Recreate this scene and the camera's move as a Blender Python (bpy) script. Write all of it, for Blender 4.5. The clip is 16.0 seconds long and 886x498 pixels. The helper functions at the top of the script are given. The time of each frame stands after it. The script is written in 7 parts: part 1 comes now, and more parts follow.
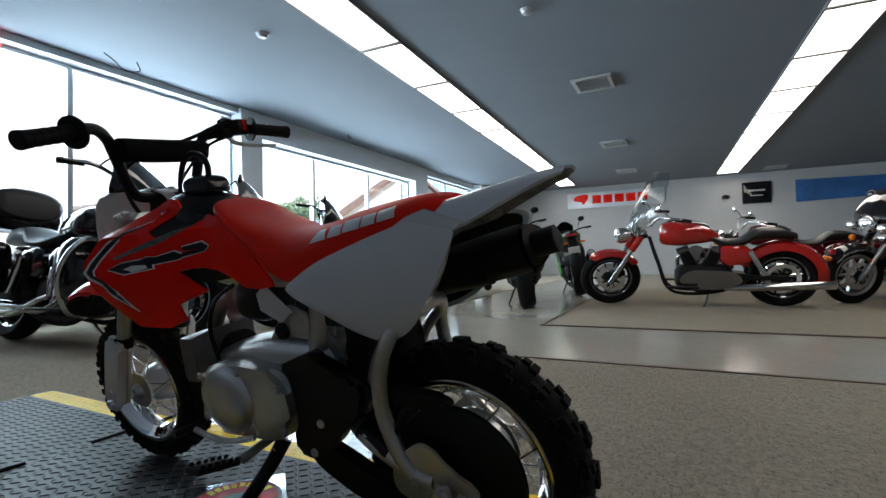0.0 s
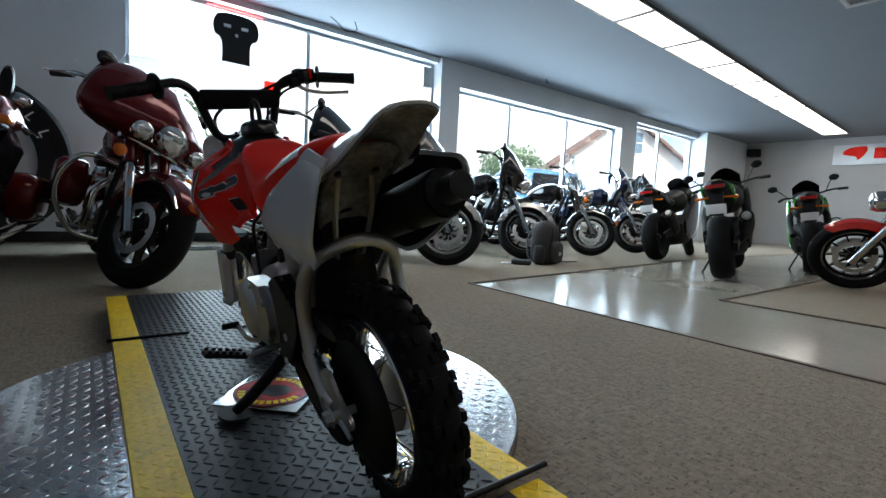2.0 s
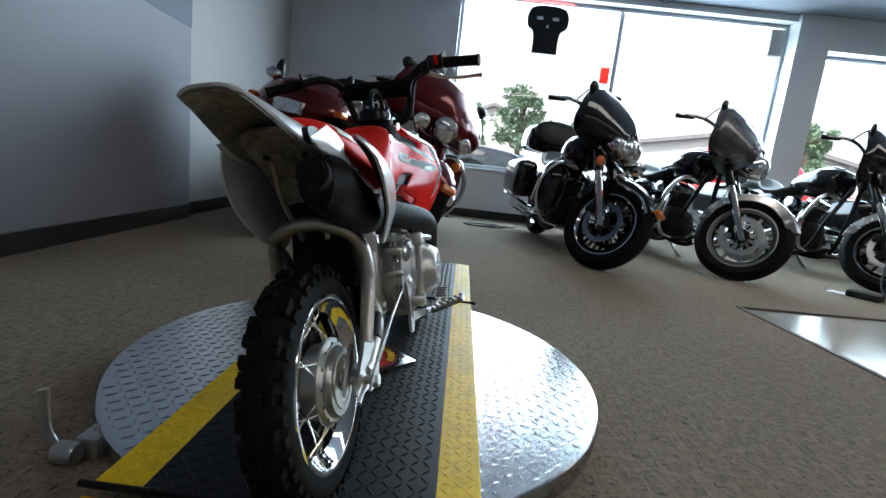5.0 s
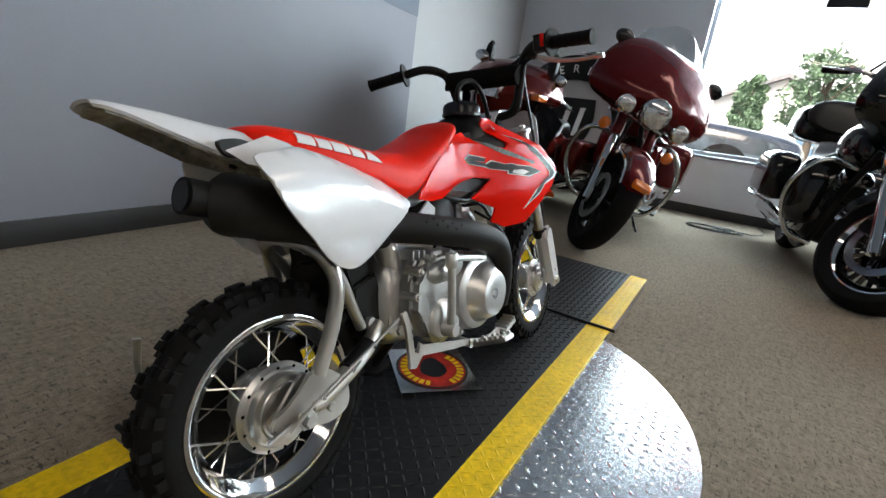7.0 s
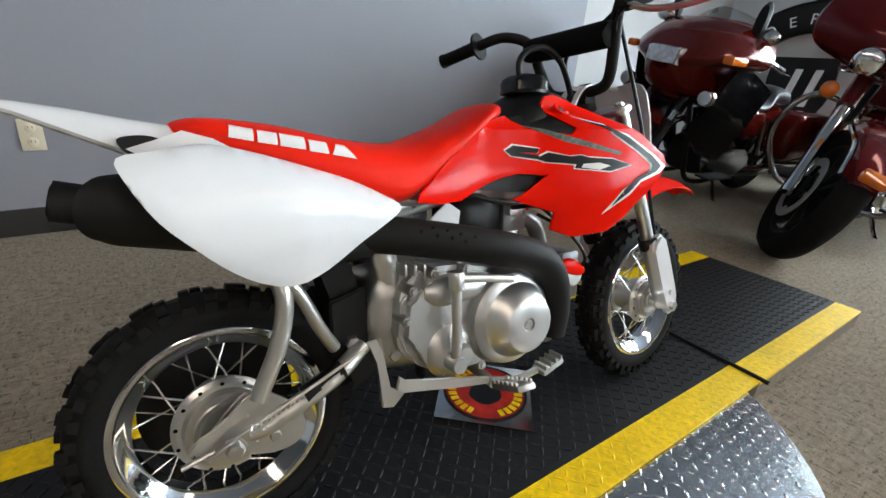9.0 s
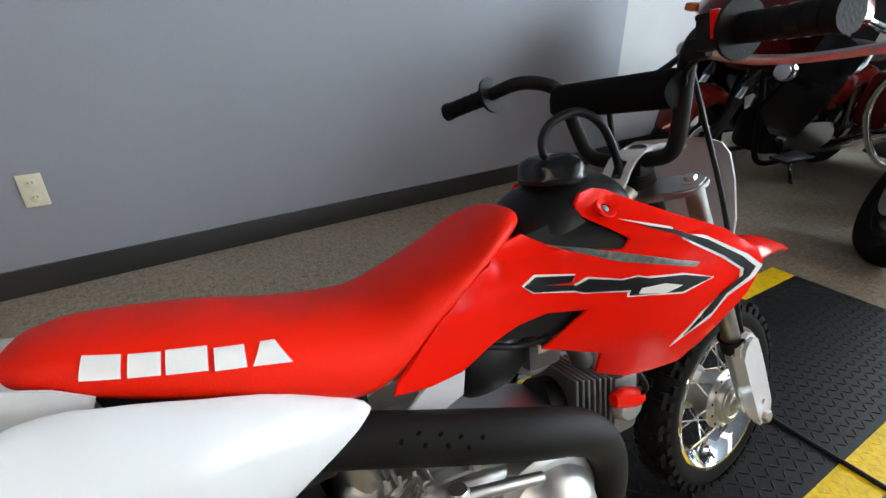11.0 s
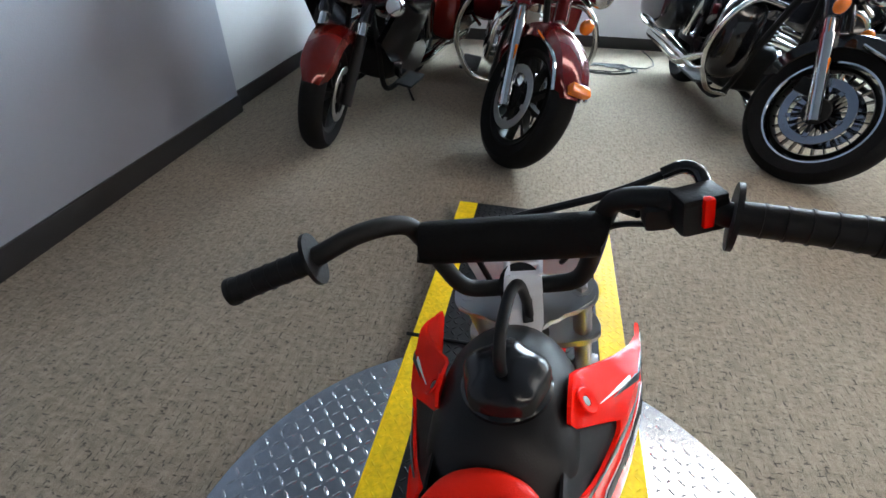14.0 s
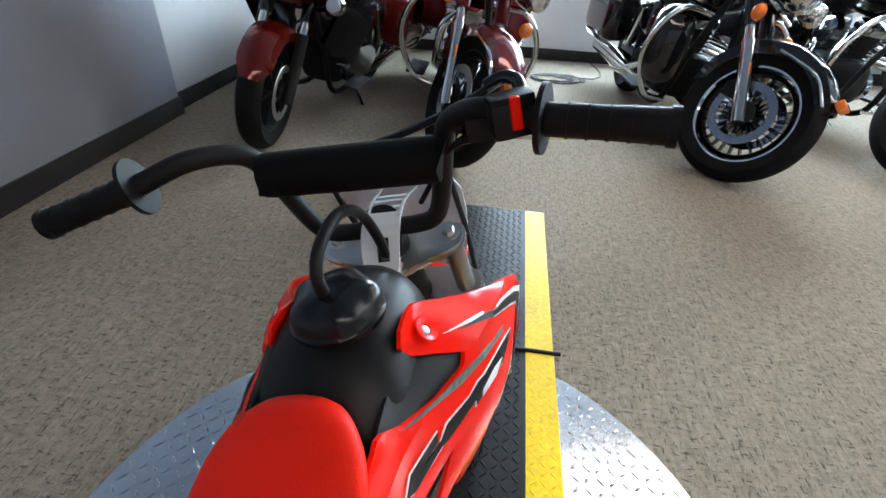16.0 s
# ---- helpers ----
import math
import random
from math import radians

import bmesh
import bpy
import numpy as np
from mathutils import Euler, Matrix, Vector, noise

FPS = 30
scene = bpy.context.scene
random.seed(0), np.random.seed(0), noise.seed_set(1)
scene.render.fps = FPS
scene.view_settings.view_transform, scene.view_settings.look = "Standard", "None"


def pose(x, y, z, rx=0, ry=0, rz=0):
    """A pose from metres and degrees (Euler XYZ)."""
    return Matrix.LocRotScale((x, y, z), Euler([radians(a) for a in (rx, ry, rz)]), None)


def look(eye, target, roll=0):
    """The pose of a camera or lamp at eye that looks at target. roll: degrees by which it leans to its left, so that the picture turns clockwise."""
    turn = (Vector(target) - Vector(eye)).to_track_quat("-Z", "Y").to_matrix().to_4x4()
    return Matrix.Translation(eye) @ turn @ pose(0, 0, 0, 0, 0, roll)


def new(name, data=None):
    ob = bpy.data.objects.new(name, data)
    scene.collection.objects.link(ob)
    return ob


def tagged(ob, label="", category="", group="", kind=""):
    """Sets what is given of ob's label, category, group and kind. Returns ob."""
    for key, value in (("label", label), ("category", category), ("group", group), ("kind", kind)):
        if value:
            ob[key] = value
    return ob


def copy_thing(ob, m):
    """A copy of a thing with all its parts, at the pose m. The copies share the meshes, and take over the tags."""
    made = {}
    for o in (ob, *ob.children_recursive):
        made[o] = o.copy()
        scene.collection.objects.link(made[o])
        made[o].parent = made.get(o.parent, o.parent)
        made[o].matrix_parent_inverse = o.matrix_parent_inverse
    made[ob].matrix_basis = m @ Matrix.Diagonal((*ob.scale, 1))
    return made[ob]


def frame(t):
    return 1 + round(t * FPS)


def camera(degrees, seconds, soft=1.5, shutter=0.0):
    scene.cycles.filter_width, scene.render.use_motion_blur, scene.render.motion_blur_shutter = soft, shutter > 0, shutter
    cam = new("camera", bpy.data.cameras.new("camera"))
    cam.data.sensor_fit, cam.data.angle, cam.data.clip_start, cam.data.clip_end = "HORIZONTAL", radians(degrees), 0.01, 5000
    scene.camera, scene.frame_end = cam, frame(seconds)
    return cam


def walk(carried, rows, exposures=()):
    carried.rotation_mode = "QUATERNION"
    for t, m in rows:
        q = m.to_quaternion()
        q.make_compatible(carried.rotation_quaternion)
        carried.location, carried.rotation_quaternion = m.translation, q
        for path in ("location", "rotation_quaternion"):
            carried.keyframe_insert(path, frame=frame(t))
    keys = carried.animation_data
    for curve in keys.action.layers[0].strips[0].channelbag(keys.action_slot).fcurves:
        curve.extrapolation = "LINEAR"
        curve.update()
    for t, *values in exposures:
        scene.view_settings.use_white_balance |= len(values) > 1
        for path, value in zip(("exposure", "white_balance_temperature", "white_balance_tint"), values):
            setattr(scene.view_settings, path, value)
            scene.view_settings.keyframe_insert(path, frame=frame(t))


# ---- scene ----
cam = camera(86.9, 16.0)
PATH = [
    (0, (0.521, 0.406, 0.566), (-0.406, 2.178, 0.613), -1.1),
    (0.5, (0.636, 0.481, 0.579), (-0.48, 2.141, 0.576), 0.4),
    (1, (0.731, 0.577, 0.574), (-0.567, 2.097, 0.507), 2.4),
    (1.5, (0.796, 0.642, 0.572), (-0.663, 2.004, 0.453), 3.0),
    (2, (0.841, 0.698, 0.565), (-0.747, 1.901, 0.383), 3.1),
    (2.5, (0.922, 0.78, 0.577), (-0.791, 1.785, 0.339), 3.9),
    (3, (0.962, 0.848, 0.598), (-0.845, 1.659, 0.32), 4.8),
    (3.5, (0.958, 0.963, 0.607), (-0.909, 1.598, 0.273), 5.0),
    (4, (0.975, 1.081, 0.607), (-0.946, 1.523, 0.267), 4.8),
    (4.5, (0.984, 1.169, 0.599), (-0.978, 1.366, 0.264), 5.5),
    (5, (0.911, 1.276, 0.621), (-1.058, 1.227, 0.272), 6.4),
    (7.5, (0.569, 1.648, 0.731), (-0.976, 0.53, 0.128), 7.6),
    (8, (0.491, 1.688, 0.739), (-0.933, 0.435, 0.102), 7.2),
    (10.5, (0.09, 1.56, 0.836), (-0.715, -0.078, 0.018), 1.7),
    (11, (0.081, 1.463, 0.895), (-0.842, -0.091, 0.039), -0.5),
    (11.5, (0.107, 1.346, 0.952), (-1.009, -0.027, 0.021), -2.1),
    (12, (0.111, 1.259, 0.996), (-1.177, 0.108, -0.012), -3.3),
    (12.5, (0.046, 1.151, 1.029), (-1.386, 0.248, -0.036), -3.1),
    (13, (-0.024, 1.065, 1.086), (-1.55, 0.412, -0.03), -1.8),
    (13.5, (-0.044, 1.034, 1.118), (-1.614, 0.572, -0.031), -0.4),
    (14, (-0.045, 1.02, 1.09), (-1.633, 0.711, -0.086), 1.3),
    (14.5, (-0.058, 1.02, 1.083), (-1.644, 0.854, -0.124), 3.4),
    (15, (-0.079, 1.034, 1.069), (-1.663, 0.958, -0.148), 4.3),
    (15.5, (-0.075, 1.076, 1.048), (-1.684, 0.999, -0.136), 4.1),
    (16, (-0.033, 1.158, 1.01), (-1.684, 0.967, -0.103), 3.2),
]
EXPOSURES = [(0, 1.28, 6450, 11), (2.5, 1.30, 6400, 11), (5.0, 1.25, 6350, 12), (7.5, 2.02, 7200, 15), (8.0, 2.12, 7200, 15), (10.5, 2.14, 7100, 15), (11.0, 2.12, 7100, 15), (12.0, 2.44, 6950, 15), (13.0, 2.62, 6750, 15), (14.5, 2.74, 6550, 14), (16.0, 2.72, 6450, 13)]
walk(cam, [(t, look(eye, target, roll)) for t, eye, target, roll in PATH], EXPOSURES)

# ---- light ----
world = bpy.data.worlds.new("sky")
scene.world = world
world.use_nodes = True
wn = world.node_tree.nodes
sky_node = wn.new("ShaderNodeTexSky")
sky_node.sky_type = "NISHITA"
sky_node.sun_disc = False
sky_node.sun_elevation, sky_node.sun_rotation = radians(48), radians(100)
sky_node.dust_density, sky_node.air_density, sky_node.ozone_density = 3.0, 1.0, 1.0
world.node_tree.links.new(sky_node.outputs[0], wn["Background"].inputs[0])
wn["Background"].inputs[1].default_value = 0.15
sun = new("sun", bpy.data.lights.new("sun", "SUN"))
sun.data.energy, sun.data.angle, sun.data.color = 4.0, radians(2.0), (1.0, 0.95, 0.88)
sun.matrix_world = look((20, -4, 25), (0, 0, 0))
# the sky's light in the three window openings
for y0, y1, z0, z1, watts in ((1.01, 5.04, 0.64, 2.765, 185), (5.42, 9.95, 0.64, 2.46, 180), (10.53, 13.5, 0.64, 2.70, 75)):
    win = new("window_light", bpy.data.lights.new("window_light", "AREA"))
    win.data.shape, win.data.size, win.data.size_y = "RECTANGLE", y1 - y0 - 0.1, z1 - z0 - 0.1
    win.data.energy, win.data.color = watts, (0.67, 0.865, 1.0)
    win.matrix_world = look((-5.95, (y0 + y1) / 2, (z0 + z1) / 2 + 0.15), (0, (y0 + y1) / 2, (z0 + z1) / 2 - 3.0))


# ---- materials ----
def mat(name, color, rough=0.5, metal=0.0, vary=0.12, scale=6.0, bump=0.0, bscale=60.0, coat=0.0, spec=None, stretch=(1, 1, 1), rvary=0.08, fine=0.0, fscale=150.0, emit=0.0):
    """A surface with a base colour, broad variation, fine grain and relief."""
    m = bpy.data.materials.new(name)
    m.use_nodes = True
    n, l = m.node_tree.nodes, m.node_tree.links
    b = n["Principled BSDF"]
    b.inputs["Roughness"].default_value, b.inputs["Metallic"].default_value = rough, metal
    b.inputs["Coat Weight"].default_value, b.inputs["Coat Roughness"].default_value = coat, 0.06
    if spec is not None:
        b.inputs["Specular IOR Level"].default_value = spec
    tc = n.new("ShaderNodeTexCoord")
    mp = n.new("ShaderNodeMapping")
    mp.inputs["Scale"].default_value = stretch
    l.new(tc.outputs["Object"], mp.inputs["Vector"])
    a = n.new("ShaderNodeTexNoise")
    a.inputs["Scale"].default_value, a.inputs["Detail"].default_value = scale, 5.0
    l.new(mp.outputs[0], a.inputs["Vector"])
    ramp = n.new("ShaderNodeMapRange")
    ramp.inputs["From Min"].default_value, ramp.inputs["From Max"].default_value = 0.3, 0.7
    ramp.inputs["To Min"].default_value, ramp.inputs["To Max"].default_value = 1 - vary, 1 + vary
    l.new(a.outputs["Fac"], ramp.inputs["Value"])
    value = ramp.outputs[0]
    f = n.new("ShaderNodeTexNoise")
    f.inputs["Scale"].default_value, f.inputs["Detail"].default_value = fscale, 3.0
    l.new(mp.outputs[0], f.inputs["Vector"])
    if fine:
        r2 = n.new("ShaderNodeMapRange")
        r2.inputs["From Min"].default_value, r2.inputs["From Max"].default_value = 0.35, 0.65
        r2.inputs["To Min"].default_value, r2.inputs["To Max"].default_value = 1 - fine, 1 + fine
        l.new(f.outputs["Fac"], r2.inputs["Value"])
        mul = n.new("ShaderNodeMath")
        mul.operation = "MULTIPLY"
        l.new(value, mul.inputs[0]), l.new(r2.outputs[0], mul.inputs[1])
        value = mul.outputs[0]
    mix = n.new("ShaderNodeVectorMath")
    mix.operation = "SCALE"
    mix.inputs[0].default_value = color
    l.new(value, mix.inputs["Scale"])
    l.new(mix.outputs[0], b.inputs["Base Color"])
    rr = n.new("ShaderNodeMapRange")
    rr.inputs["To Min"].default_value, rr.inputs["To Max"].default_value = max(0.02, rough - rvary), min(1, rough + rvary)
    l.new(a.outputs["Fac"], rr.inputs["Value"])
    l.new(rr.outputs[0], b.inputs["Roughness"])
    if bump:
        g = n.new("ShaderNodeTexNoise")
        g.inputs["Scale"].default_value, g.inputs["Detail"].default_value = bscale, 4.0
        l.new(mp.outputs[0], g.inputs["Vector"])
        bp = n.new("ShaderNodeBump")
        bp.inputs["Strength"].default_value, bp.inputs["Distance"].default_value = bump, 0.01
        l.new(g.outputs["Fac"], bp.inputs["Height"])
        l.new(bp.outputs[0], b.inputs["Normal"])
    if emit:
        b.inputs["Emission Color"].default_value = (*color, 1)
        b.inputs["Emission Strength"].default_value = emit
    return m


def carpet_mat(name, dark, light):
    """Cut-pile carpet: short flecks of two tones with a soft relief."""
    m = bpy.data.materials.new(name)
    m.use_nodes = True
    n, l = m.node_tree.nodes, m.node_tree.links
    b = n["Principled BSDF"]
    b.inputs["Roughness"].default_value, b.inputs["Specular IOR Level"].default_value = 0.95, 0.1
    b.inputs["Sheen Weight"].default_value, b.inputs["Sheen Roughness"].default_value = 0.18, 0.5
    b.inputs["Sheen Tint"].default_value = (1.0, 0.9, 0.75, 1)
    tc = n.new("ShaderNodeTexCoord")
    outs = []
    for scale, sx, sy in ((75, 1.0, 0.3), (75, 0.3, 1.0), (480, 1, 1), (1.3, 1, 1), (135, 1.0, 0.30), (135, 0.30, 1.0)):
        mp = n.new("ShaderNodeMapping")
        mp.inputs["Scale"].default_value = (sx, sy, 1)
        l.new(tc.outputs["Object"], mp.inputs["Vector"])
        t = n.new("ShaderNodeTexNoise")
        t.inputs["Scale"].default_value, t.inputs["Detail"].default_value = scale, 2.0
        l.new(mp.outputs[0], t.inputs["Vector"])
        outs.append(t.outputs["Fac"])
    add = None
    for o, w in zip(outs, (0.6, 0.6, 1.6, 0.35)):
        k = n.new("ShaderNodeMath")
        k.operation = "MULTIPLY_ADD"
        l.new(o, k.inputs[0])
        k.inputs[1].default_value = w
        k.inputs[2].default_value = 0.0
        if add:
            l.new(add, k.inputs[2])
        add = k.outputs[0]
    r = n.new("ShaderNodeMapRange")
    r.inputs["From Min"].default_value, r.inputs["From Max"].default_value = 1.22, 1.93
    l.new(add, r.inputs["Value"])
    mix = n.new("ShaderNodeMix")
    mix.data_type = "RGBA"
    mix.inputs["A"].default_value, mix.inputs["B"].default_value = (*dark, 1), (*light, 1)
    l.new(r.outputs[0], mix.inputs["Factor"])
    # sparse dark yarn flecks lying two ways
    base = mix.outputs["Result"]
    for o in outs[4:]:
        q = n.new("ShaderNodeMapRange")
        q.inputs["From Min"].default_value, q.inputs["From Max"].default_value = 0.60, 0.68
        q.inputs["To Max"].default_value = 0.8
        l.new(o, q.inputs["Value"])
        f = n.new("ShaderNodeMix")
        f.data_type = "RGBA"
        f.inputs["B"].default_value = (dark[0] * 0.35, dark[1] * 0.37, dark[2] * 0.42, 1)
        l.new(base, f.inputs["A"])
        l.new(q.outputs[0], f.inputs["Factor"])
        base = f.outputs["Result"]
    l.new(base, b.inputs["Base Color"])
    bp = n.new("ShaderNodeBump")
    bp.inputs["Strength"].default_value, bp.inputs["Distance"].default_value = 0.5, 0.004
    l.new(add, bp.inputs["Height"])
    l.new(bp.outputs[0], b.inputs["Normal"])
    return m


def glass_mat(name, tint=(1, 1, 1), rough=0.0):
    m = bpy.data.materials.new(name)
    m.use_nodes = True
    n, l = m.node_tree.nodes, m.node_tree.links
    n.remove(n["Principled BSDF"])
    tr, gl, fr, mx = n.new("ShaderNodeBsdfTransparent"), n.new("ShaderNodeBsdfGlossy"), n.new("ShaderNodeLayerWeight"), n.new("ShaderNodeMixShader")
    pw, ad = n.new("ShaderNodeMath"), n.new("ShaderNodeMath")
    pw.operation, ad.operation = "POWER", "MULTIPLY_ADD"
    pw.inputs[1].default_value, ad.inputs[1].default_value, ad.inputs[2].default_value = 5.0, 0.85, 0.04
    tr.inputs[0].default_value = (*tint, 1)
    gl.inputs["Roughness"].default_value = rough
    fr.inputs[0].default_value = 0.5
    l.new(fr.outputs["Facing"], pw.inputs[0]), l.new(pw.outputs[0], ad.inputs[0]), l.new(ad.outputs[0], mx.inputs[0]), l.new(tr.outputs[0], mx.inputs[1]), l.new(gl.outputs[0], mx.inputs[2])
    l.new(mx.outputs[0], n["Material Output"].inputs[0])
    return m


def lamp_mat(name, color, strength):
    m = bpy.data.materials.new(name)
    m.use_nodes = True
    n, l = m.node_tree.nodes, m.node_tree.links
    e = n.new("ShaderNodeEmission")
    e.inputs[0].default_value, e.inputs[1].default_value = (*color, 1), strength
    l.new(e.outputs[0], n["Material Output"].inputs[0])
    return m


CARPET = carpet_mat("grey_brown_carpet", (0.112, 0.090, 0.067), (0.345, 0.290, 0.222))
TILE = mat("polished_cream_tile", (0.33, 0.31, 0.26), 0.16, vary=0.06, scale=1.5, rvary=0.06, fine=0.05, fscale=40, bump=0.02, bscale=8)
TRIM = mat("brown_carpet_edge", (0.10, 0.07, 0.05), 0.6)
# white paint made lighter and bluer to stand for cool light on it
WALL_WHITE_LIT = mat("white_wall_paint_lit", (0.74, 0.77, 0.80), 0.7, vary=0.03, scale=2, bump=0.06, bscale=180)
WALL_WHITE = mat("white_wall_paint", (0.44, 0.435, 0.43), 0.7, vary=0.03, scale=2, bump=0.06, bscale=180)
WALL_GREY = mat("pale_grey_wall_paint", (0.235, 0.24, 0.275), 0.6, vary=0.03, scale=2, bump=0.08, bscale=160)
WALL_DARK = mat("slate_blue_wall_paint", (0.13, 0.15, 0.19), 0.6, vary=0.04, scale=2, bump=0.08, bscale=160)
BASE = mat("dark_grey_vinyl_baseboard", (0.022, 0.021, 0.021), 0.45, vary=0.1)
# white ceiling; its dim blue-grey stands for weak bounced window light
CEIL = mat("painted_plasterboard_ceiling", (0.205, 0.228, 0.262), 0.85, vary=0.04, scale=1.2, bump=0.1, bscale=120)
ALU_WIN = mat("anodised_window_aluminium", (0.42, 0.45, 0.48), 0.35, 0.7, vary=0.05)
PANE = glass_mat("window_glass", (0.97, 0.985, 0.98))
FUEL_CAP = mat("black_cap_plastic", (0.005, 0.005, 0.006), 0.24, vary=0.1, spec=0.4)
CLEAR = glass_mat("clear_acrylic", (0.86, 0.88, 0.88), 0.02)
SMOKE = glass_mat("smoked_acrylic", (0.06, 0.06, 0.065), 0.03)
PANEL_LIGHT = lamp_mat("lit_diffuser", (1.0, 0.94, 0.85), 2.25)
TRIM_GREY = mat("grey_lamp_trim", (0.16, 0.16, 0.16), 0.5)
PLATE = mat("bright_aluminium_plate", (0.49, 0.50, 0.51), 0.21, 1.0, vary=0.08, scale=3, rvary=0.1, bump=0.03, bscale=300, fine=0.06, fscale=60)
RUBBER_MAT = mat("black_rubber_mat", (0.009, 0.0095, 0.011), 0.5, spec=0.22, vary=0.25, scale=9, fine=0.2, fscale=120)
YELLOW = mat("yellow_safety_rubber", (0.82, 0.54, 0.004), 0.5, spec=0.25, vary=0.1, scale=8, fine=0.12, fscale=90)
PLY = mat("carpeted_board_edge", (0.22, 0.19, 0.15), 0.9, vary=0.2, scale=60)
STEEL = mat("galvanised_steel", (0.55, 0.55, 0.54), 0.35, 1.0, vary=0.15, scale=20)
CHROME = mat("chrome", (0.62, 0.63, 0.62), 0.07, 1.0, vary=0.03, rvary=0.03)
ALU = mat("cast_aluminium", (0.50, 0.50, 0.49), 0.36, 1.0, vary=0.1, scale=20, bump=0.06, bscale=400)
# aluminium darkened to imitate shade between engine parts; also used on shroud bolts
DARK_ALU = mat("darkened_aluminium", (0.20, 0.20, 0.20), 0.45, 0.9, vary=0.15, scale=25, bump=0.08, bscale=300)
ALU_POL = mat("satin_aluminium", (0.60, 0.60, 0.59), 0.38, 1.0, vary=0.06, scale=14)
SILVER = mat("silver_painted_steel", (0.52, 0.51, 0.48), 0.3, 0.85, vary=0.06, scale=20)
# mottled grey that paints shade onto the white plastic under the rear fender
UNDERSIDE_SHADE = mat("shaded_underside_plastic", (0.26, 0.25, 0.23), 0.8, vary=0.5, scale=14, fine=0.3, fscale=90)
RED = mat("red_plastic", (0.86, 0.010, 0.003), 0.22, vary=0.05, scale=8, coat=0.0, spec=0.13)
SEAT_RED = mat("red_vinyl", (0.86, 0.016, 0.004), 0.5, spec=0.16, vary=0.05, scale=8, bump=0.10, bscale=500)
WHITE_P = mat("white_plastic", (0.65, 0.66, 0.675), 0.20, vary=0.015, scale=5, coat=0.3, spec=0.5)
BLACK_P = mat("black_plastic", (0.0055, 0.0055, 0.006), 0.45, spec=0.24, vary=0.15, scale=20, bump=0.05, bscale=500)
BLACK_G = mat("gloss_black", (0.006, 0.006, 0.007), 0.10, vary=0.1, coat=0.35, spec=0.35)
HOLE = mat("dark_hole", (0.002, 0.002, 0.002), 0.9, vary=0.1, spec=0.1)
BLACK_M = mat("matt_black_heat_paint", (0.006, 0.006, 0.006), 0.6, spec=0.22, vary=0.15, scale=20, bump=0.06, bscale=600)
TYRE = mat("tyre_rubber", (0.0055, 0.0055, 0.0058), 0.75, spec=0.16, vary=0.25, scale=14, fine=0.2, fscale=200)
GRIP = mat("black_grip_rubber", (0.004, 0.004, 0.0045), 0.6, spec=0.18, vary=0.15, scale=40, bump=0.1, bscale=300)
PADM = mat("black_vinyl_pad", (0.003, 0.003, 0.003), 0.75, spec=0.12, vary=0.15, scale=20, bump=0.1, bscale=300)
WHITE_D = mat("white_decal", (0.75, 0.75, 0.74), 0.3, vary=0.03)
BLACK_D = mat("black_decal", (0.006, 0.0065, 0.008), 0.35, vary=0.1, spec=0.2)
TEAL_D = mat("grey_green_decal", (0.10, 0.13, 0.12), 0.35, vary=0.5, scale=120)
MAROON = mat("maroon_metallic_paint", (0.11, 0.004, 0.006), 0.18, 0.3, vary=0.06, coat=0.4, spec=0.3)
COPPER = mat("dark_red_metallic_paint", (0.115, 0.007, 0.004), 0.18, 0.3, vary=0.06, coat=0.4, spec=0.3)
PAINT_RED = mat("bright_red_paint", (0.52, 0.014, 0.008), 0.14, 0.05, vary=0.05, coat=1.0)
# chrome darkened to stand for dim surroundings in its reflections; also dark rims, discs
DARK_CHROME = mat("darkened_chrome", (0.24, 0.25, 0.27), 0.14, 1.0, vary=0.06, rvary=0.05)
PAINT_SILVER = mat("silver_metallic_paint", (0.45, 0.44, 0.43), 0.25, 0.7, vary=0.05, coat=0.7)
GUNMETAL = mat("dark_silver_metallic_paint", (0.07, 0.066, 0.066), 0.28, 0.5, vary=0.05, coat=0.3)
PAINT_BLUE = mat("dark_blue_paint", (0.012, 0.022, 0.06), 0.12, 0.1, vary=0.05, coat=1.0)
GREEN = mat("green_paint", (0.04, 0.36, 0.03), 0.2, vary=0.05, coat=0.6)
LEATHER = mat("black_leather", (0.009, 0.009, 0.009), 0.45, vary=0.15, bump=0.15, bscale=250)
AMBER = mat("amber_lens", (0.75, 0.16, 0.01), 0.12, vary=0.05, coat=0.6)
LENS = mat("clear_headlamp_lens", (0.62, 0.64, 0.66), 0.08, 0.75, vary=0.35, scale=30, coat=1.0)
LENS_RED = mat("red_lens", (0.35, 0.01, 0.01), 0.12, coat=0.6)
IVORY = mat("ivory_plastic", (0.66, 0.60, 0.46), 0.35, vary=0.03)
FABRIC = mat("dark_grey_pack_fabric", (0.03, 0.03, 0.032), 0.85, vary=0.25, scale=14, bump=0.25, bscale=250)
ASPHALT = mat("outdoor_asphalt", (0.10, 0.10, 0.10), 0.9, vary=0.15, scale=2, fine=0.2, fscale=60)
LEAF = mat("tree_leaves", (0.12, 0.20, 0.12), 0.7, vary=0.35, scale=2.5)
BARK = mat("tree_bark", (0.10, 0.08, 0.06), 0.9, vary=0.3, scale=10)
RIM = mat("bright_rim_chrome", (0.66, 0.67, 0.68), 0.08, 1.0, vary=0.04, rvary=0.04)
BRASS = mat("spoke_nickel", (0.80, 0.78, 0.72), 0.25, 1.0, vary=0.05)


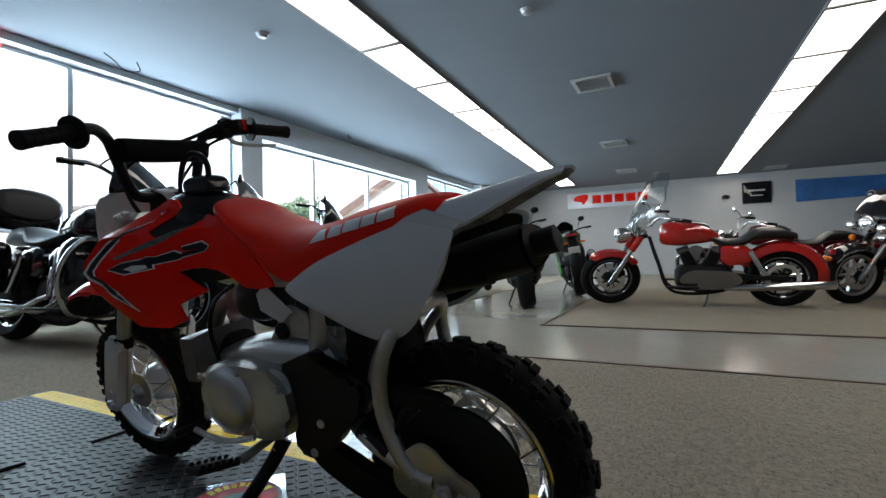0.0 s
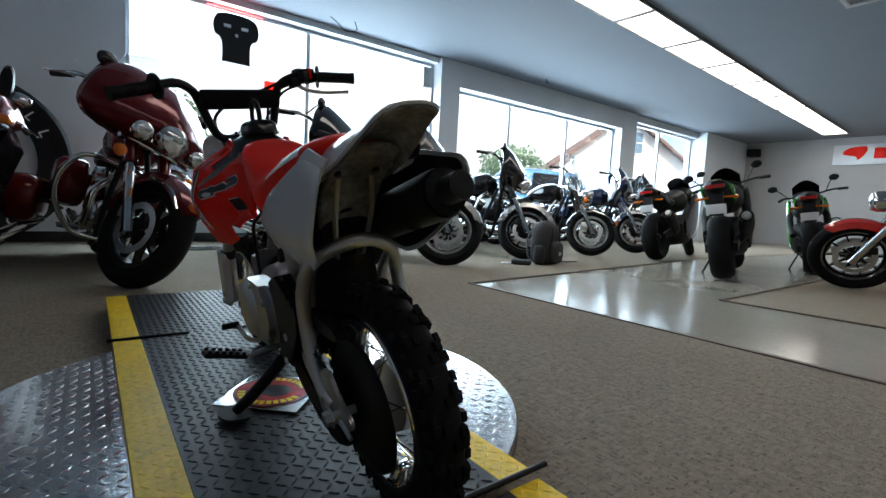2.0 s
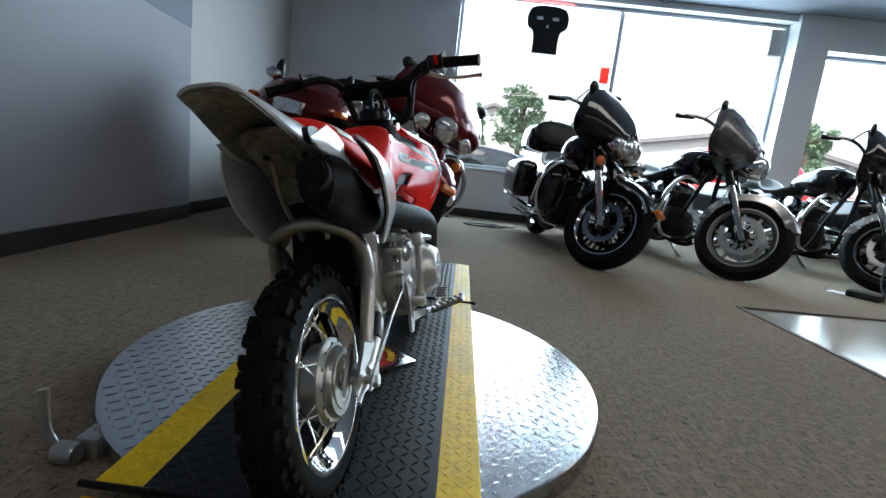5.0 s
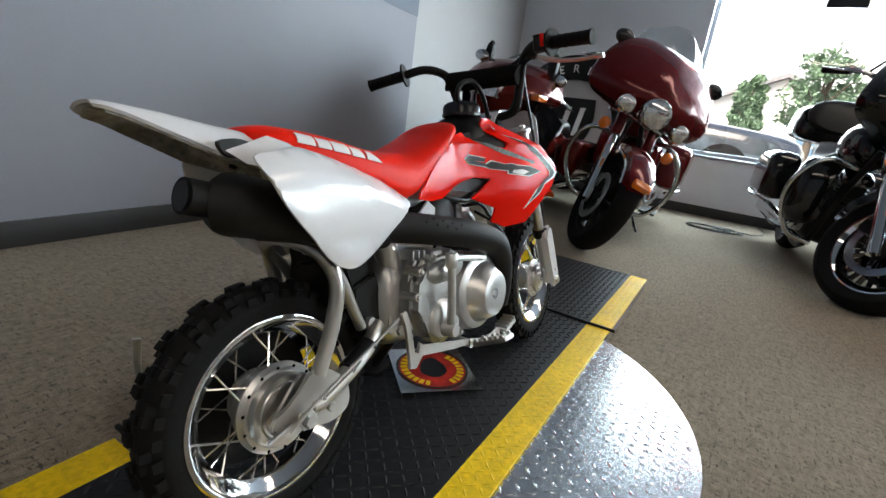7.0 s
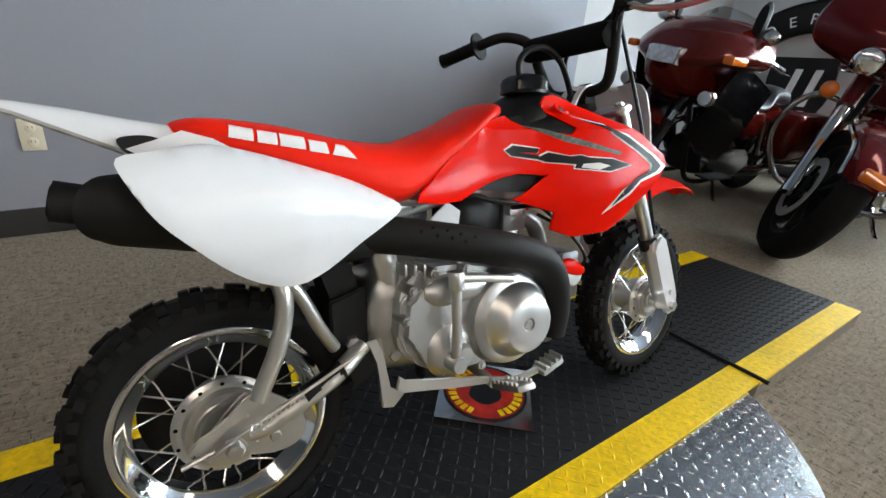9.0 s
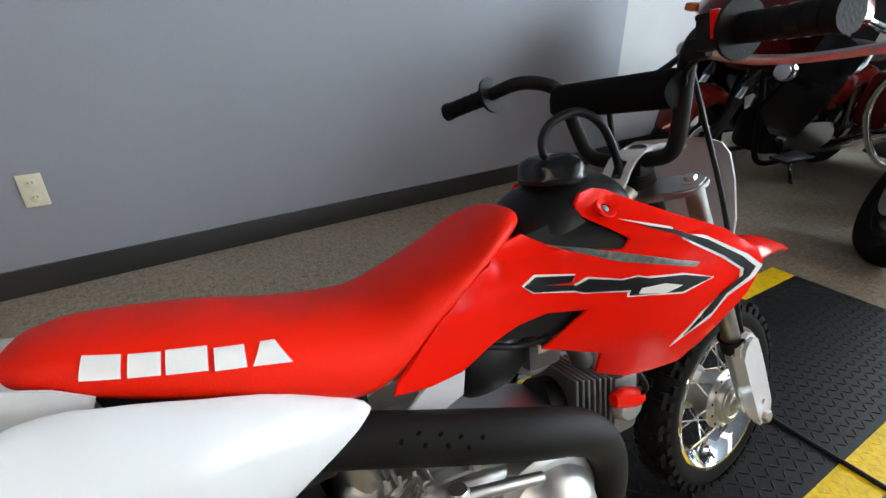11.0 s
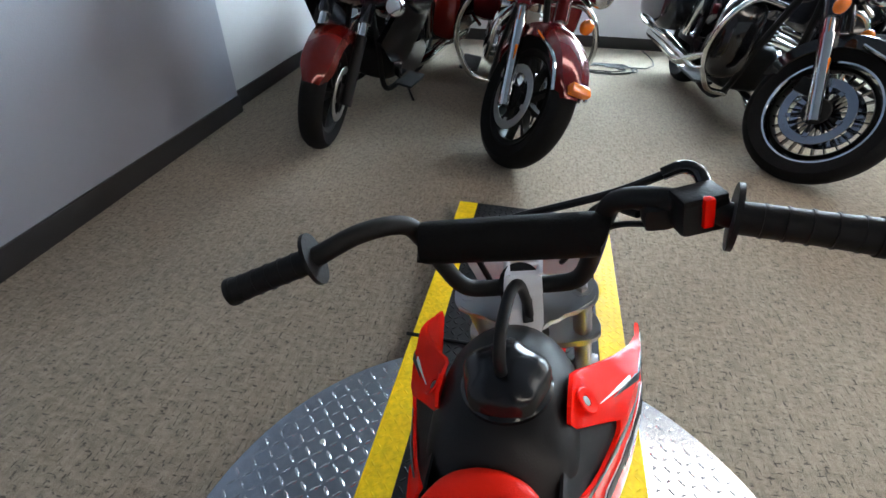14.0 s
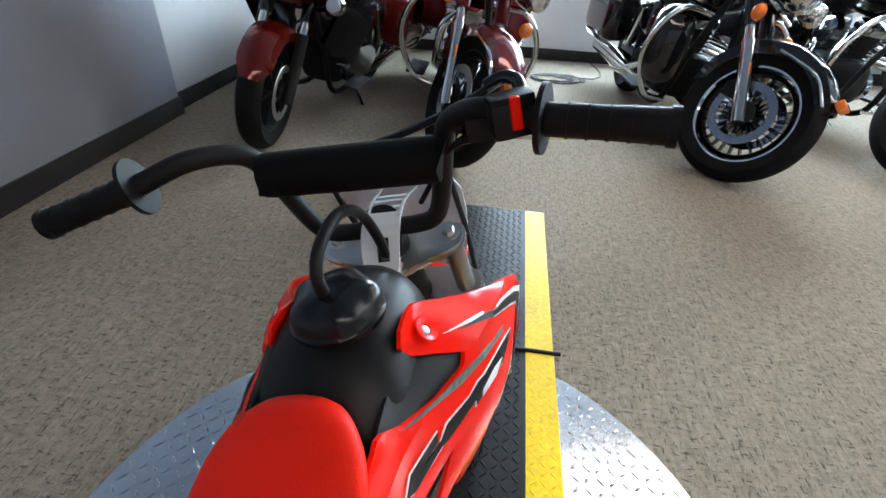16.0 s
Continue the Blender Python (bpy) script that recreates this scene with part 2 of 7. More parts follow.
# ---- mesh helpers ----
def part(name, bm, material, parent=None, label="", smooth=True):
    """Links a bmesh as one mesh object, under a thing or a part where one is given."""
    me = bpy.data.meshes.new(name)
    bmesh.ops.recalc_face_normals(bm, faces=bm.faces)
    bm.to_mesh(me)
    bm.free()
    me.materials.append(material)
    if smooth:
        me.polygons.foreach_set("use_smooth", [True] * len(me.polygons))
        me.set_sharp_from_angle(angle=radians(38))
    ob = new(name, me)
    if parent is not None:
        ob.parent = parent
    if label:
        tagged(ob, label)
    return ob


def raw(name, verts, faces, material, parent=None, label="", kind="", smooth=False):
    me = bpy.data.meshes.new(name)
    me.from_pydata([tuple(v) for v in verts], [], faces)
    me.materials.append(material)
    if smooth:
        me.polygons.foreach_set("use_smooth", [True] * len(me.polygons))
        me.set_sharp_from_angle(angle=radians(38))
    ob = new(name, me)
    if parent is not None:
        ob.parent = parent
    return tagged(ob, label, kind=kind)


def thing(name, m, label, category, group="", kind=""):
    ob = new(name)
    ob.empty_display_size = 0.1
    ob.matrix_basis = m
    return tagged(ob, label, category, group, kind)


def spline(pts, steps=6):
    """A Catmull-Rom curve through the points."""
    p = [Vector(q) for q in pts]
    if len(p) < 3:
        return p
    p = [2 * p[0] - p[1]] + p + [2 * p[-1] - p[-2]]
    out = []
    for i in range(1, len(p) - 2):
        a, b, c, d = p[i - 1 : i + 3]
        for k in range(steps):
            t = k / steps
            out.append(0.5 * ((2 * b) + (c - a) * t + (2 * a - 5 * b + 4 * c - d) * t * t + (3 * b - a - 3 * c + d) * t**3))
    out.append(p[-2])
    return out


def add_tube(bm, pts, r, seg=10, steps=6, caps=True, flat=1.0):
    """A round bar swept along the points; r is one radius or one for each given point."""
    path = spline(pts, steps)
    n = len(path)
    rs = [r] * n if not isinstance(r, (list, tuple)) else list(np.interp(np.linspace(0, len(r) - 1, n), range(len(r)), r))
    tang = [(path[min(i + 1, n - 1)] - path[max(i - 1, 0)]).normalized() for i in range(n)]
    up = tang[0].orthogonal().normalized()
    rings = []
    for q, t, rad in zip(path, tang, rs):
        up = (up - up.dot(t) * t).normalized()
        side = t.cross(up)
        rad = float(rad)
        rings.append([bm.verts.new(q + rad * (math.cos(a) * up * flat + math.sin(a) * side)) for a in (2 * math.pi * k / seg for k in range(seg))])
    for a, b in zip(rings, rings[1:]):
        for k in range(seg):
            bm.faces.new((a[k], a[(k + 1) % seg], b[(k + 1) % seg], b[k]))
    if caps:
        bm.faces.new(rings[0][::-1]), bm.faces.new(rings[-1])
    return bm


def tube(pts, r, seg=10, steps=6, flat=1.0):
    return add_tube(bmesh.new(), pts, r, seg, steps, True, flat)


def add_lathe(bm, prof, seg=32, m=None, close=False):
    """Turns a profile of (radius, height) about z, then sets it by m."""
    m = m or Matrix()
    rings = []
    for r, h in prof:
        if r < 1e-5:
            rings.append([bm.verts.new(m @ Vector((0, 0, h)))])
        else:
            rings.append([bm.verts.new(m @ Vector((r * math.cos(a), r * math.sin(a), h))) for a in (2 * math.pi * k / seg for k in range(seg))])
    pairs = list(zip(rings, rings[1:])) + ([(rings[-1], rings[0])] if close else [])
    for a, b in pairs:
        for k in range(seg):
            j = (k + 1) % seg
            if len(a) == 1 and len(b) == 1:
                continue
            if len(a) == 1:
                bm.faces.new((a[0], b[j], b[k]))
            elif len(b) == 1:
                bm.faces.new((a[k], a[j], b[0]))
            else:
                bm.faces.new((a[k], a[j], b[j], b[k]))
    return bm


def lathe(prof, seg=32, m=None, close=False):
    return add_lathe(bmesh.new(), prof, seg, m, close)


def add_box(bm, c, s, bevel=0.0, m=None, segments=2):
    """A box about c with sides s, its edges rounded by bevel."""
    tmp = bmesh.new()
    bmesh.ops.create_cube(tmp, size=1)
    bmesh.ops.scale(tmp, vec=s, verts=tmp.verts)
    if bevel:
        bmesh.ops.bevel(tmp, geom=tmp.edges[:], offset=bevel, segments=segments, affect="EDGES", profile=0.6)
    mm = (m or Matrix()) @ Matrix.Translation(c)
    made = {v: bm.verts.new(mm @ v.co) for v in tmp.verts}
    for f in tmp.faces:
        bm.faces.new([made[v] for v in f.verts])
    tmp.free()
    return bm


def box(c, s, bevel=0.0, m=None, segments=2):
    return add_box(bmesh.new(), c, s, bevel, m, segments)


def loft(rings, close_ends=True):
    """Skins closed rings of equally many points."""
    bm = bmesh.new()
    vs = [[bm.verts.new(p) for p in ring] for ring in rings]
    n = len(vs[0])
    for a, b in zip(vs, vs[1:]):
        for k in range(n):
            bm.faces.new((a[k], a[(k + 1) % n], b[(k + 1) % n], b[k]))
    if close_ends:
        bm.faces.new(vs[0][::-1]), bm.faces.new(vs[-1])
    return bm


def prism(poly, y0, y1, axis="y", bevel=0.0):
    """An outline in two axes, extruded along the third from y0 to y1."""
    put = {"y": lambda a, b, c: (a, c, b), "x": lambda a, b, c: (c, a, b), "z": lambda a, b, c: (a, b, c)}[axis]
    bm = bmesh.new()
    lo = [bm.verts.new(put(a, b, y0)) for a, b in poly]
    hi = [bm.verts.new(put(a, b, y1)) for a, b in poly]
    n = len(poly)
    f0, f1 = bm.faces.new(lo), bm.faces.new(hi[::-1])
    for k in range(n):
        bm.faces.new((lo[k], hi[k], hi[(k + 1) % n], lo[(k + 1) % n]))
    if bevel:
        bmesh.ops.bevel(bm, geom=list(f0.edges) + list(f1.edges), offset=bevel, segments=2, affect="EDGES", clamp_overlap=True)
    bmesh.ops.triangulate(bm, faces=[f for f in bm.faces if len(f.verts) > 4])
    return bm


def smooth_poly(poly, steps=4):
    """A closed outline rounded through its points; a point given twice stays a corner."""
    n = len(poly)
    out = []
    for i in range(n):
        a, b, c, d = (Vector(poly[(i + k) % n]) for k in (-1, 0, 1, 2))
        if (c - b).length < 1e-6:
            continue
        for k in range(steps):
            t = k / steps
            out.append(tuple(0.5 * ((2 * b) + (c - a) * t + (2 * a - 5 * b + 4 * c - d) * t * t + (3 * b - a - 3 * c + d) * t**3)))
    return out


def inside(p, poly):
    x, y = p
    hit = False
    for (x0, y0), (x1, y1) in zip(poly, poly[1:] + poly[:1]):
        if (y0 > y) != (y1 > y) and x < (x1 - x0) * (y - y0) / (y1 - y0) + x0:
            hit = not hit
    return hit


def sheet(poly, off, step=0.012, thick=0.003, rim=0.0):
    """A curved panel: an outline in x and z whose y is off(x, z), with a given thickness; rim turns its border inwards."""
    from mathutils.geometry import delaunay_2d_cdt

    xs, zs = [p[0] for p in poly], [p[1] for p in poly]
    near = step * 0.55
    pts = [Vector(p) for p in poly]
    for i in range(int((max(xs) - min(xs)) / step) + 1):
        for j in range(int((max(zs) - min(zs)) / step) + 1):
            q = (min(xs) + step * (i + 0.5 * (j % 2)), min(zs) + step * j)
            if inside(q, poly) and min((Vector(q) - Vector(p)).length for p in poly) > near:
                pts.append(Vector(q))
    v, _, f, *_ = delaunay_2d_cdt(pts, [], [list(range(len(poly)))], 1, 1e-6)
    bm = bmesh.new()
    sign = 1 if off(sum(xs) / len(xs), sum(zs) / len(zs)) > 0 else -1
    border = len(poly)
    out = [bm.verts.new((p.x, off(p.x, p.y) - (sign * rim if i < border else 0), p.y)) for i, p in enumerate(v)]
    inn = [bm.verts.new((p.x, off(p.x, p.y) - sign * (thick + (rim if i < border else 0)), p.y)) for i, p in enumerate(v)]
    for t in f:
        bm.faces.new([out[k] for k in t]), bm.faces.new([inn[k] for k in reversed(t)])
    for e in [e for e in bm.edges if e.is_boundary and e.verts[0] in set(out)]:
        a, b = e.verts
        i, j = out.index(a), out.index(b)
        bm.faces.new((a, b, inn[j], inn[i]))
    return bm


def arc_band(center, r, a0, a1, width, thick, n=22, drop=0.03, lip=0.0):
    """A mudguard: a curved band round a wheel in the x-z plane, its sides drawn down."""
    rings = []
    for k in range(n + 1):
        a = radians(a0 + (a1 - a0) * k / n)
        ease = min(1, 4 * min(k, n - k) / n + 0.55)
        ring = []
        w = width * ease
        prof = [(-w / 2, -drop), (-w * 0.42, -drop * 0.2), (-w * 0.22, 0.0), (0, 0.006), (w * 0.22, 0.0), (w * 0.42, -drop * 0.2), (w / 2, -drop)]
        pts = prof + [(y * 0.93, h - thick) for y, h in reversed(prof)]
        for y, h in pts:
            q = r + h
            ring.append((center[0] + q * math.cos(a), y, center[1] + q * math.sin(a)))
        rings.append(ring)
    return loft(rings)


def egg(stations, n=16, power=2.4):
    """Rings across x: each station gives x, half width, low z, high z and where between them it is widest."""
    rings = []
    for x, w, z0, z1, mid in stations:
        zm = z0 + (z1 - z0) * mid
        ring = []
        for k in range(n):
            a = 2 * math.pi * k / n
            c, s = math.cos(a), math.sin(a)
            y = w * math.copysign(abs(c) ** (2 / power), c)
            z = zm + (z1 - zm if s > 0 else zm - z0) * math.copysign(abs(s) ** (2 / power), s)
            ring.append((x, y, z))
        rings.append(ring)
    return loft(rings)


def fine(stations, steps=4):
    """Stations smoothed between the given ones."""
    out = []
    p = [np.array(s, float) for s in stations]
    p = [2 * p[0] - p[1]] + p + [2 * p[-1] - p[-2]]
    for i in range(1, len(p) - 2):
        a, b, c, d = p[i - 1 : i + 3]
        for k in range(steps):
            t = k / steps
            q = 0.5 * ((2 * b) + (c - a) * t + (2 * a - 5 * b + 4 * c - d) * t * t + (3 * b - a - 3 * c + d) * t**3)
            q[1] = max(q[1], 0.002)
            out.append(tuple(q))
    out.append(tuple(p[-2]))
    return out


def cyl(a, b, r, seg=16):
    return tube([a, b], r, seg, 1)


AX_Y = Matrix.Rotation(radians(90), 4, "X")   # turns z onto -y
AX_X = Matrix.Rotation(radians(90), 4, "Y")   # turns z onto x


def at(x, y, z):
    return Matrix.Translation((x, y, z))


# ---- the building ----
Z_CEIL, X_GLASS, Y_NORTH, X_EAST = 2.84, -5.42, 16.03, 9.0
TILE_A, TILE_B = (-1.805, 2.965), (-0.595, 4.32)
TILE_S, TILE_N, TILE_W, TILE_I = (9.0, 3.28), (9.0, 5.00), (-2.33, 7.6), (-0.85, Y_NORTH)


def flat_piece(name, poly, z, material, label, category, kind="structure", depth=0.05):
    ob = part(name, prism(poly, z - depth, z, "z"), material, smooth=False)
    return tagged(ob, label, category, kind=kind)


def build_floor():
    south = [(-5.4, -1.25), (9.0, -1.25), TILE_S, TILE_A, TILE_W, (-2.33, Y_NORTH), (-5.4, Y_NORTH)]
    north = [TILE_B, TILE_N, (9.0, Y_NORTH), TILE_I]
    tile = [TILE_A, TILE_S, TILE_N, TILE_B, TILE_I, (-2.33, Y_NORTH), TILE_W]
    flat_piece("floor", south, 0.0, CARPET, "grey-brown flecked loop-pile carpet over the showroom", "carpet")
    flat_piece("floor", north, 0.0, CARPET, "grey-brown carpet island beyond the tiled aisle", "carpet")
    flat_piece("floor", tile, -0.005, TILE, "polished cream tiled aisle reflecting the windows", "tile floor")
    bm = bmesh.new()
    for a, b in ((TILE_A, TILE_S), (TILE_B, TILE_N), (TILE_B, TILE_I), (TILE_A, TILE_W)):
        d = Vector((b[0] - a[0], b[1] - a[1], 0))
        m = at((a[0] + b[0]) / 2, (a[1] + b[1]) / 2, 0.0) @ Matrix.Rotation(math.atan2(d.y, d.x), 4, "Z")
        add_box(bm, (0, 0, 0), (d.length, 0.03, 0.012), 0.003, m)
    tagged(part("trim", bm, TRIM), "narrow brown edge strip between carpet and tile", "floor trim", kind="structure")


def wall_run(name, a, b, z0, z1, thick, material, label, out=1):
    """A wall between two points of the plan; it thickens to the side named by out."""
    a, b = Vector((*a, 0)), Vector((*b, 0))
    d = b - a
    m = Matrix.Translation(a) @ Matrix.Rotation(math.atan2(d.y, d.x), 4, "Z")
    ob = part(name, box((d.length / 2, out * thick / 2, (z0 + z1) / 2), (d.length, thick, z1 - z0), m=m), material, smooth=False)
    return tagged(ob, label, "wall", kind="structure")


S0, S1, S2, S3 = (9.0, -0.120), (-2.71, -0.857), (-2.71, -0.910), (-5.4, -1.08)


def build_walls():
    # south side: grey wall, then a set-back white return
    wall_run("wall_south", S0, S1, 0, Z_CEIL, 0.2, WALL_GREY, "pale blue-grey painted wall below a slate upper half", 1)
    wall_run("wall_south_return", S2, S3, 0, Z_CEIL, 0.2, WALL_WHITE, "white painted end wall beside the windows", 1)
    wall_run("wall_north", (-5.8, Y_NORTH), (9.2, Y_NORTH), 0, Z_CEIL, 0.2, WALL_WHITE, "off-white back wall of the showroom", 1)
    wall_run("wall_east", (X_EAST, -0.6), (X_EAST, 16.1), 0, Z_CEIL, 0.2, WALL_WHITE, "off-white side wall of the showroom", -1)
    # west side with three window openings
    runs = [(-1.15, 1.01, -5.23, None), (1.01, 5.04, -5.23, (0.64, 2.765)), (5.04, 5.42, -5.17, None), (5.42, 9.95, -5.17, (0.64, 2.46)),
            (9.95, 10.53, -5.17, None), (10.53, 13.5, -5.23, (0.64, 2.70)), (13.5, 16.1, -4.98, None)]
    bm = bmesh.new()
    for y0, y1, face, gap in runs:
        x0, x1 = -5.53, face
        for z0, z1 in ([(0, Z_CEIL)] if gap is None else [(0, gap[0]), (gap[1], Z_CEIL)]):
            add_box(bm, ((x0 + x1) / 2, (y0 + y1) / 2, (z0 + z1) / 2), (x1 - x0, y1 - y0, z1 - z0))
    tagged(part("wall_west", bm, WALL_WHITE_LIT, smooth=False), "white window wall with three wide openings", "wall", kind="structure")
    # baseboards
    for name, a, b, face in (("baseboard", S0, S1, 0), ("baseboard", S2, S3, 0), ("baseboard", (-5.23, -1.07), (-5.23, 5.04), 1), ("baseboard", (-5.17, 5.04), (-5.17, 10.53), 1)):
        a, b = Vector((*a, 0)), Vector((*b, 0))
        d = b - a
        side = -0.008 if face == 0 else -0.008
        m = Matrix.Translation(a) @ Matrix.Rotation(math.atan2(d.y, d.x), 4, "Z")
        tagged(part(name, box((d.length / 2, side, 0.0525), (d.length, 0.016, 0.105), 0.004, m), BASE), "dark grey vinyl baseboard along the wall", "baseboard", kind="structure")
    # dark paint on the upper part of the grey wall
    d = Vector((S1[0] - S0[0], S1[1] - S0[1], 0))
    m = Matrix.Translation((*S0, 0)) @ Matrix.Rotation(math.atan2(d.y, d.x), 4, "Z")
    bm = prism([(d.length - 0.002, 1.42), (d.length - 0.002, 2.836), (0.0, 2.836), (0.0, 1.42)], -0.006, -0.002, "y")
    bm.transform(m)
    tagged(part("wall_band", bm, WALL_DARK, smooth=False), "dark slate-blue paint over the upper half of the wall", "painted band", kind="structure")
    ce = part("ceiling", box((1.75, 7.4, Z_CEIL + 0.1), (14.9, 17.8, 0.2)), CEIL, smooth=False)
    tagged(ce, "flat ceiling coloured dim blue-grey for indirect window light", "ceiling", kind="structure")


def build_window(name, y0, y1, z0, z1, mulls, label):
    w = thing(name, at(X_GLASS, y0, 0), label, "window", kind="structure")
    f = 0.045
    bm = bmesh.new()
    L = y1 - y0
    for c, s in (((0, L / 2, z0 + f / 2), (0.09, L, f)), ((0, L / 2, z1 - f / 2), (0.09, L, f)), ((0, f / 2, (z0 + z1) / 2), (0.09, f, z1 - z0 - 2 * f)), ((0, L - f / 2, (z0 + z1) / 2), (0.09, f, z1 - z0 - 2 * f))):
        add_box(bm, c, s, 0.006)
    part("window_frame", bm, ALU_WIN, w)
    for y in mulls:
        part("mullion", box((0.002, y - y0, (z0 + z1) / 2), (0.08, 0.055, z1 - z0 - 2 * f), 0.006), ALU_WIN, w)
    part("window_sill", box((0.10, L / 2, z0 - 0.012), (0.22, L, 0.024), 0.006), ALU_WIN, w)
    edges = [y0 + f] + list(mulls) + [y1 - f]
    for a, b in zip(edges, edges[1:]):
        p = part("pane", box((-0.01, (a + b) / 2 - y0, (z0 + z1) / 2), (0.006, b - a - 0.02, z1 - z0 - 2 * f)), PANE, w, smooth=False)
        p.visible_shadow = False


def build_blind_box():
    t = thing("blind_bracket", at(-5.34, 4.88, 2.38), "small pale grey box fixed in the window's top corner", "bracket")
    part("box", box((0, 0, 0.15), (0.10, 0.17, 0.30), 0.012), WALL_WHITE, t)
    part("lip", box((0.03, 0, 0.006), (0.05, 0.19, 0.012), 0.004), ALU_WIN, t)


def build_ceiling_fittings():
    def strip(xc, y_at, w, p, y_start, count, group):
        """A row of lit panels; it runs slightly askew to the wall."""
        def spot(k):
            y = y_start + p * k
            return at(xc - 0.044 * (y - y_at), y, Z_CEIL) @ Matrix.Rotation(math.atan(0.044), 4, "Z")

        lamp = thing("ceiling_light", spot(0), "lit white fluorescent ceiling panel in a continuous strip", "ceiling light", group)
        bm = bmesh.new()
        for c, s in (((-w / 2 + 0.01, p / 2, -0.01), (0.02, p, 0.03)), ((w / 2 - 0.01, p / 2, -0.01), (0.02, p, 0.03)), ((0, 0.012, -0.01), (w - 0.04, 0.024, 0.03)), ((0, p - 0.012, -0.01), (w - 0.04, 0.024, 0.03))):
            add_box(bm, c, s, 0.002)
        part("frame", bm, TRIM_GREY, lamp)
        part("diffuser", box((0, p / 2, -0.006), (w - 0.04, p - 0.048, 0.008)), PANEL_LIGHT, lamp, smooth=False)
        for k in range(1, count):
            copy_thing(lamp, spot(k))

    strip(-2.295, 4.45, 0.515, 1.20, 2.05, 11, "western light strip")
    strip(1.92, 7.10, 0.55, 1.21, 1.04, 12, "eastern light strip")

    def vent(m, w, h):
        v = thing("ceiling_vent", m, "grey louvred air vent in the ceiling", "vent", "ceiling vents")
        bm = bmesh.new()
        for c, s in (((0, h / 2, 0), (w + 0.06, 0.05, 0.03)), ((0, -h / 2, 0), (w + 0.06, 0.05, 0.03)), ((w / 2, 0, 0), (0.05, h - 0.05, 0.03)), ((-w / 2, 0, 0), (0.05, h - 0.05, 0.03))):
            add_box(bm, c, s, 0.008)
        part("frame", bm, WALL_WHITE, v)
        part("backing", box((0, 0, 0.008), (w, h, 0.006)), TRIM_GREY, v)
        slat = None
        for k in range(7):
            y = (k - 3) * h / 8
            if slat is None:
                slat = part("slat", box((0, 0, 0), (w - 0.05, 0.045, 0.004), m=Matrix.Rotation(radians(35), 4, "X")), WALL_WHITE, v)
                slat.location = (0, y, -0.004)
            else:
                o = slat.copy()
                scene.collection.objects.link(o)
                o.location = (0, y, -0.004)
        return v

    v = vent(at(-0.51, 6.70, Z_CEIL - 0.012), 0.44, 0.46)
    copy_thing(v, at(-0.72, 10.27, Z_CEIL - 0.012))
    copy_thing(v, at(-0.86, 13.58, Z_CEIL - 0.012))
    copy_thing(v, at(2.62, 15.3, Z_CEIL - 0.012))
    for x, y in ((-0.72, 4.53), (-3.15, 3.65)):
        d = thing("smoke_detector", at(x, y, Z_CEIL), "small round white ceiling smoke detector", "smoke detector")
        part("base", lathe([(0, -0.012), (0.062, -0.012), (0.066, 0), (0, 0)], 24), WHITE_P, d)
        part("cover", lathe([(0, -0.042), (0.03, -0.042), (0.046, -0.034), (0.052, -0.012), (0, -0.012)], 24), WHITE_P, d)
    hook = thing("ceiling_hook", at(-4.87, 3.42, Z_CEIL), "thin loose wire hanging from the ceiling by the window", "wire")
    part("wire", tube([(0, 0, 0), (0.02, 0.02, -0.10), (0.0, -0.12, -0.14), (0.03, -0.25, -0.08), (0.0, -0.33, -0.02)], 0.006, 8), BLACK_P, hook)
    hook2 = thing("ceiling_hook", at(-4.79, 7.0, Z_CEIL), "small dark hook screwed into the ceiling", "hook")
    part("shank", tube([(0, 0, 0), (0, 0, -0.05), (0.03, 0, -0.08), (0.05, 0, -0.05)], 0.008, 8), BLACK_P, hook2)


build_floor()
build_walls()
build_window("window_1", 1.01, 5.04, 0.64, 2.765, [3.01], "wide aluminium shop window with two panes")
build_window("window_2", 5.42, 9.95, 0.64, 2.46, [6.745, 8.36], "aluminium shop window with three panes")
build_window("window_3", 10.53, 13.5, 0.64, 2.70, [11.88], "aluminium shop window with two panes at the far end")
build_ceiling_fittings()
build_blind_box()


# ---- the display stand ----
def lug_mesh(spots, length, width, height, z):
    """Raised tread lozenges, turned by turns to one side and the other."""
    verts, faces = [], []
    for x, y, ang in spots:
        c, s = math.cos(ang), math.sin(ang)
        base = len(verts)
        for u, v, h in ((-1, 0, 0), (-0.45, -1, 0), (0.45, -1, 0), (1, 0, 0), (0.45, 1, 0), (-0.45, 1, 0), (-0.55, 0, 1), (0, -0.45, 1), (0.55, 0, 1), (0, 0.45, 1)):
            a, b = u * length / 2, v * width / 2
            verts.append((x + a * c - b * s, y + a * s + b * c, z + h * height))
        for f in ((0, 1, 7, 6), (1, 2, 7), (2, 3, 8, 7), (3, 4, 9, 8), (4, 5, 9), (5, 0, 6, 9), (6, 7, 8, 9)):
            faces.append([base + k for k in f])
    return verts, faces


def lattice(x0, x1, y0, y1, pitch, keep=lambda x, y: True):
    out = []
    for i in range(int((x1 - x0) / pitch) + 1):
        for j in range(int((y1 - y0) / pitch) + 1):
            x, y = x0 + pitch * (i + 0.5), y0 + pitch * (j + 0.5)
            if x < x1 - pitch * 0.3 and y < y1 - pitch * 0.3 and keep(x, y):
                out.append((x, y, radians(45 if (i + j) % 2 else -45)))
    return out


DISC, DISC_R, DISC_Z = (-0.354, 1.068), 0.636, 0.060
MAT_Y0, MAT_Y1, STRIP = 0.750, 1.371, 0.078


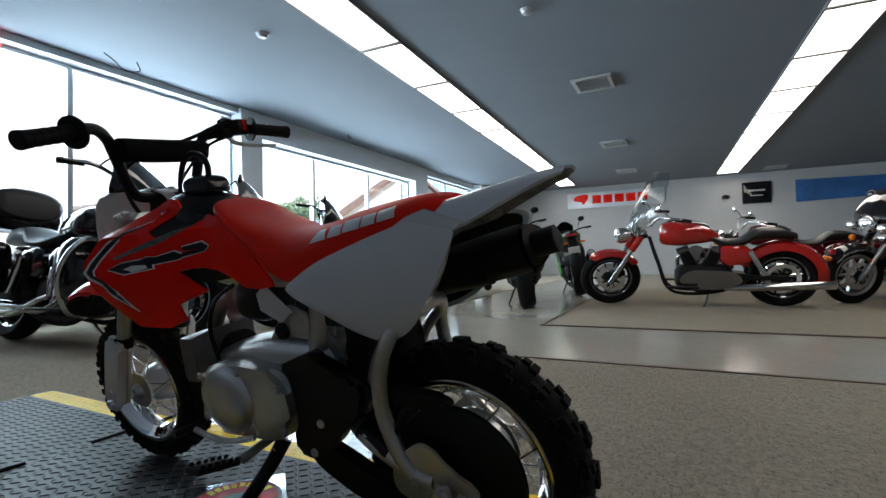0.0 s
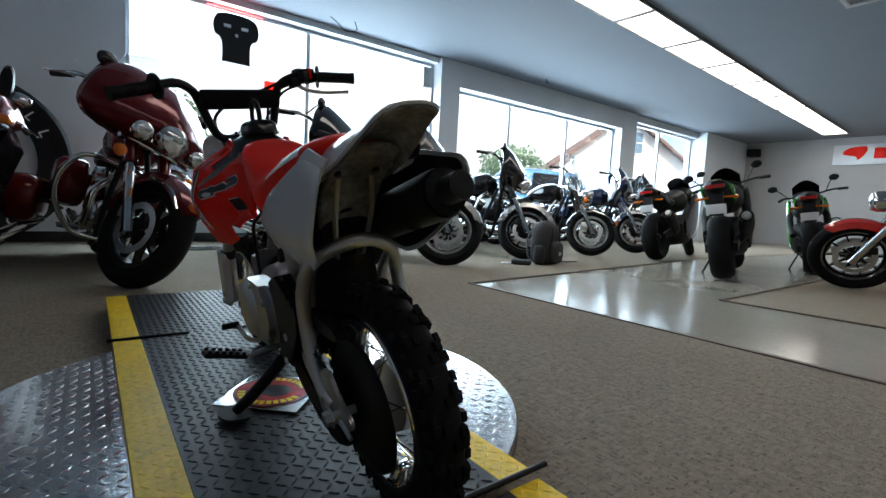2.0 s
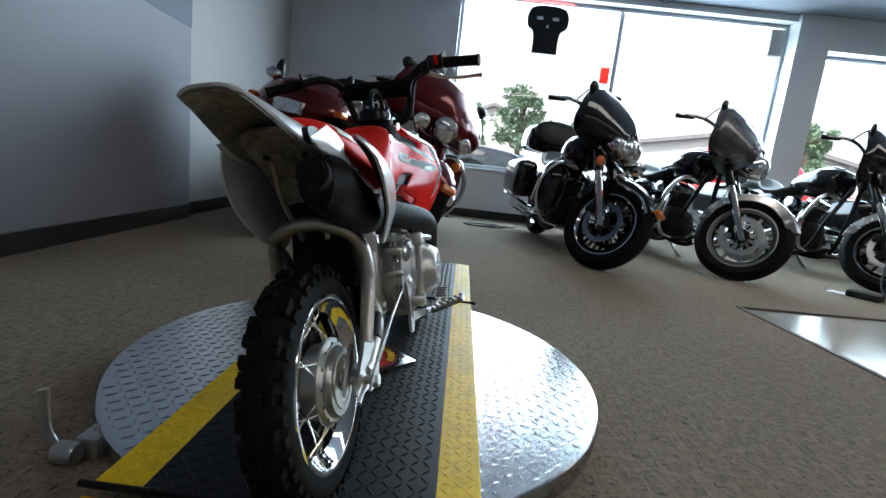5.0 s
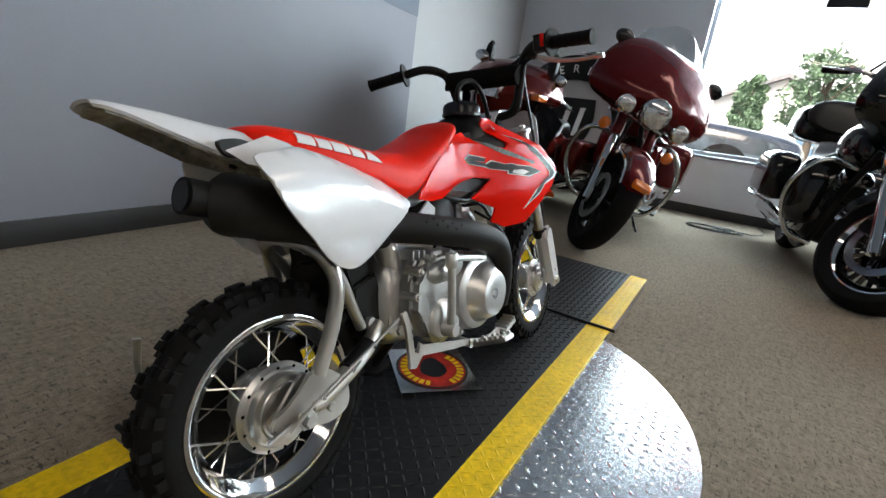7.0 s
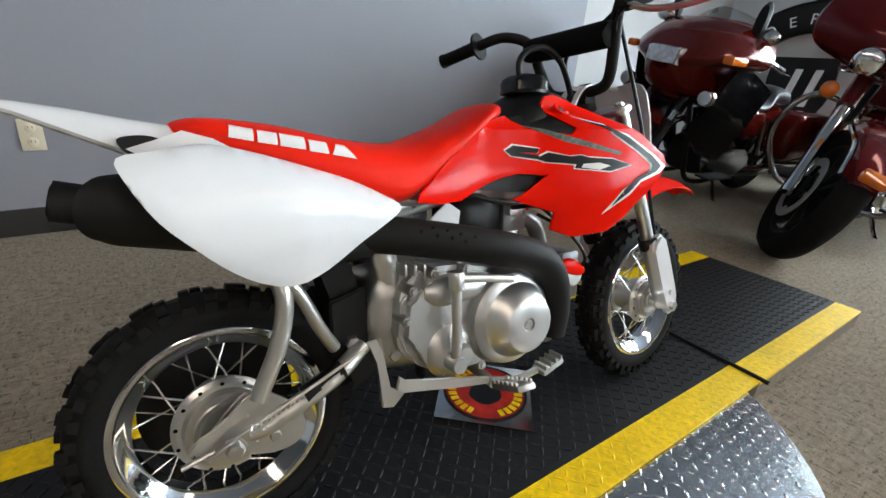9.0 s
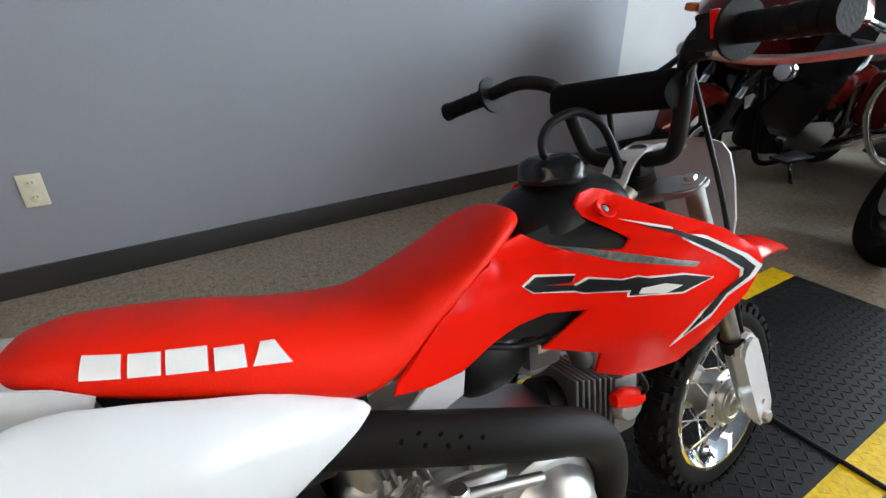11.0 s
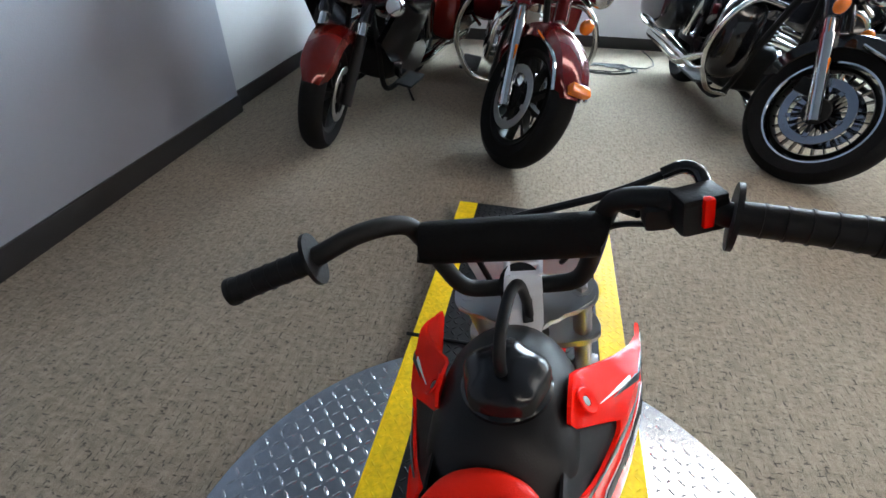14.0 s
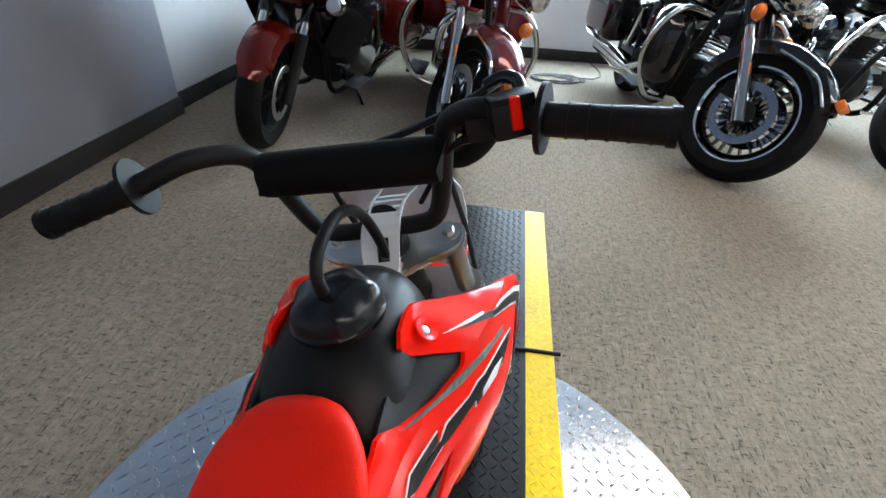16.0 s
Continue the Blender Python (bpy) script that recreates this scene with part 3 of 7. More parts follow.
def build_turntable():
    t = thing("turntable", at(*DISC, 0), "round bright aluminium tread-plate turntable lying on the carpet", "turntable")
    r = DISC_R
    part("plate", lathe([(0, 0.006), (r - 0.004, 0.006), (r, 0.010), (r, DISC_Z - 0.003), (r - 0.003, DISC_Z), (0, DISC_Z)], 128), PLATE, t)
    part("base_ring", lathe([(r - 0.08, 0), (r - 0.03, 0), (r - 0.03, 0.008), (r - 0.08, 0.008)], 64, close=True), BLACK_P, t)
    spots = lattice(-r, r, -r, r, 0.0265, lambda x, y: math.hypot(x, y) < r - 0.016 and not (MAT_Y0 - DISC[1] + 0.01 < y < MAT_Y1 - DISC[1] - 0.01))
    v, f = lug_mesh(spots, 0.027, 0.0068, 0.0019, DISC_Z - 0.0002)
    raw("tread", v, f, PLATE, t, kind="stuff", smooth=True)
    # tread lozenges on the rim
    vv, ff = [], []
    n = 150
    lv, lf = lug_mesh([(0, 0, radians(45))], 0.026, 0.0068, 0.0018, 0)
    lw, _ = lug_mesh([(0, 0, radians(-45))], 0.026, 0.0068, 0.0018, 0)
    for k in range(n):
        m = Matrix.Rotation(2 * math.pi * k / n, 4, "Z") @ at(r - 0.0002, 0, 0.032) @ Matrix.Rotation(radians(90), 4, "Y")
        b = len(vv)
        vv += [m @ Vector(p) for p in (lv if k % 2 else lw)]
        ff += [[b + i for i in q] for q in lf]
    raw("rim_tread", vv, ff, PLATE, t, kind="stuff", smooth=True)
    for a in (-29, 62, 151, 240):
        x, y = (r - 0.13) * math.cos(radians(a)), (r - 0.13) * math.sin(radians(a))
        part("screw", lathe([(0, 0.0035), (0.004, 0.0035), (0.0065, 0.001), (0.0065, 0), (0, 0)], 12, at(x, y, DISC_Z)), STEEL, t)


def board(name, x0, x1, z0, slab, label):
    """A length of runway: a board with black tread rubber and yellow edges."""
    t = thing(name, at(x0, MAT_Y0, z0), label, "ramp board", "runway boards")
    w, d = MAT_Y1 - MAT_Y0, x1 - x0
    if slab > 0.02:
        part("slab", box((d / 2, w / 2, slab / 2 - 0.004), (d - 0.004, w - 0.006, slab - 0.008), 0.002), PLY, t, smooth=False)
    z = slab
    for nm, y0, y1, material in (("yellow_edge", 0, STRIP, YELLOW), ("rubber_mat", STRIP, w - STRIP, RUBBER_MAT), ("yellow_edge", w - STRIP, w, YELLOW)):
        p = part(nm, box((d / 2, (y0 + y1) / 2, z - 0.002), (d, y1 - y0, 0.008), 0.0015), material, t, smooth=False)
        v, f = lug_mesh(lattice(0.004, d - 0.004, y0 + 0.004, y1 - 0.004, 0.0225), 0.024, 0.0056, 0.0012 if material is YELLOW else 0.0022, z + 0.0018)
        raw("tread", v, f, material, p, kind="stuff", smooth=True)


def build_runway():
    build_turntable()
    board("ramp_board", -1.80, -0.980, 0.0, 0.060, "front ramp board topped with black tread rubber and yellow edges")
    board("ramp_board", -0.975, 0.272, DISC_Z + 0.0045, 0.0035, "middle runway of black tread rubber and yellow edges on the turntable")
    board("ramp_board", 0.290, 1.16, 0.0, 0.060, "rear ramp board topped with black tread rubber and yellow edges")
    for pts in ([(-0.980, 0.735, 0.072), (-0.980, 0.97, 0.072)], [(-0.980, 1.12, 0.072), (-0.980, 1.388, 0.072)], [(0.277, 1.12, 0.072), (0.277, 1.405, 0.074)], [(0.277, 0.735, 0.072), (0.277, 0.85, 0.072)]):
        o = part("joint_rod", tube(pts, 0.006, 10), BLACK_P)
        tagged(o, "thin black rod lying in the joint between ramp boards", "rod", "joint rods")
    # foot brake of the turntable
    t = thing("foot_brake", at(0.130, 0.612, 0), "small steel foot brake clamped to the turntable rim", "foot brake")
    part("bracket", box((-0.02, 0.02, 0.025), (0.06, 0.045, 0.045), 0.006), STEEL, t)
    part("roller", lathe([(0, -0.02), (0.018, -0.02), (0.02, -0.016), (0.02, 0.016), (0.018, 0.02), (0, 0.02)], 20, at(0.03, 0, 0.03) @ AX_Y), ALU_POL, t)
    part("lever", tube([(0.03, -0.01, 0.03), (0.035, -0.03, 0.075), (0.03, -0.04, 0.150)], [0.008, 0.007, 0.010], 10, flat=0.6), STEEL, t)
    part("bolt", lathe([(0, 0.012), (0.008, 0.012), (0.008, 0), (0, 0)], 6, at(-0.02, 0.02, 0.047)), STEEL, t)
    # loose placard under the engine
    p = thing("placard", pose(-0.316, 1.061, 0.0755, 0, 0, 48), "square tread-plate patterned placard with a red round emblem", "placard")
    part("board", box((0, 0, 0.001), (0.205, 0.205, 0.003), 0.0008), PLATE, p)
    part("disc", lathe([(0, 0.0040), (0.092, 0.0040), (0.093, 0.0025), (0, 0.0025)], 48), RED_PRINT, p, "red and black printed round emblem")
    part("ring", lathe([(0.088, 0.0042), (0.088, 0.0048), (0.094, 0.0048), (0.094, 0.0042)], 48, close=True), BLACK_D, p)
    for k in range(21):
        a = radians(200 + 12.5 * k) if k < 12 else radians(30 + 12.5 * (k - 12))
        part("letter_bar", box((0.074, 0, 0.0046), (0.018, 0.011, 0.0008), 0.0, Matrix.Rotation(a, 4, "Z")), YELLOW, p)
    part("figure", prism(smooth_poly([(-0.03, -0.02), (0.02, -0.035), (0.045, 0.0), (0.02, 0.035), (-0.02, 0.03), (-0.05, 0.01)]), 0.0042, 0.0047, "z"), BLACK_D, p)


RED_PRINT = mat("red_print", (0.42, 0.02, 0.015), 0.55, spec=0.2, vary=0.5, scale=25)
build_runway()


# ---- the small red off-road motorcycle ----
from mathutils.bvhtree import BVHTree

LEAN_M, HEAD_M = 10.75, 176.7
BIKE_M = at(0.228, 1.110, 0.0785) @ Matrix.Rotation(radians(HEAD_M), 4, "Z") @ Matrix.Rotation(radians(-LEAN_M), 4, "X") @ Matrix.Scale(1.012, 4)
REAR_AXLE, FRONT_AXLE = (0.010, 0.0, 0.181), (0.920, 0.0, 0.184)


def small_wheel(name, root, c, m, label, drum):
    """A spoked off-road wheel: knobbly tyre, chrome rim, drum hub, single spokes."""
    R, rim, h = 0.182, 0.124, 0.032
    prof = [(rim + 0.006, -0.022), (rim + 0.014, -0.0285), (rim + 0.030, -h), (R - 0.020, -h * 0.96), (R - 0.006, -h * 0.70), (R, -h * 0.30), (R + 0.001, 0), (R, h * 0.30), (R - 0.006, h * 0.70), (R - 0.020, h * 0.96), (rim + 0.030, h), (rim + 0.014, 0.0285), (rim + 0.006, 0.022)]
    hold = m @ at(*c)
    w = part(name, lathe(prof, 64, AX_Y, close=True), TYRE, root, label)
    w.matrix_basis = hold
    # knobs
    verts, faces = [], []
    n = 40

    def knob(ang, y, ly, lx, tip, base_r):
        ca, sa = math.cos(ang), math.sin(ang)
        b = len(verts)
        for r0, k in ((base_r - 0.006, 1.0), (base_r + tip, 0.84)):
            for u, v in ((-1, -1), (1, -1), (1, 1), (-1, 1)):
                t, yy = u * lx / 2 * k, y + v * ly / 2 * k
                verts.append((r0 * ca - t * sa, yy, r0 * sa + t * ca))
        for f in ((4, 5, 6, 7), (0, 1, 5, 4), (1, 2, 6, 5), (2, 3, 7, 6), (3, 0, 4, 7)):
            faces.append([b + k for k in f])

    for k in range(n):
        a = 2 * math.pi * k / n
        s = 1 if k % 2 else -1
        knob(a, s * 0.006, 0.012, 0.015, 0.007, R)
        knob(a + math.pi / n, -0.019 * s, 0.011, 0.015, 0.007, R - 0.003)
        knob(a, 0.019 * s, 0.011, 0.014, 0.007, R - 0.003)
        for sy in (1, -1):
            knob(a + (0.5 if sy > 0 else 0) * math.pi / n, sy * 0.0285, 0.008, 0.016, 0.0055, R - 0.012)
    raw("tread", verts, faces, TYRE, w, kind="stuff")
    part("rim", lathe([(rim + 0.014, -0.0300), (rim + 0.0155, -0.0270), (rim + 0.012, -0.022), (rim - 0.002, -0.017), (rim - 0.008, -0.008), (rim - 0.008, 0.008), (rim - 0.002, 0.017), (rim + 0.012, 0.022), (rim + 0.0155, 0.0270), (rim + 0.014, 0.0300), (rim + 0.010, 0.0312), (rim + 0.006, 0.0300), (rim + 0.003, 0.0250), (rim - 0.005, 0.0190), (rim - 0.014, 0.0100), (rim - 0.014, -0.0100), (rim - 0.005, -0.0190), (rim + 0.003, -0.0250), (rim + 0.006, -0.0300), (rim + 0.010, -0.0312)], 72, AX_Y, close=True), RIM, w)
    # hub with a brake drum on the right side
    hub = part("hub", lathe([(0, -0.044), (0.022, -0.044), (0.024, -0.038), (drum, -0.036), (drum + 0.006, -0.030), (drum + 0.006, -0.026), (drum, -0.024), (drum - 0.004, 0.0), (0.034, 0.014), (0.032, 0.026), (0.044, 0.028), (0.044, 0.034), (0.02, 0.036), (0.012, 0.05), (0, 0.05)][::-1], 48, Matrix.Rotation(radians(-90), 4, "X")), ALU_POL, w)
    part("brake_plate", lathe([(0, -0.050), (0.014, -0.050), (0.016, -0.047), (drum - 0.010, -0.046), (drum - 0.006, -0.040), (drum - 0.006, -0.036), (0, -0.036)][::-1], 40, Matrix.Rotation(radians(-90), 4, "X")), ALU, hub)
    for k in range(14):
        a = 2 * math.pi * (k + 0.5) / 14
        part("flange_hole", lathe([(0, 0.0006), (0.0024, 0.0006), (0.0028, 0), (0, 0)], 10, at((drum + 0.0005) * math.cos(a), -0.0362, (drum + 0.0005) * math.sin(a)) @ AX_Y), HOLE, hub)
    part("plate_ring", lathe([(drum * 0.55, -0.0465), (drum * 0.58, -0.0485), (drum * 0.66, -0.0485), (drum * 0.69, -0.0465)], 40, Matrix.Rotation(radians(-90), 4, "X"), close=True), ALU, hub)
    part("axle", lathe([(0, -0.094), (0.006, -0.094), (0.007, -0.090), (0.007, 0.090), (0.006, 0.094), (0, 0.094)][::-1], 16, Matrix.Rotation(radians(-90), 4, "X")), STEEL, hub)
    for sy in (1, -1):
        part("axle_nut", lathe([(0, 0.010), (0.010, 0.010), (0.0115, 0.008), (0.0115, 0), (0.016, 0), (0.016, -0.002), (0, -0.002)], 6, at(0, sy * 0.096, 0) @ Matrix.Rotation(radians(-90 * sy), 4, "X")), STEEL, hub)
    protos = []
    for side in (1, -1):
        hr = 0.041 if side > 0 else drum + 0.001
        hy = 0.031 if side > 0 else -0.029
        for tilt in (0.42, -0.42):
            b = tilt * (0.044 / hr)
            protos.append(tube([(hr * math.cos(b), hy, hr * math.sin(b)), (rim - 0.012, 0.003 * side, 0)], 0.0016, 6, 1))
    for k in range(28):
        a = 2 * math.pi * (k + 0.5) / 28
        if k < 4:
            o = part("spoke", protos[k], BRASS, w)
            protos[k] = o.data
        else:
            o = new("spoke", protos[k % 4])
            o.parent = w
        o.matrix_basis = Matrix.Rotation(-a, 4, "Y")
    part("valve_cap", tube([(rim - 0.012, 0, 0.0), (rim - 0.040, 0, 0.0)], 0.003, 8, 1), BLACK_P, w)
    return w


def surface_off(bm, side, lift=0.0012):
    """The outer face of a body, as y for a place in x and z."""
    tree = BVHTree.FromBMesh(bm)

    def off(x, z):
        hit = tree.ray_cast(Vector((x, side * 0.6, z)), Vector((0, -side, 0)))[0]
        if hit is None:
            near = tree.find_nearest(Vector((x, side * 0.12, z)))[0]
            return near.y + side * lift
        return hit.y + side * lift

    return off


def build_minibike():
    t = thing("minibike", BIKE_M, "small red and white off-road minibike leaning on its side stand", "motorcycle")
    rake = math.atan2(0.180, 0.415)
    head = Vector((0.70, 0, 0.66))
    axis = Vector((math.sin(rake), 0, -math.cos(rake)))
    S = Matrix.Translation(head) @ Matrix.Rotation(radians(-5.5), 4, axis) @ Matrix.Translation(-head)
    sp = lambda pts: [S @ Vector(p) for p in pts]

    small_wheel("rear_wheel", t, REAR_AXLE, Matrix(), "knobbly black rear tyre", 0.062)
    small_wheel("front_wheel", t, FRONT_AXLE, S, "knobbly black front tyre", 0.050)

    # seat
    st = [(0.002, 0.030, 0.562, 0.577, 0.45), (0.014, 0.048, 0.554, 0.585, 0.45), (0.04, 0.064, 0.544, 0.589, 0.42), (0.08, 0.075, 0.528, 0.586, 0.40), (0.137, 0.083, 0.506, 0.5775, 0.38), (0.20, 0.089, 0.486, 0.563, 0.36),
          (0.258, 0.092, 0.462, 0.5555, 0.36), (0.30, 0.090, 0.470, 0.5555, 0.36), (0.34, 0.085, 0.500, 0.567, 0.38), (0.40, 0.078, 0.545, 0.588, 0.38), (0.44, 0.070, 0.572, 0.606, 0.40), (0.465, 0.062, 0.582, 0.615, 0.42), (0.485, 0.050, 0.589, 0.619, 0.44), (0.500, 0.036, 0.594, 0.617, 0.45), (0.510, 0.018, 0.599, 0.610, 0.45)]
    st = [(float(np.interp(x, (0.0, 0.14, 0.38, 0.51), (-0.018, 0.130, 0.375, 0.490))), w, a, b, k) for x, w, a, b, k in st]
    seat_bm = egg(fine(st, 6), 40, 2.45)
    offs = {1: surface_off(seat_bm, 1), -1: surface_off(seat_bm, -1)}
    seat = part("seat", seat_bm, SEAT_RED, t, "red vinyl saddle")
    blocks = [[(0.069, 0.597), (0.092, 0.592), (0.090, 0.575), (0.066, 0.580)], [(0.096, 0.591), (0.116, 0.587), (0.114, 0.570), (0.094, 0.574)], [(0.119, 0.587), (0.146, 0.582), (0.144, 0.564), (0.117, 0.569)],
              [(0.150, 0.579), (0.171, 0.575), (0.170, 0.558), (0.148, 0.562)], [(0.174, 0.557), (0.183, 0.573), (0.194, 0.571), (0.203, 0.551)]]
    for sd in (-1, 1):
        for b in blocks:
            poly = [(0.196 + (x - 0.200) * 1.11, 0.546 + 0.86 * (z - 0.562 + 0.21 * (x - 0.200)) - 0.19 * (x - 0.200) * 1.11 - 0.002) for x, z in b]
            dense = []
            for p, q in zip(poly, poly[1:] + poly[:1]):
                dense += [(p[0] + (q[0] - p[0]) * k / 5, p[1] + (q[1] - p[1]) * k / 5) for k in range(5)]
            part("seat_mark", sheet(dense, lambda x, z, f=offs[sd], sd=sd: f(x, z) + sd * 0.0010, 0.005, 0.0015), WHITE_D, seat, "plain white block print")

    # tank and cap
    tank_bm = egg(fine([(0.43, 0.030, 0.52, 0.555, 0.5), (0.455, 0.058, 0.50, 0.574, 0.5), (0.485, 0.073, 0.49, 0.600, 0.5), (0.518, 0.0785, 0.485, 0.629, 0.5), (0.57, 0.079, 0.485, 0.645, 0.5), (0.625, 0.072, 0.485, 0.641, 0.5), (0.66, 0.053, 0.49, 0.624, 0.5), (0.678, 0.024, 0.51, 0.600, 0.5)], 5), 32, 2.2)
    tank = part("fuel_tank", tank_bm, BLACK_P, t, "black plastic fuel tank")
    rings = []
    for z, r, lob in ((0.0, 0.044, 0.0), (0.005, 0.0445, 0.0), (0.007, 0.042, 0.03), (0.018, 0.041, 0.07), (0.026, 0.037, 0.08), (0.031, 0.029, 0.06), (0.034, 0.018, 0.02), (0.035, 0.005, 0.0)):
        rings.append([(0.560 + r * (1 + lob * math.cos(5 * a)) * math.cos(a), -0.006 + r * (1 + lob * math.cos(5 * a)) * math.sin(a), 0.637 + z) for a in (2 * math.pi * k / 60 for k in range(60))])
    cap = loft(rings)
    cp = part("fuel_cap", cap, FUEL_CAP, tank, "gloss black fuel cap")
    part("vent_hose", tube([(0.548, -0.006, 0.666), (0.546, -0.006, 0.690), (0.562, -0.007, 0.710), (0.602, -0.010, 0.719), (0.640, -0.012, 0.699), (0.664, -0.014, 0.655), (0.672, -0.014, 0.622)], 0.0058, 12), BLACK_P, cp)

    # shrouds
    outline = [(0.285, 0.470), (0.325, 0.464), (0.365, 0.466), (0.405, 0.484), (0.44, 0.496), (0.48, 0.502), (0.530, 0.497), (0.500, 0.476), (0.472, 0.458), (0.515, 0.444), (0.550, 0.433), (0.552, 0.400), (0.595, 0.385), (0.668, 0.389), (0.696, 0.410),
               (0.727, 0.445), (0.772, 0.484), (0.790, 0.508), (0.782, 0.526), (0.716, 0.566), (0.655, 0.592), (0.622, 0.609), (0.592, 0.626), (0.570, 0.631), (0.551, 0.628), (0.542, 0.616), (0.548, 0.601), (0.566, 0.588), (0.584, 0.574), (0.574, 0.563), (0.53, 0.569), (0.49, 0.580), (0.464, 0.595), (0.440, 0.589), (0.400, 0.566), (0.348, 0.531), (0.290, 0.482)]
    rounded = []
    for i, p in enumerate(outline):
        q = outline[(i + 1) % len(outline)]
        rounded += [p, ((p[0] + q[0]) / 2, (p[1] + q[1]) / 2)]

    def flare(x, z):
        y = float(np.interp(x, (0.27, 0.36, 0.42, 0.47, 0.52, 0.56, 0.60, 0.64, 0.69, 0.79), (0.090, 0.082, 0.078, 0.082, 0.094, 0.108, 0.121, 0.131, 0.138, 0.142)))
        y -= 1.05 * max(0, z - 0.572) + 0.25 * max(0, 0.46 - z)
        y += 0.006 * math.sin(max(0, min(1, (z - 0.40) / 0.15)) * math.pi)
        return max(y, 0.068)

    for sd in (-1, 1):
        off = lambda x, z, sd=sd: sd * flare(x, z)
        sh = part("shroud", sheet(rounded, off, 0.011, 0.004, 0.0015), RED, t, "glossy red plastic tank shroud")
        lift = lambda k: (lambda x, z, sd=sd: sd * (flare(x, z) + k))
        chev = [(0.585, 0.595), (0.635, 0.581), (0.682, 0.563), (0.755, 0.526), (0.785, 0.505), (0.768, 0.492), (0.717, 0.478), (0.690, 0.456), (0.640, 0.424), (0.672, 0.466), (0.705, 0.484), (0.740, 0.497), (0.742, 0.508), (0.709, 0.530), (0.650, 0.563)]
        part("white_stripe", sheet(chev, lift(0.0012), 0.012, 0.001), WHITE_D, sh)
        inner = [(0.600, 0.588), (0.640, 0.577), (0.684, 0.558), (0.745, 0.525), (0.770, 0.506), (0.757, 0.496), (0.715, 0.483), (0.690, 0.464), (0.655, 0.438), (0.678, 0.468), (0.708, 0.487), (0.746, 0.500), (0.748, 0.508), (0.712, 0.532), (0.656, 0.562)]
        part("black_stripe", sheet(inner, lift(0.0022), 0.012, 0.001), BLACK_D, sh)
        logo = [[(0.418, 0.563), (0.440, 0.573), (0.502, 0.562), (0.496, 0.552), (0.452, 0.557), (0.500, 0.547), (0.505, 0.537), (0.434, 0.550)], [(0.492, 0.541), (0.524, 0.552), (0.575, 0.540), (0.600, 0.541), (0.632, 0.530), (0.600, 0.519), (0.545, 0.527), (0.515, 0.531)],
                [(0.590, 0.527), (0.612, 0.535), (0.680, 0.527), (0.738, 0.509), (0.676, 0.499), (0.585, 0.512)]]
        logo = [[(0.452 + (x - 0.418) * 0.74, 0.531 + (z - 0.545) * 0.72 + 0.03 * (x - 0.56)) for x, z in poly] for poly in logo]
        for k, poly in enumerate(logo):
            cx, cz = sum(p[0] for p in poly) / len(poly), sum(p[1] for p in poly) / len(poly)
            part("mark_edge", sheet([(cx + (x - cx) * 1.06, cz + (z - cz) * 1.22) for x, z in poly], lift(0.0012), 0.010, 0.001), WHITE_D, sh)
            part("mark", sheet(poly, lift(0.0022), 0.010, 0.001), BLACK_D, sh, "plain black angular mark")
        part("mark_bar", sheet([(0.590, 0.515), (0.620, 0.516), (0.642, 0.510), (0.620, 0.504), (0.586, 0.509)], lift(0.0032), 0.010, 0.001), WHITE_D, sh)
        part("streak", sheet([(0.486, 0.580), (0.527, 0.572), (0.600, 0.552), (0.672, 0.532), (0.664, 0.528), (0.564, 0.551)], lift(0.0012), 0.012, 0.001), TEAL_D, sh)
        # black side of the tank between the arms of the shroud
        part("tank_side", sheet(smooth_poly([(0.44, 0.560), (0.455, 0.584), (0.50, 0.596), (0.545, 0.600), (0.585, 0.598), (0.610, 0.588), (0.612, 0.560), (0.58, 0.545), (0.50, 0.545)], 3), lambda x, z, sd=sd: sd * (flare(x, z) - 0.0060 - 0.30 * max(0, z - 0.595)), 0.011, 0.003), BLACK_P, tank)
        # fixing bolt in its recess
        b = at(0.577, sd * (flare(0.577, 0.606) + 0.0025), 0.6075) @ Matrix.Rotation(radians(-90 * sd), 4, "X") @ Matrix.Rotation(radians(44 * sd), 4, "X")
        part("bolt_recess", lathe([(0.006, 0.000), (0.0125, 0.0018), (0.014, 0.0005), (0.0125, -0.001), (0.006, -0.002)], 24, b, close=True), RED, sh)
        part("bolt", lathe([(0, 0.0002), (0.003, 0.0002), (0.0048, -0.0004), (0.0050, -0.002), (0, -0.002)], 16, b), DARK_ALU, sh)
        # dark inner duct behind the notch
        part("inner_duct", sheet([(0.385, 0.480), (0.43, 0.495), (0.48, 0.500), (0.55, 0.494), (0.57, 0.482), (0.53, 0.470), (0.47, 0.472), (0.42, 0.478)], lambda x, z, sd=sd: sd * (flare(x, z) - 0.012), 0.012, 0.003), BLACK_P, t)

    # tail and side panels
    rings = []
    for x, z, w, d in ((0.14, 0.540, 0.070, 0.030), (0.06, 0.562, 0.066, 0.040), (0.0, 0.578, 0.062, 0.042), (-0.05, 0.586, 0.056, 0.036), (-0.105, 0.597, 0.048, 0.022), (-0.145, 0.603, 0.041, 0.010), (-0.164, 0.605, 0.038, 0.006), (-0.172, 0.605, 0.030, 0.004)):
        top = [(x, w * u, z - d * abs(u) ** 5 - 0.002 * u * u) for u in (-1 + k / 8 for k in range(17))]
        rings.append(top + [(p[0] + (0.002 if x < -0.17 else 0), p[1] * 0.955, p[2] - 0.0035) for p in reversed(top)])
    tail = part("rear_fender", loft(rings), WHITE_P, t, "white plastic rear fender")
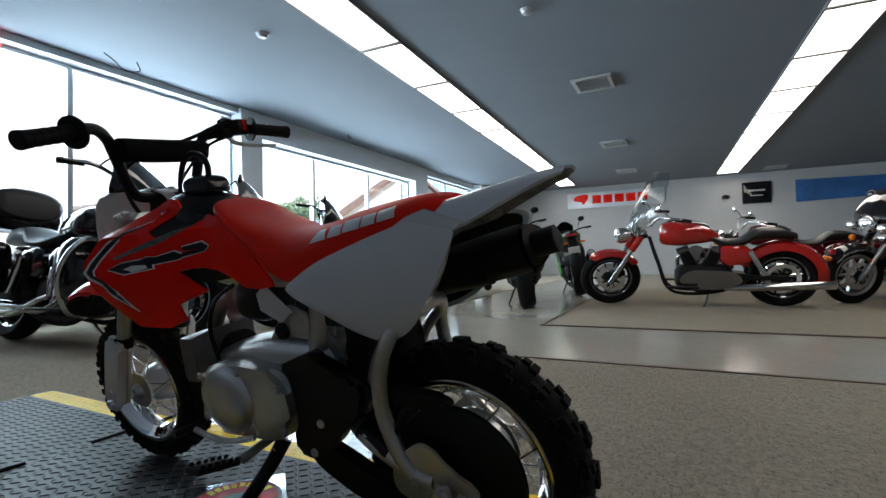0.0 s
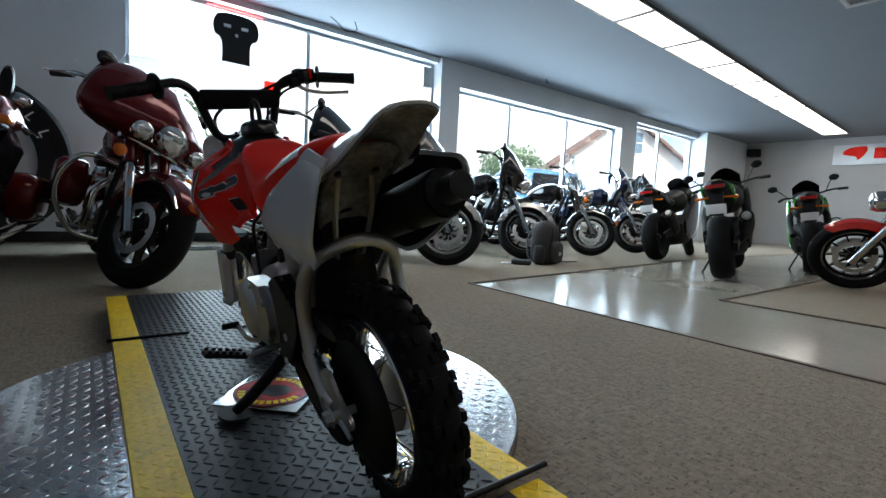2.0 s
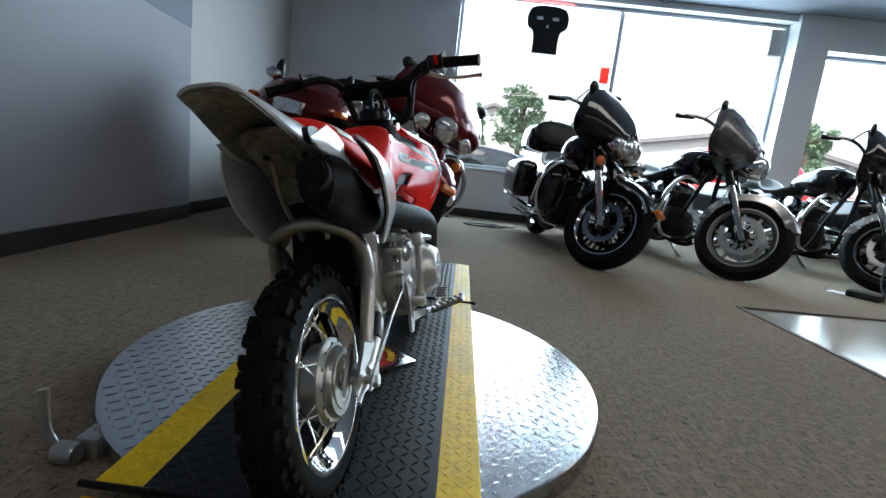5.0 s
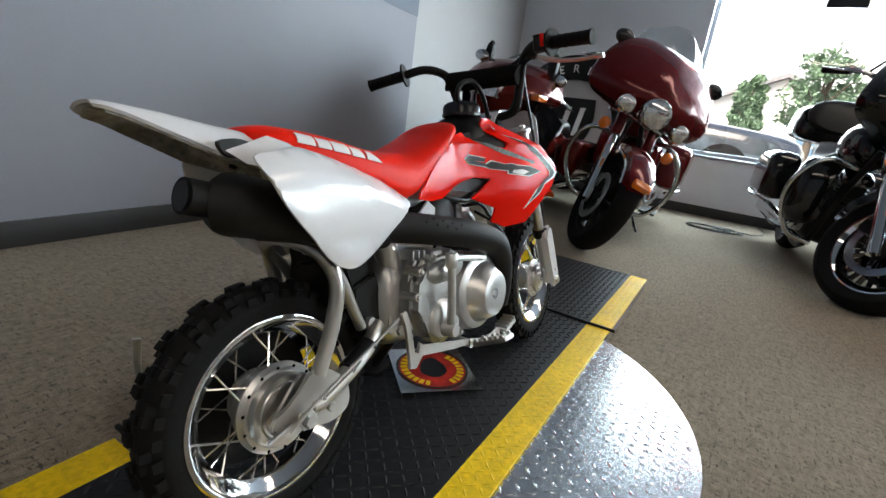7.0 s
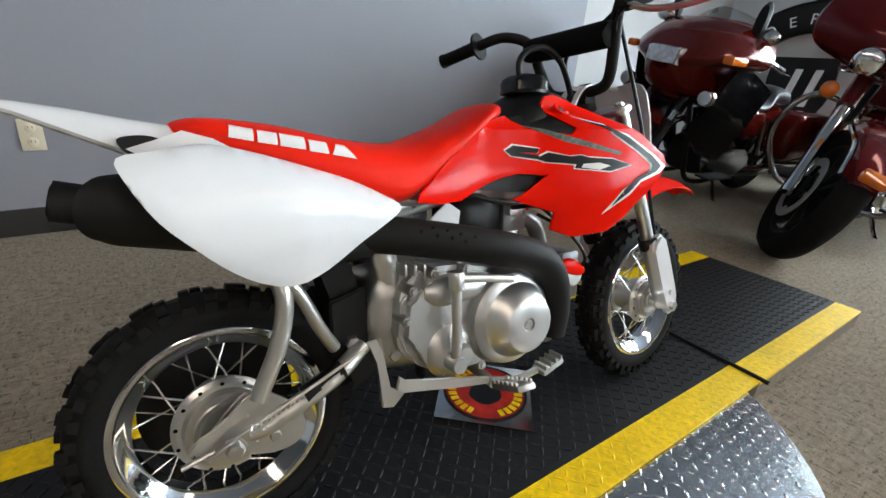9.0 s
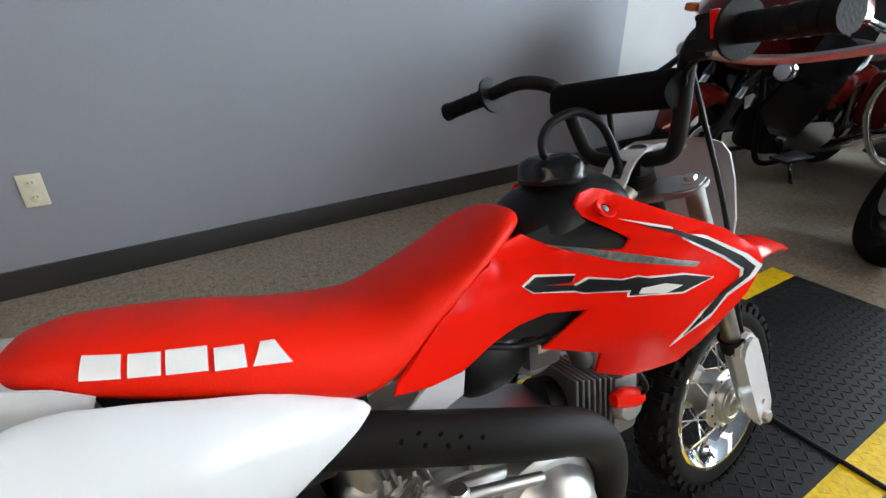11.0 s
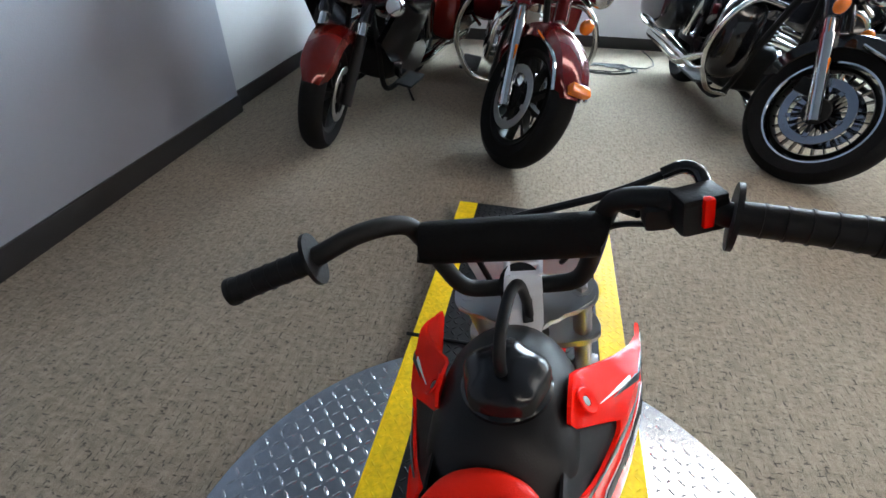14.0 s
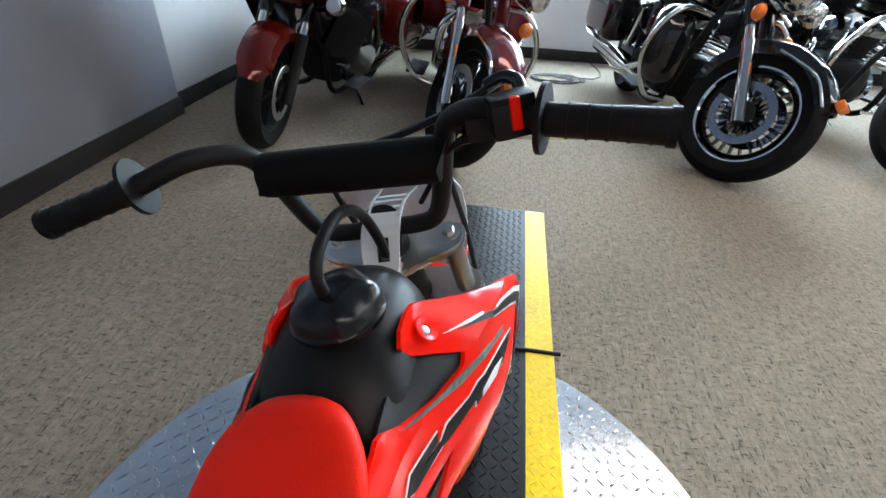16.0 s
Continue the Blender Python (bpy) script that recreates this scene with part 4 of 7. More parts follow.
    # added thin skin whose grey colour stands for shade below the fender
    shade_skin = [[Vector(p) + Vector((0.002, 0, -0.0015)) for p in ring[17:]] for ring in rings[1:-1]]
    shade_skin = [[Vector((p.x, c.y + (p.y - c.y) * 0.97, p.z)) for p in row] + [Vector((p.x, c.y + (p.y - c.y) * 0.95, p.z - 0.002)) for p in reversed(row)] for row in shade_skin for c in (row[8],)]
    part("fender_shade_skin", loft(shade_skin), UNDERSIDE_SHADE, tail, "fender underside coloured mottled grey for the shade there")
    for nm, rows, stuff in (("splash_guard", ((-0.050, 0.570, 0.040), (-0.010, 0.556, 0.046), (0.035, 0.528, 0.048), (0.065, 0.496, 0.048), (0.082, 0.466, 0.046)), UNDERSIDE_SHADE), ("guard_flap", ((0.080, 0.474, 0.044), (0.098, 0.430, 0.042), (0.108, 0.385, 0.038)), BLACK_P)):
        rings = []
        for x, z, w in rows:
            top = [(x, w * u, z - 0.012 * abs(u) ** 4) for u in (-1 + k / 6 for k in range(13))]
            rings.append(top + [(p[0] - 0.002, p[1] * 0.97, p[2] - 0.004) for p in reversed(top)])
        part(nm, loft(rings), stuff, tail)
    for sy in (1, -1):
        part("guard_strut", tube([(0.02, sy * 0.026, 0.527), (0.045, sy * 0.030, 0.47), (0.085, sy * 0.022, 0.40)], 0.0045, 8), ALU, tail)
        part("guard_bolt", lathe([(0, 0.004), (0.005, 0.004), (0.006, 0), (0, 0)], 10, at(0.012, sy * 0.03, 0.5345) @ Matrix.Rotation(radians(205), 4, "Y")), BLACK_P, tail)
    part("fender_slot", prism(smooth_poly([(-0.062, 0.562), (-0.036, 0.566), (-0.012, 0.558), (0.004, 0.547), (-0.018, 0.544), (-0.05, 0.544)], 4), -0.0665, -0.058, "y"), BLACK_P, tail)
    pan = [(-0.062, 0.543), (-0.058, 0.522), (-0.036, 0.482), (-0.006, 0.449), (0.030, 0.415), (0.065, 0.393), (0.100, 0.384), (0.142, 0.396), (0.190, 0.426), (0.228, 0.446), (0.252, 0.458), (0.256, 0.472), (0.19, 0.506), (0.12, 0.530), (0.060, 0.548), (0.015, 0.556), (-0.030, 0.549)]

    def bulge(x, z, wide=0.0):
        if wide:
            y = float(np.interp(x, (-0.07, 0.115, 0.26), (0.150, 0.126, 0.086)))
            base = float(np.interp(x, (-0.07, 0.05, 0.26), (0.128, 0.098, 0.086)))
        else:
            y = 0.084 - 0.045 * max(0, 0.20 - x)
            base = 0.070 + 0.085 * max(0, min(0.25, x + 0.06))
        y += 0.012 * math.sin(math.pi * max(0, min(1, (z - 0.39) / 0.16)))
        y -= 0.20 * max(0, 0.44 - z)
        rim = float(np.interp(x, (-0.06, 0.0, 0.06, 0.12, 0.19, 0.25), (0.553, 0.558, 0.550, 0.532, 0.508, 0.478)))
        u = max(0.0, min(1.0, (rim - z) / 0.042))
        u = u * (2 - u)
        return base * (1 - u) + y * u

    for sd in (-1, 1):
        flank = [(-0.055, 0.552), (-0.030, 0.560), (0.0, 0.571), (0.03, 0.562), (0.055, 0.548), (0.045, 0.522), (-0.030, 0.536)]
        part("tail_flank", sheet(flank, lambda x, z, sd=sd: sd * (0.066 + 0.085 * max(0, min(0.25, x + 0.06)) + (0.25 * max(0, 0.535 - z) if x < 0.1 else 0)), 0.012, 0.003), WHITE_P, t)
        edge = pan if sd < 0 else [(x + 0.024 * max(0, min(1, (0.05 - x) / 0.11)), z) for x, z in pan]
        part("side_panel", sheet(smooth_poly(edge, 3), lambda x, z, sd=sd: sd * bulge(x, z, 0.022 if sd < 0 else 0.0), 0.011, 0.0035, 0.002), WHITE_P, t, "glossy white plastic number panel")
        if sd < 0:
            inner = [(0.10 + (x - 0.10) * 0.93, 0.475 + (z - 0.475) * 0.91) for x, z in pan]
            part("heat_guard", sheet(smooth_poly(inner, 3), lambda x, z: -(bulge(x, z, 0.022) - 0.007), 0.011, 0.003), BLACK_M, t)

    # exhaust
    mu = part("silencer", tube([(0.22, -0.058, 0.415), (0.16, -0.064, 0.428), (0.05, -0.076, 0.460), (-0.066, -0.086, 0.489), (-0.078, -0.0865, 0.492)], [0.026, 0.034, 0.037, 0.038, 0.031], 28), BLACK_M, t, "matt black silencer")
    part("silencer_end", tube([(-0.076, -0.086, 0.492), (-0.084, -0.0865, 0.494), (-0.122, -0.0885, 0.503)], [0.028, 0.0205, 0.0205], 24), BLACK_M, mu)
    part("outlet", tube([(-0.1215, -0.0885, 0.5029), (-0.1235, -0.0885, 0.5034)], [0.0165, 0.0165], 24), BLACK_D, mu)
    sbm = tube([(-0.02, -0.068, 0.460), (0.06, -0.070, 0.446), (0.14, -0.060, 0.436), (0.22, -0.066, 0.428), (0.31, -0.096, 0.413), (0.41, -0.124, 0.392), (0.485, -0.130, 0.367), (0.528, -0.124, 0.325), (0.545, -0.116, 0.270), (0.546, -0.108, 0.215)], [0.022, 0.024, 0.026, 0.028, 0.028, 0.028, 0.027, 0.025, 0.024, 0.022], 28, 8)
    soff = surface_off(sbm, -1, -0.0006)
    sh = part("heat_shield", sbm, BLACK_M, t, "matt black tubular heat shield")
    for x, z in ((0.280, 0.431), (0.298, 0.434), (0.301, 0.424), (0.318, 0.429), (0.322, 0.419), (0.336, 0.423), (0.341, 0.413), (0.357, 0.418)):
        part("vent_hole", lathe([(0, 0.0008), (0.0026, 0.0008), (0.003, 0), (0, 0)], 12, at(x, soff(x, z), z) @ AX_Y @ Matrix.Rotation(radians(-20), 4, "X")), HOLE, sh)
    part("header_pipe", tube([(0.546, -0.106, 0.222), (0.552, -0.080, 0.200), (0.575, -0.040, 0.225), (0.600, -0.01, 0.280)], 0.0125, 12), STEEL, t)

    # engine
    eng = part("engine", egg(fine([(0.215, 0.045, 0.225, 0.330, 0.5), (0.24, 0.064, 0.200, 0.365, 0.5), (0.34, 0.072, 0.192, 0.372, 0.5), (0.46, 0.070, 0.196, 0.345, 0.5), (0.53, 0.058, 0.215, 0.330, 0.5), (0.555, 0.03, 0.24, 0.31, 0.5)], 4), 24, 4.0), ALU, t, "cast aluminium engine")
    outline = [(0.252, 0.245), (0.250, 0.300), (0.262, 0.346), (0.300, 0.368), (0.360, 0.366), (0.440, 0.346), (0.500, 0.322), (0.526, 0.275), (0.520, 0.225), (0.470, 0.196), (0.390, 0.190), (0.310, 0.200)]
    part("right_case", prism(smooth_poly(outline, 4), -0.090, -0.062, "y", 0.006), ALU, eng)
    cx, cz = 0.385, 0.278
    inset = [(cx + (x - cx) * 0.93, cz + (z - cz) * 0.90) for x, z in outline]
    rc = part("right_cover", prism(smooth_poly(inset, 4), -0.104, -0.088, "y", 0.008), ALU, eng)
    part("clutch_swell", lathe([(0, 0.024), (0.068, 0.024), (0.077, 0.019), (0.084, 0.0), (0, 0)], 48, at(0.440, -0.102, 0.270) @ AX_Y), ALU, rc)
    part("kick_swell", lathe([(0, 0.010), (0.034, 0.010), (0.042, 0.004), (0.046, 0.0), (0, 0)], 40, at(0.330, -0.102, 0.235) @ AX_Y), ALU, rc)
    part("upper_swell", egg(fine([(0.285, 0.010, 0.325, 0.345, 0.5), (0.310, 0.018, 0.310, 0.356, 0.5), (0.360, 0.020, 0.312, 0.354, 0.5), (0.405, 0.012, 0.318, 0.342, 0.5)], 4), 16, 2.5), ALU, rc).location = (0, -0.098, 0)
    for x, z in outline[1:]:
        bx, bz = cx + (x - cx) * 0.965, cz + (z - cz) * 0.955
        bs = part("boss", lathe([(0, 0.034), (0.0070, 0.034), (0.0085, 0.031), (0.0095, 0.0), (0, 0.0)], 16, at(bx, -0.072, bz) @ AX_Y), ALU, eng)
        part("boss_bolt", lathe([(0, 0.005), (0.0042, 0.005), (0.0052, 0.0035), (0.0052, 0), (0, 0)], 6, at(bx, -0.1055, bz) @ AX_Y), STEEL, bs)
    for k in range(3):
        part("case_rib", box((0.262 + 0.016 * k, -0.078, 0.372 - 0.002 * k), (0.005, 0.030, 0.018), 0.002), ALU, eng)
    cl = part("clutch_cover", lathe([(0, 0.026), (0.010, 0.026), (0.011, 0.032), (0.042, 0.034), (0.046, 0.032), (0.058, 0.012), (0.062, 0.004), (0.066, 0.0), (0, 0)], 56, at(0.446, -0.124, 0.268) @ AX_Y), ALU_POL, eng)
    part("bolt", lathe([(0, 0.006), (0.007, 0.006), (0.0085, 0.0045), (0.0085, 0), (0.012, 0), (0.012, -0.001), (0, -0.001)], 6, at(0.446, -0.1515, 0.268) @ AX_Y), STEEL, cl)
    part("oil_cap", lathe([(0, 0.012), (0.014, 0.012), (0.017, 0.008), (0.018, 0), (0, 0)], 16, at(0.345, -0.111, 0.228) @ AX_Y), ALU_POL, eng)
    lc = part("left_cover", prism(smooth_poly([(0.285, 0.230), (0.284, 0.280), (0.298, 0.322), (0.360, 0.330), (0.430, 0.328), (0.495, 0.316), (0.530, 0.282), (0.532, 0.235), (0.490, 0.197), (0.400, 0.198), (0.320, 0.208)], 4), 0.064, 0.106, "y", 0.014), ALU, eng)
    part("flywheel_cover", lathe([(0, 0.020), (0.030, 0.020), (0.052, 0.016), (0.064, 0.007), (0.068, 0.0), (0, 0)], 48, at(0.440, 0.103, 0.262) @ Matrix.Rotation(radians(-90), 4, "X")), ALU, lc)
    for bx, bz in ((0.300, 0.300), (0.300, 0.228), (0.400, 0.318), (0.512, 0.300), (0.512, 0.222), (0.410, 0.208)):
        part("bolt", lathe([(0, 0.006), (0.005, 0.006), (0.0065, 0.004), (0.0065, 0), (0, 0)], 6, at(bx, 0.1055, bz) @ Matrix.Rotation(radians(-90), 4, "X")), STEEL, lc)
    part("seam", tube([(0.415, 0.1045, 0.322), (0.392, 0.1060, 0.27), (0.372, 0.1045, 0.208)], 0.003, 8), ALU, lc)
    # fins, head and carburettor get the darkened aluminium for the shade inside
    for k in range(7):
        part("cooling_fin", box((0.555 + 0.012 * k, 0, 0.318 - 0.004 * k), (0.0045, 0.105 - 0.003 * k, 0.098), 0.0018, at(0, 0, 0), 1), DARK_ALU, eng)
    part("cylinder_barrel", cyl((0.52, 0, 0.318), (0.64, 0, 0.295), 0.036, 20), BLACK_M, eng)
    part("cylinder_head", box((0.652, 0, 0.292), (0.050, 0.098, 0.100), 0.012), DARK_ALU, eng)
    part("head_cap", lathe([(0, 0.014), (0.020, 0.014), (0.024, 0.010), (0.026, 0), (0, 0)], 24, at(0.648, -0.049, 0.296) @ AX_Y), ALU_POL, eng)
    part("plug_lead", tube([(0.655, -0.05, 0.30), (0.665, -0.072, 0.33), (0.630, -0.055, 0.385), (0.575, -0.030, 0.420)], 0.0036, 8), BLACK_P, eng)
    part("red_cover", egg(fine([(0.615, 0.008, 0.318, 0.340, 0.5), (0.635, 0.010, 0.310, 0.343, 0.5), (0.660, 0.010, 0.304, 0.334, 0.5), (0.674, 0.006, 0.306, 0.322, 0.5)])), RED, eng, "small red plastic cover").location = (0, -0.058, -0.012)
    carb = part("carburettor", box((0.515, -0.012, 0.420), (0.055, 0.050, 0.052), 0.010), DARK_ALU, t)
    part("float_bowl", egg(fine([(0.492, 0.010, 0.378, 0.398, 0.5), (0.510, 0.020, 0.372, 0.400, 0.5), (0.535, 0.018, 0.374, 0.400, 0.5), (0.545, 0.008, 0.380, 0.398, 0.5)])), ALU, carb)
    part("choke_lever", box((0.510, -0.045, 0.432), (0.030, 0.004, 0.012), 0.002), STEEL, carb)
    part("intake", tube([(0.540, -0.008, 0.418), (0.585, -0.005, 0.400), (0.612, 0.0, 0.355)], 0.016, 14), DARK_ALU, carb)
    part("air_filter", egg(fine([(0.380, 0.030, 0.405, 0.455, 0.5), (0.400, 0.046, 0.385, 0.470, 0.5), (0.450, 0.046, 0.385, 0.468, 0.5), (0.490, 0.028, 0.400, 0.448, 0.5)]), 20, 3), BLACK_P, t, "black air filter box")
    for k, pts in enumerate(([(0.40, -0.05, 0.47), (0.46, -0.06, 0.455), (0.52, -0.05, 0.452), (0.60, -0.045, 0.47)], [(0.45, 0.05, 0.46), (0.50, 0.06, 0.43), (0.54, 0.055, 0.37), (0.52, 0.06, 0.31)], [(0.50, -0.045, 0.44), (0.55, -0.06, 0.44), (0.60, -0.055, 0.41), (0.66, -0.05, 0.38)])):
        part("hose", tube(pts, 0.0042, 8), BLACK_P, t)

    # frame
    part("frame_spine", tube([(0.70, 0, 0.600), (0.56, 0, 0.480), (0.36, 0, 0.470), (0.24, 0, 0.430), (0.17, 0, 0.36)], [0.020, 0.024, 0.024, 0.022, 0.022], 14), SILVER, t)
    part("frame_post", loft([[(x + dx, y, z) for dx, y in ((-0.024, -0.034), (0.024, -0.034), (0.024, 0.034), (-0.024, 0.034))] for x, z in ((0.185, 0.445), (0.178, 0.370), (0.190, 0.330), (0.205, 0.250), (0.215, 0.205))]), BLACK_M, t)
    for sd in (-1, 1):
        fp = part("down_tube", tube([(0.240, sd * 0.036, 0.440), (0.250, sd * 0.038, 0.380), (0.262, sd * 0.040, 0.325), (0.264, sd * 0.040, 0.280)], [0.022, 0.022, 0.0225, 0.0225], 20), SILVER, t)
        part("lug", box((0.258, sd * 0.046, 0.262), (0.064, 0.030, 0.070), 0.007, Matrix.Translation((0.258, 0, 0.262)) @ Matrix.Rotation(radians(6), 4, "Y") @ Matrix.Translation((-0.258, 0, -0.262))), SILVER, fp)
        part("lug_plate", box((0.276, sd * 0.062, 0.266), (0.030, 0.012, 0.046), 0.004), SILVER, fp)
        part("lug_bolt", lathe([(0, 0.008), (0.009, 0.008), (0.010, 0.006), (0.010, 0), (0, 0)], 6, at(0.252, sd * 0.060, 0.232) @ Matrix.Rotation(radians(-90 * sd), 4, "X")), STEEL, fp)
    for sd in (-1, 1):
        part("frame_gusset", prism([(0.160, 0.330), (0.215, 0.345), (0.228, 0.290), (0.225, 0.215), (0.185, 0.210), (0.160, 0.250)], sd * 0.036, sd * 0.046, "y", 0.003), BLACK_M, t)
        part("pivot_bolt", lathe([(0, 0.008), (0.010, 0.008), (0.011, 0.006), (0.011, 0), (0, 0)], 6, at(0.190, sd * 0.046, 0.262) @ Matrix.Rotation(radians(-90 * sd), 4, "X")), STEEL, t)
        part("subframe_tube", tube([(0.40, sd * 0.045, 0.485), (0.30, sd * 0.060, 0.470), (0.14, sd * 0.060, 0.500), (0.0, sd * 0.045, 0.545)], 0.0095, 10), STEEL, t)
        part("mount_plate", prism([(0.300, 0.415), (0.360, 0.462), (0.385, 0.445), (0.380, 0.415), (0.330, 0.395)], sd * 0.050, sd * 0.054, "y", 0.001), WHITE_P, t)
        # swingarm with its bent stay over the wheel
        part("swingarm_tube", tube([(0.205, sd * 0.050, 0.255), (0.150, sd * 0.072, 0.228), (0.060, sd * 0.077, 0.190), (0.030, sd * 0.078, 0.186)], [0.013, 0.014, 0.013, 0.011], 14), SILVER, t)
        part("swingarm_label", tube([(0.165, sd * 0.0685, 0.235), (0.105, sd * 0.0752, 0.2135)], 0.0146, 14), BLACK_D, t)
        part("swingarm_plate", prism(smooth_poly([(0.060, 0.236), (0.098, 0.200), (0.100, 0.162), (0.070, 0.148), (0.020, 0.160), (-0.022, 0.168), (-0.040, 0.180), (-0.034, 0.194), (0.0, 0.210), (0.034, 0.240)], 4), sd * 0.0765, sd * 0.083, "y", 0.002), SILVER, t)
        part("chain_adjuster", tube([(-0.012, sd * 0.089, 0.182), (-0.050, sd * 0.089, 0.172)], 0.0035, 8), STEEL, t)
        part("plate_bolt", lathe([(0, 0.005), (0.006, 0.005), (0.0075, 0.003), (0.0075, 0), (0, 0)], 12, at(0.062, sd * 0.083, 0.174) @ Matrix.Rotation(radians(-90 * sd), 4, "X")), STEEL, t)
        part("stay_brace", tube([(0.080, sd * 0.070, 0.395), (0.112, sd * 0.066, 0.360), (0.140, sd * 0.062, 0.300), (0.160, sd * 0.056, 0.265)], 0.0095, 12), SILVER, t)
    part("stay_loop", tube([(0.046, -0.080, 0.230), (0.078, -0.082, 0.300), (0.090, -0.082, 0.360), (0.078, -0.068, 0.402), (0.060, -0.035, 0.422), (0.055, 0, 0.427), (0.060, 0.035, 0.420), (0.078, 0.066, 0.402), (0.097, 0.081, 0.358), (0.106, 0.083, 0.292), (0.088, 0.083, 0.228), (0.064, 0.081, 0.190)], 0.0118, 14, 8), SILVER, t, "bent silver tube over the rear wheel")
    part("shock_spring", tube([(0.115 - 0.025 * k / 40 + 0.018 * math.cos(k * 0.9), 0.018 * math.sin(k * 0.9), 0.37 + 0.11 * k / 40) for k in range(41)], 0.0038, 8, 2), BLACK_M, t, "black coil spring")
    part("mud_flap", prism([(0.105, 0.31), (0.118, 0.40), (0.095, 0.475), (0.110, 0.475), (0.135, 0.40), (0.118, 0.31)], -0.055, 0.055, "y", 0.001), BLACK_P, t)
    part("battery_box", box((0.215, 0, 0.435), (0.11, 0.10, 0.085), 0.008), BLACK_P, t)
    part("under_tray", prism([(0.05, 0.547), (0.14, 0.515), (0.24, 0.475), (0.24, 0.455), (0.12, 0.47), (0.085, 0.50), (0.055, 0.53)], -0.068, 0.068, "y", 0.004), BLACK_P, t)

    # left side: chain case
    ch = part("chain_case", lathe([(0, 0.056), (0.060, 0.056), (0.095, 0.053), (0.104, 0.048), (0.106, 0.042), (0, 0.042)], 48, at(*REAR_AXLE) @ Matrix.Rotation(radians(-90), 4, "X")), BLACK_P, t, "black plastic sprocket cover disc")
    part("chain_guard", prism(smooth_poly([(0.150, 0.322), (0.080, 0.312), (0.010, 0.306), (0.005, 0.292), (0.070, 0.288), (0.160, 0.296)], 4), 0.048, 0.070, "y", 0.004), BLACK_P, t)
    for x, z in ((0.230, 0.245), (0.255, 0.190)):
        part("bolt", lathe([(0, 0.004), (0.006, 0.004), (0.0075, 0.002), (0.0075, 0), (0, 0)], 12, at(x, 0.0895, z) @ Matrix.Rotation(radians(-90), 4, "X")), STEEL, t)
    part("sprocket_cover", prism(smooth_poly([(0.318, 0.322), (0.270, 0.350), (0.223, 0.360), (0.206, 0.330), (0.151, 0.326), (0.128, 0.300), (0.180, 0.240), (0.246, 0.180), (0.289, 0.172), (0.296, 0.205), (0.290, 0.270)], 4), 0.060, 0.090, "y", 0.010), BLACK_P, t)
    part("chain_lower", prism(smooth_poly([(0.290, 0.196), (0.240, 0.194), (0.140, 0.158), (0.050, 0.140), (0.030, 0.112), (0.100, 0.100), (0.200, 0.122), (0.285, 0.165)], 4), 0.050, 0.074, "y", 0.004), BLACK_P, t, "black lower chain guard")
    part("side_plate", prism(smooth_poly([(0.400, 0.322), (0.360, 0.375), (0.316, 0.425), (0.240, 0.388), (0.207, 0.358), (0.203, 0.318), (0.300, 0.306)], 4), 0.040, 0.046, "y", 0.002), SILVER, t)
    part("plate_plug", lathe([(0, 0.008), (0.012, 0.008), (0.016, 0.004), (0.016, 0), (0, 0)], 20, at(0.338, 0.046, 0.378) @ Matrix.Rotation(radians(-90), 4, "X")), BLACK_P, t)
    part("shift_lever", tube([(0.375, 0.112, 0.205), (0.440, 0.122, 0.192), (0.500, 0.126, 0.196), (0.535, 0.128, 0.205)], 0.0055, 10, flat=0.7), STEEL, t)
    part("shift_peg", tube([(0.532, 0.125, 0.205), (0.534, 0.162, 0.207)], 0.0075, 12), BLACK_P, t)
    ss = part("side_stand", tube([(0.372, 0.055, 0.172), (0.385, 0.090, 0.130), (0.410, 0.145, 0.075), (0.430, 0.176, 0.046)], [0.014, 0.013, 0.013, 0.012], 12), BLACK_M, t, "black side stand")
    part("stand_foot", prism(smooth_poly([(0.395, 0.160), (0.400, 0.200), (0.440, 0.215), (0.475, 0.200), (0.465, 0.165), (0.425, 0.150)], 4), 0.0, 0.007, "z"), BLACK_M, ss).matrix_basis = Matrix.Translation((0, 0, 0)) @ at(0, 0, 0.034) @ Matrix.Translation((0.43, 0.18, 0)) @ Matrix.Rotation(radians(LEAN_M), 4, "X") @ Matrix.Translation((-0.43, -0.18, 0))
    part("stand_spring", tube([(0.375 + 0.012 * k / 30 + 0.004 * math.cos(k), 0.074 + 0.02 * k / 30 + 0.004 * math.sin(k), 0.165 - 0.035 * k / 30) for k in range(31)], 0.0014, 5, 1), STEEL, ss)

    # foot pegs
    part("peg_bar", tube([(0.395, -0.13, 0.170), (0.392, -0.06, 0.178), (0.392, 0.06, 0.178), (0.395, 0.13, 0.170)], 0.0085, 12), STEEL, t)
    for sd in (-1, 1):
        m = at(0.392, sd * 0.180, 0.190) @ Matrix.Rotation(radians(sd * 22), 4, "X") @ Matrix.Rotation(radians(sd * 8), 4, "Z")
        pm = STEEL if sd < 0 else BLACK_M
        pg = part("foot_peg", box((0, 0, 0), (0.030, 0.085, 0.010), 0.003, m), pm, t)
        for k in range(6):
            for dx in (-0.0125, 0.0125):
                part("tooth", box((dx, -0.034 + 0.0136 * k, 0.007), (0.005, 0.008, 0.007), 0.0015, m, 1), pm, pg)

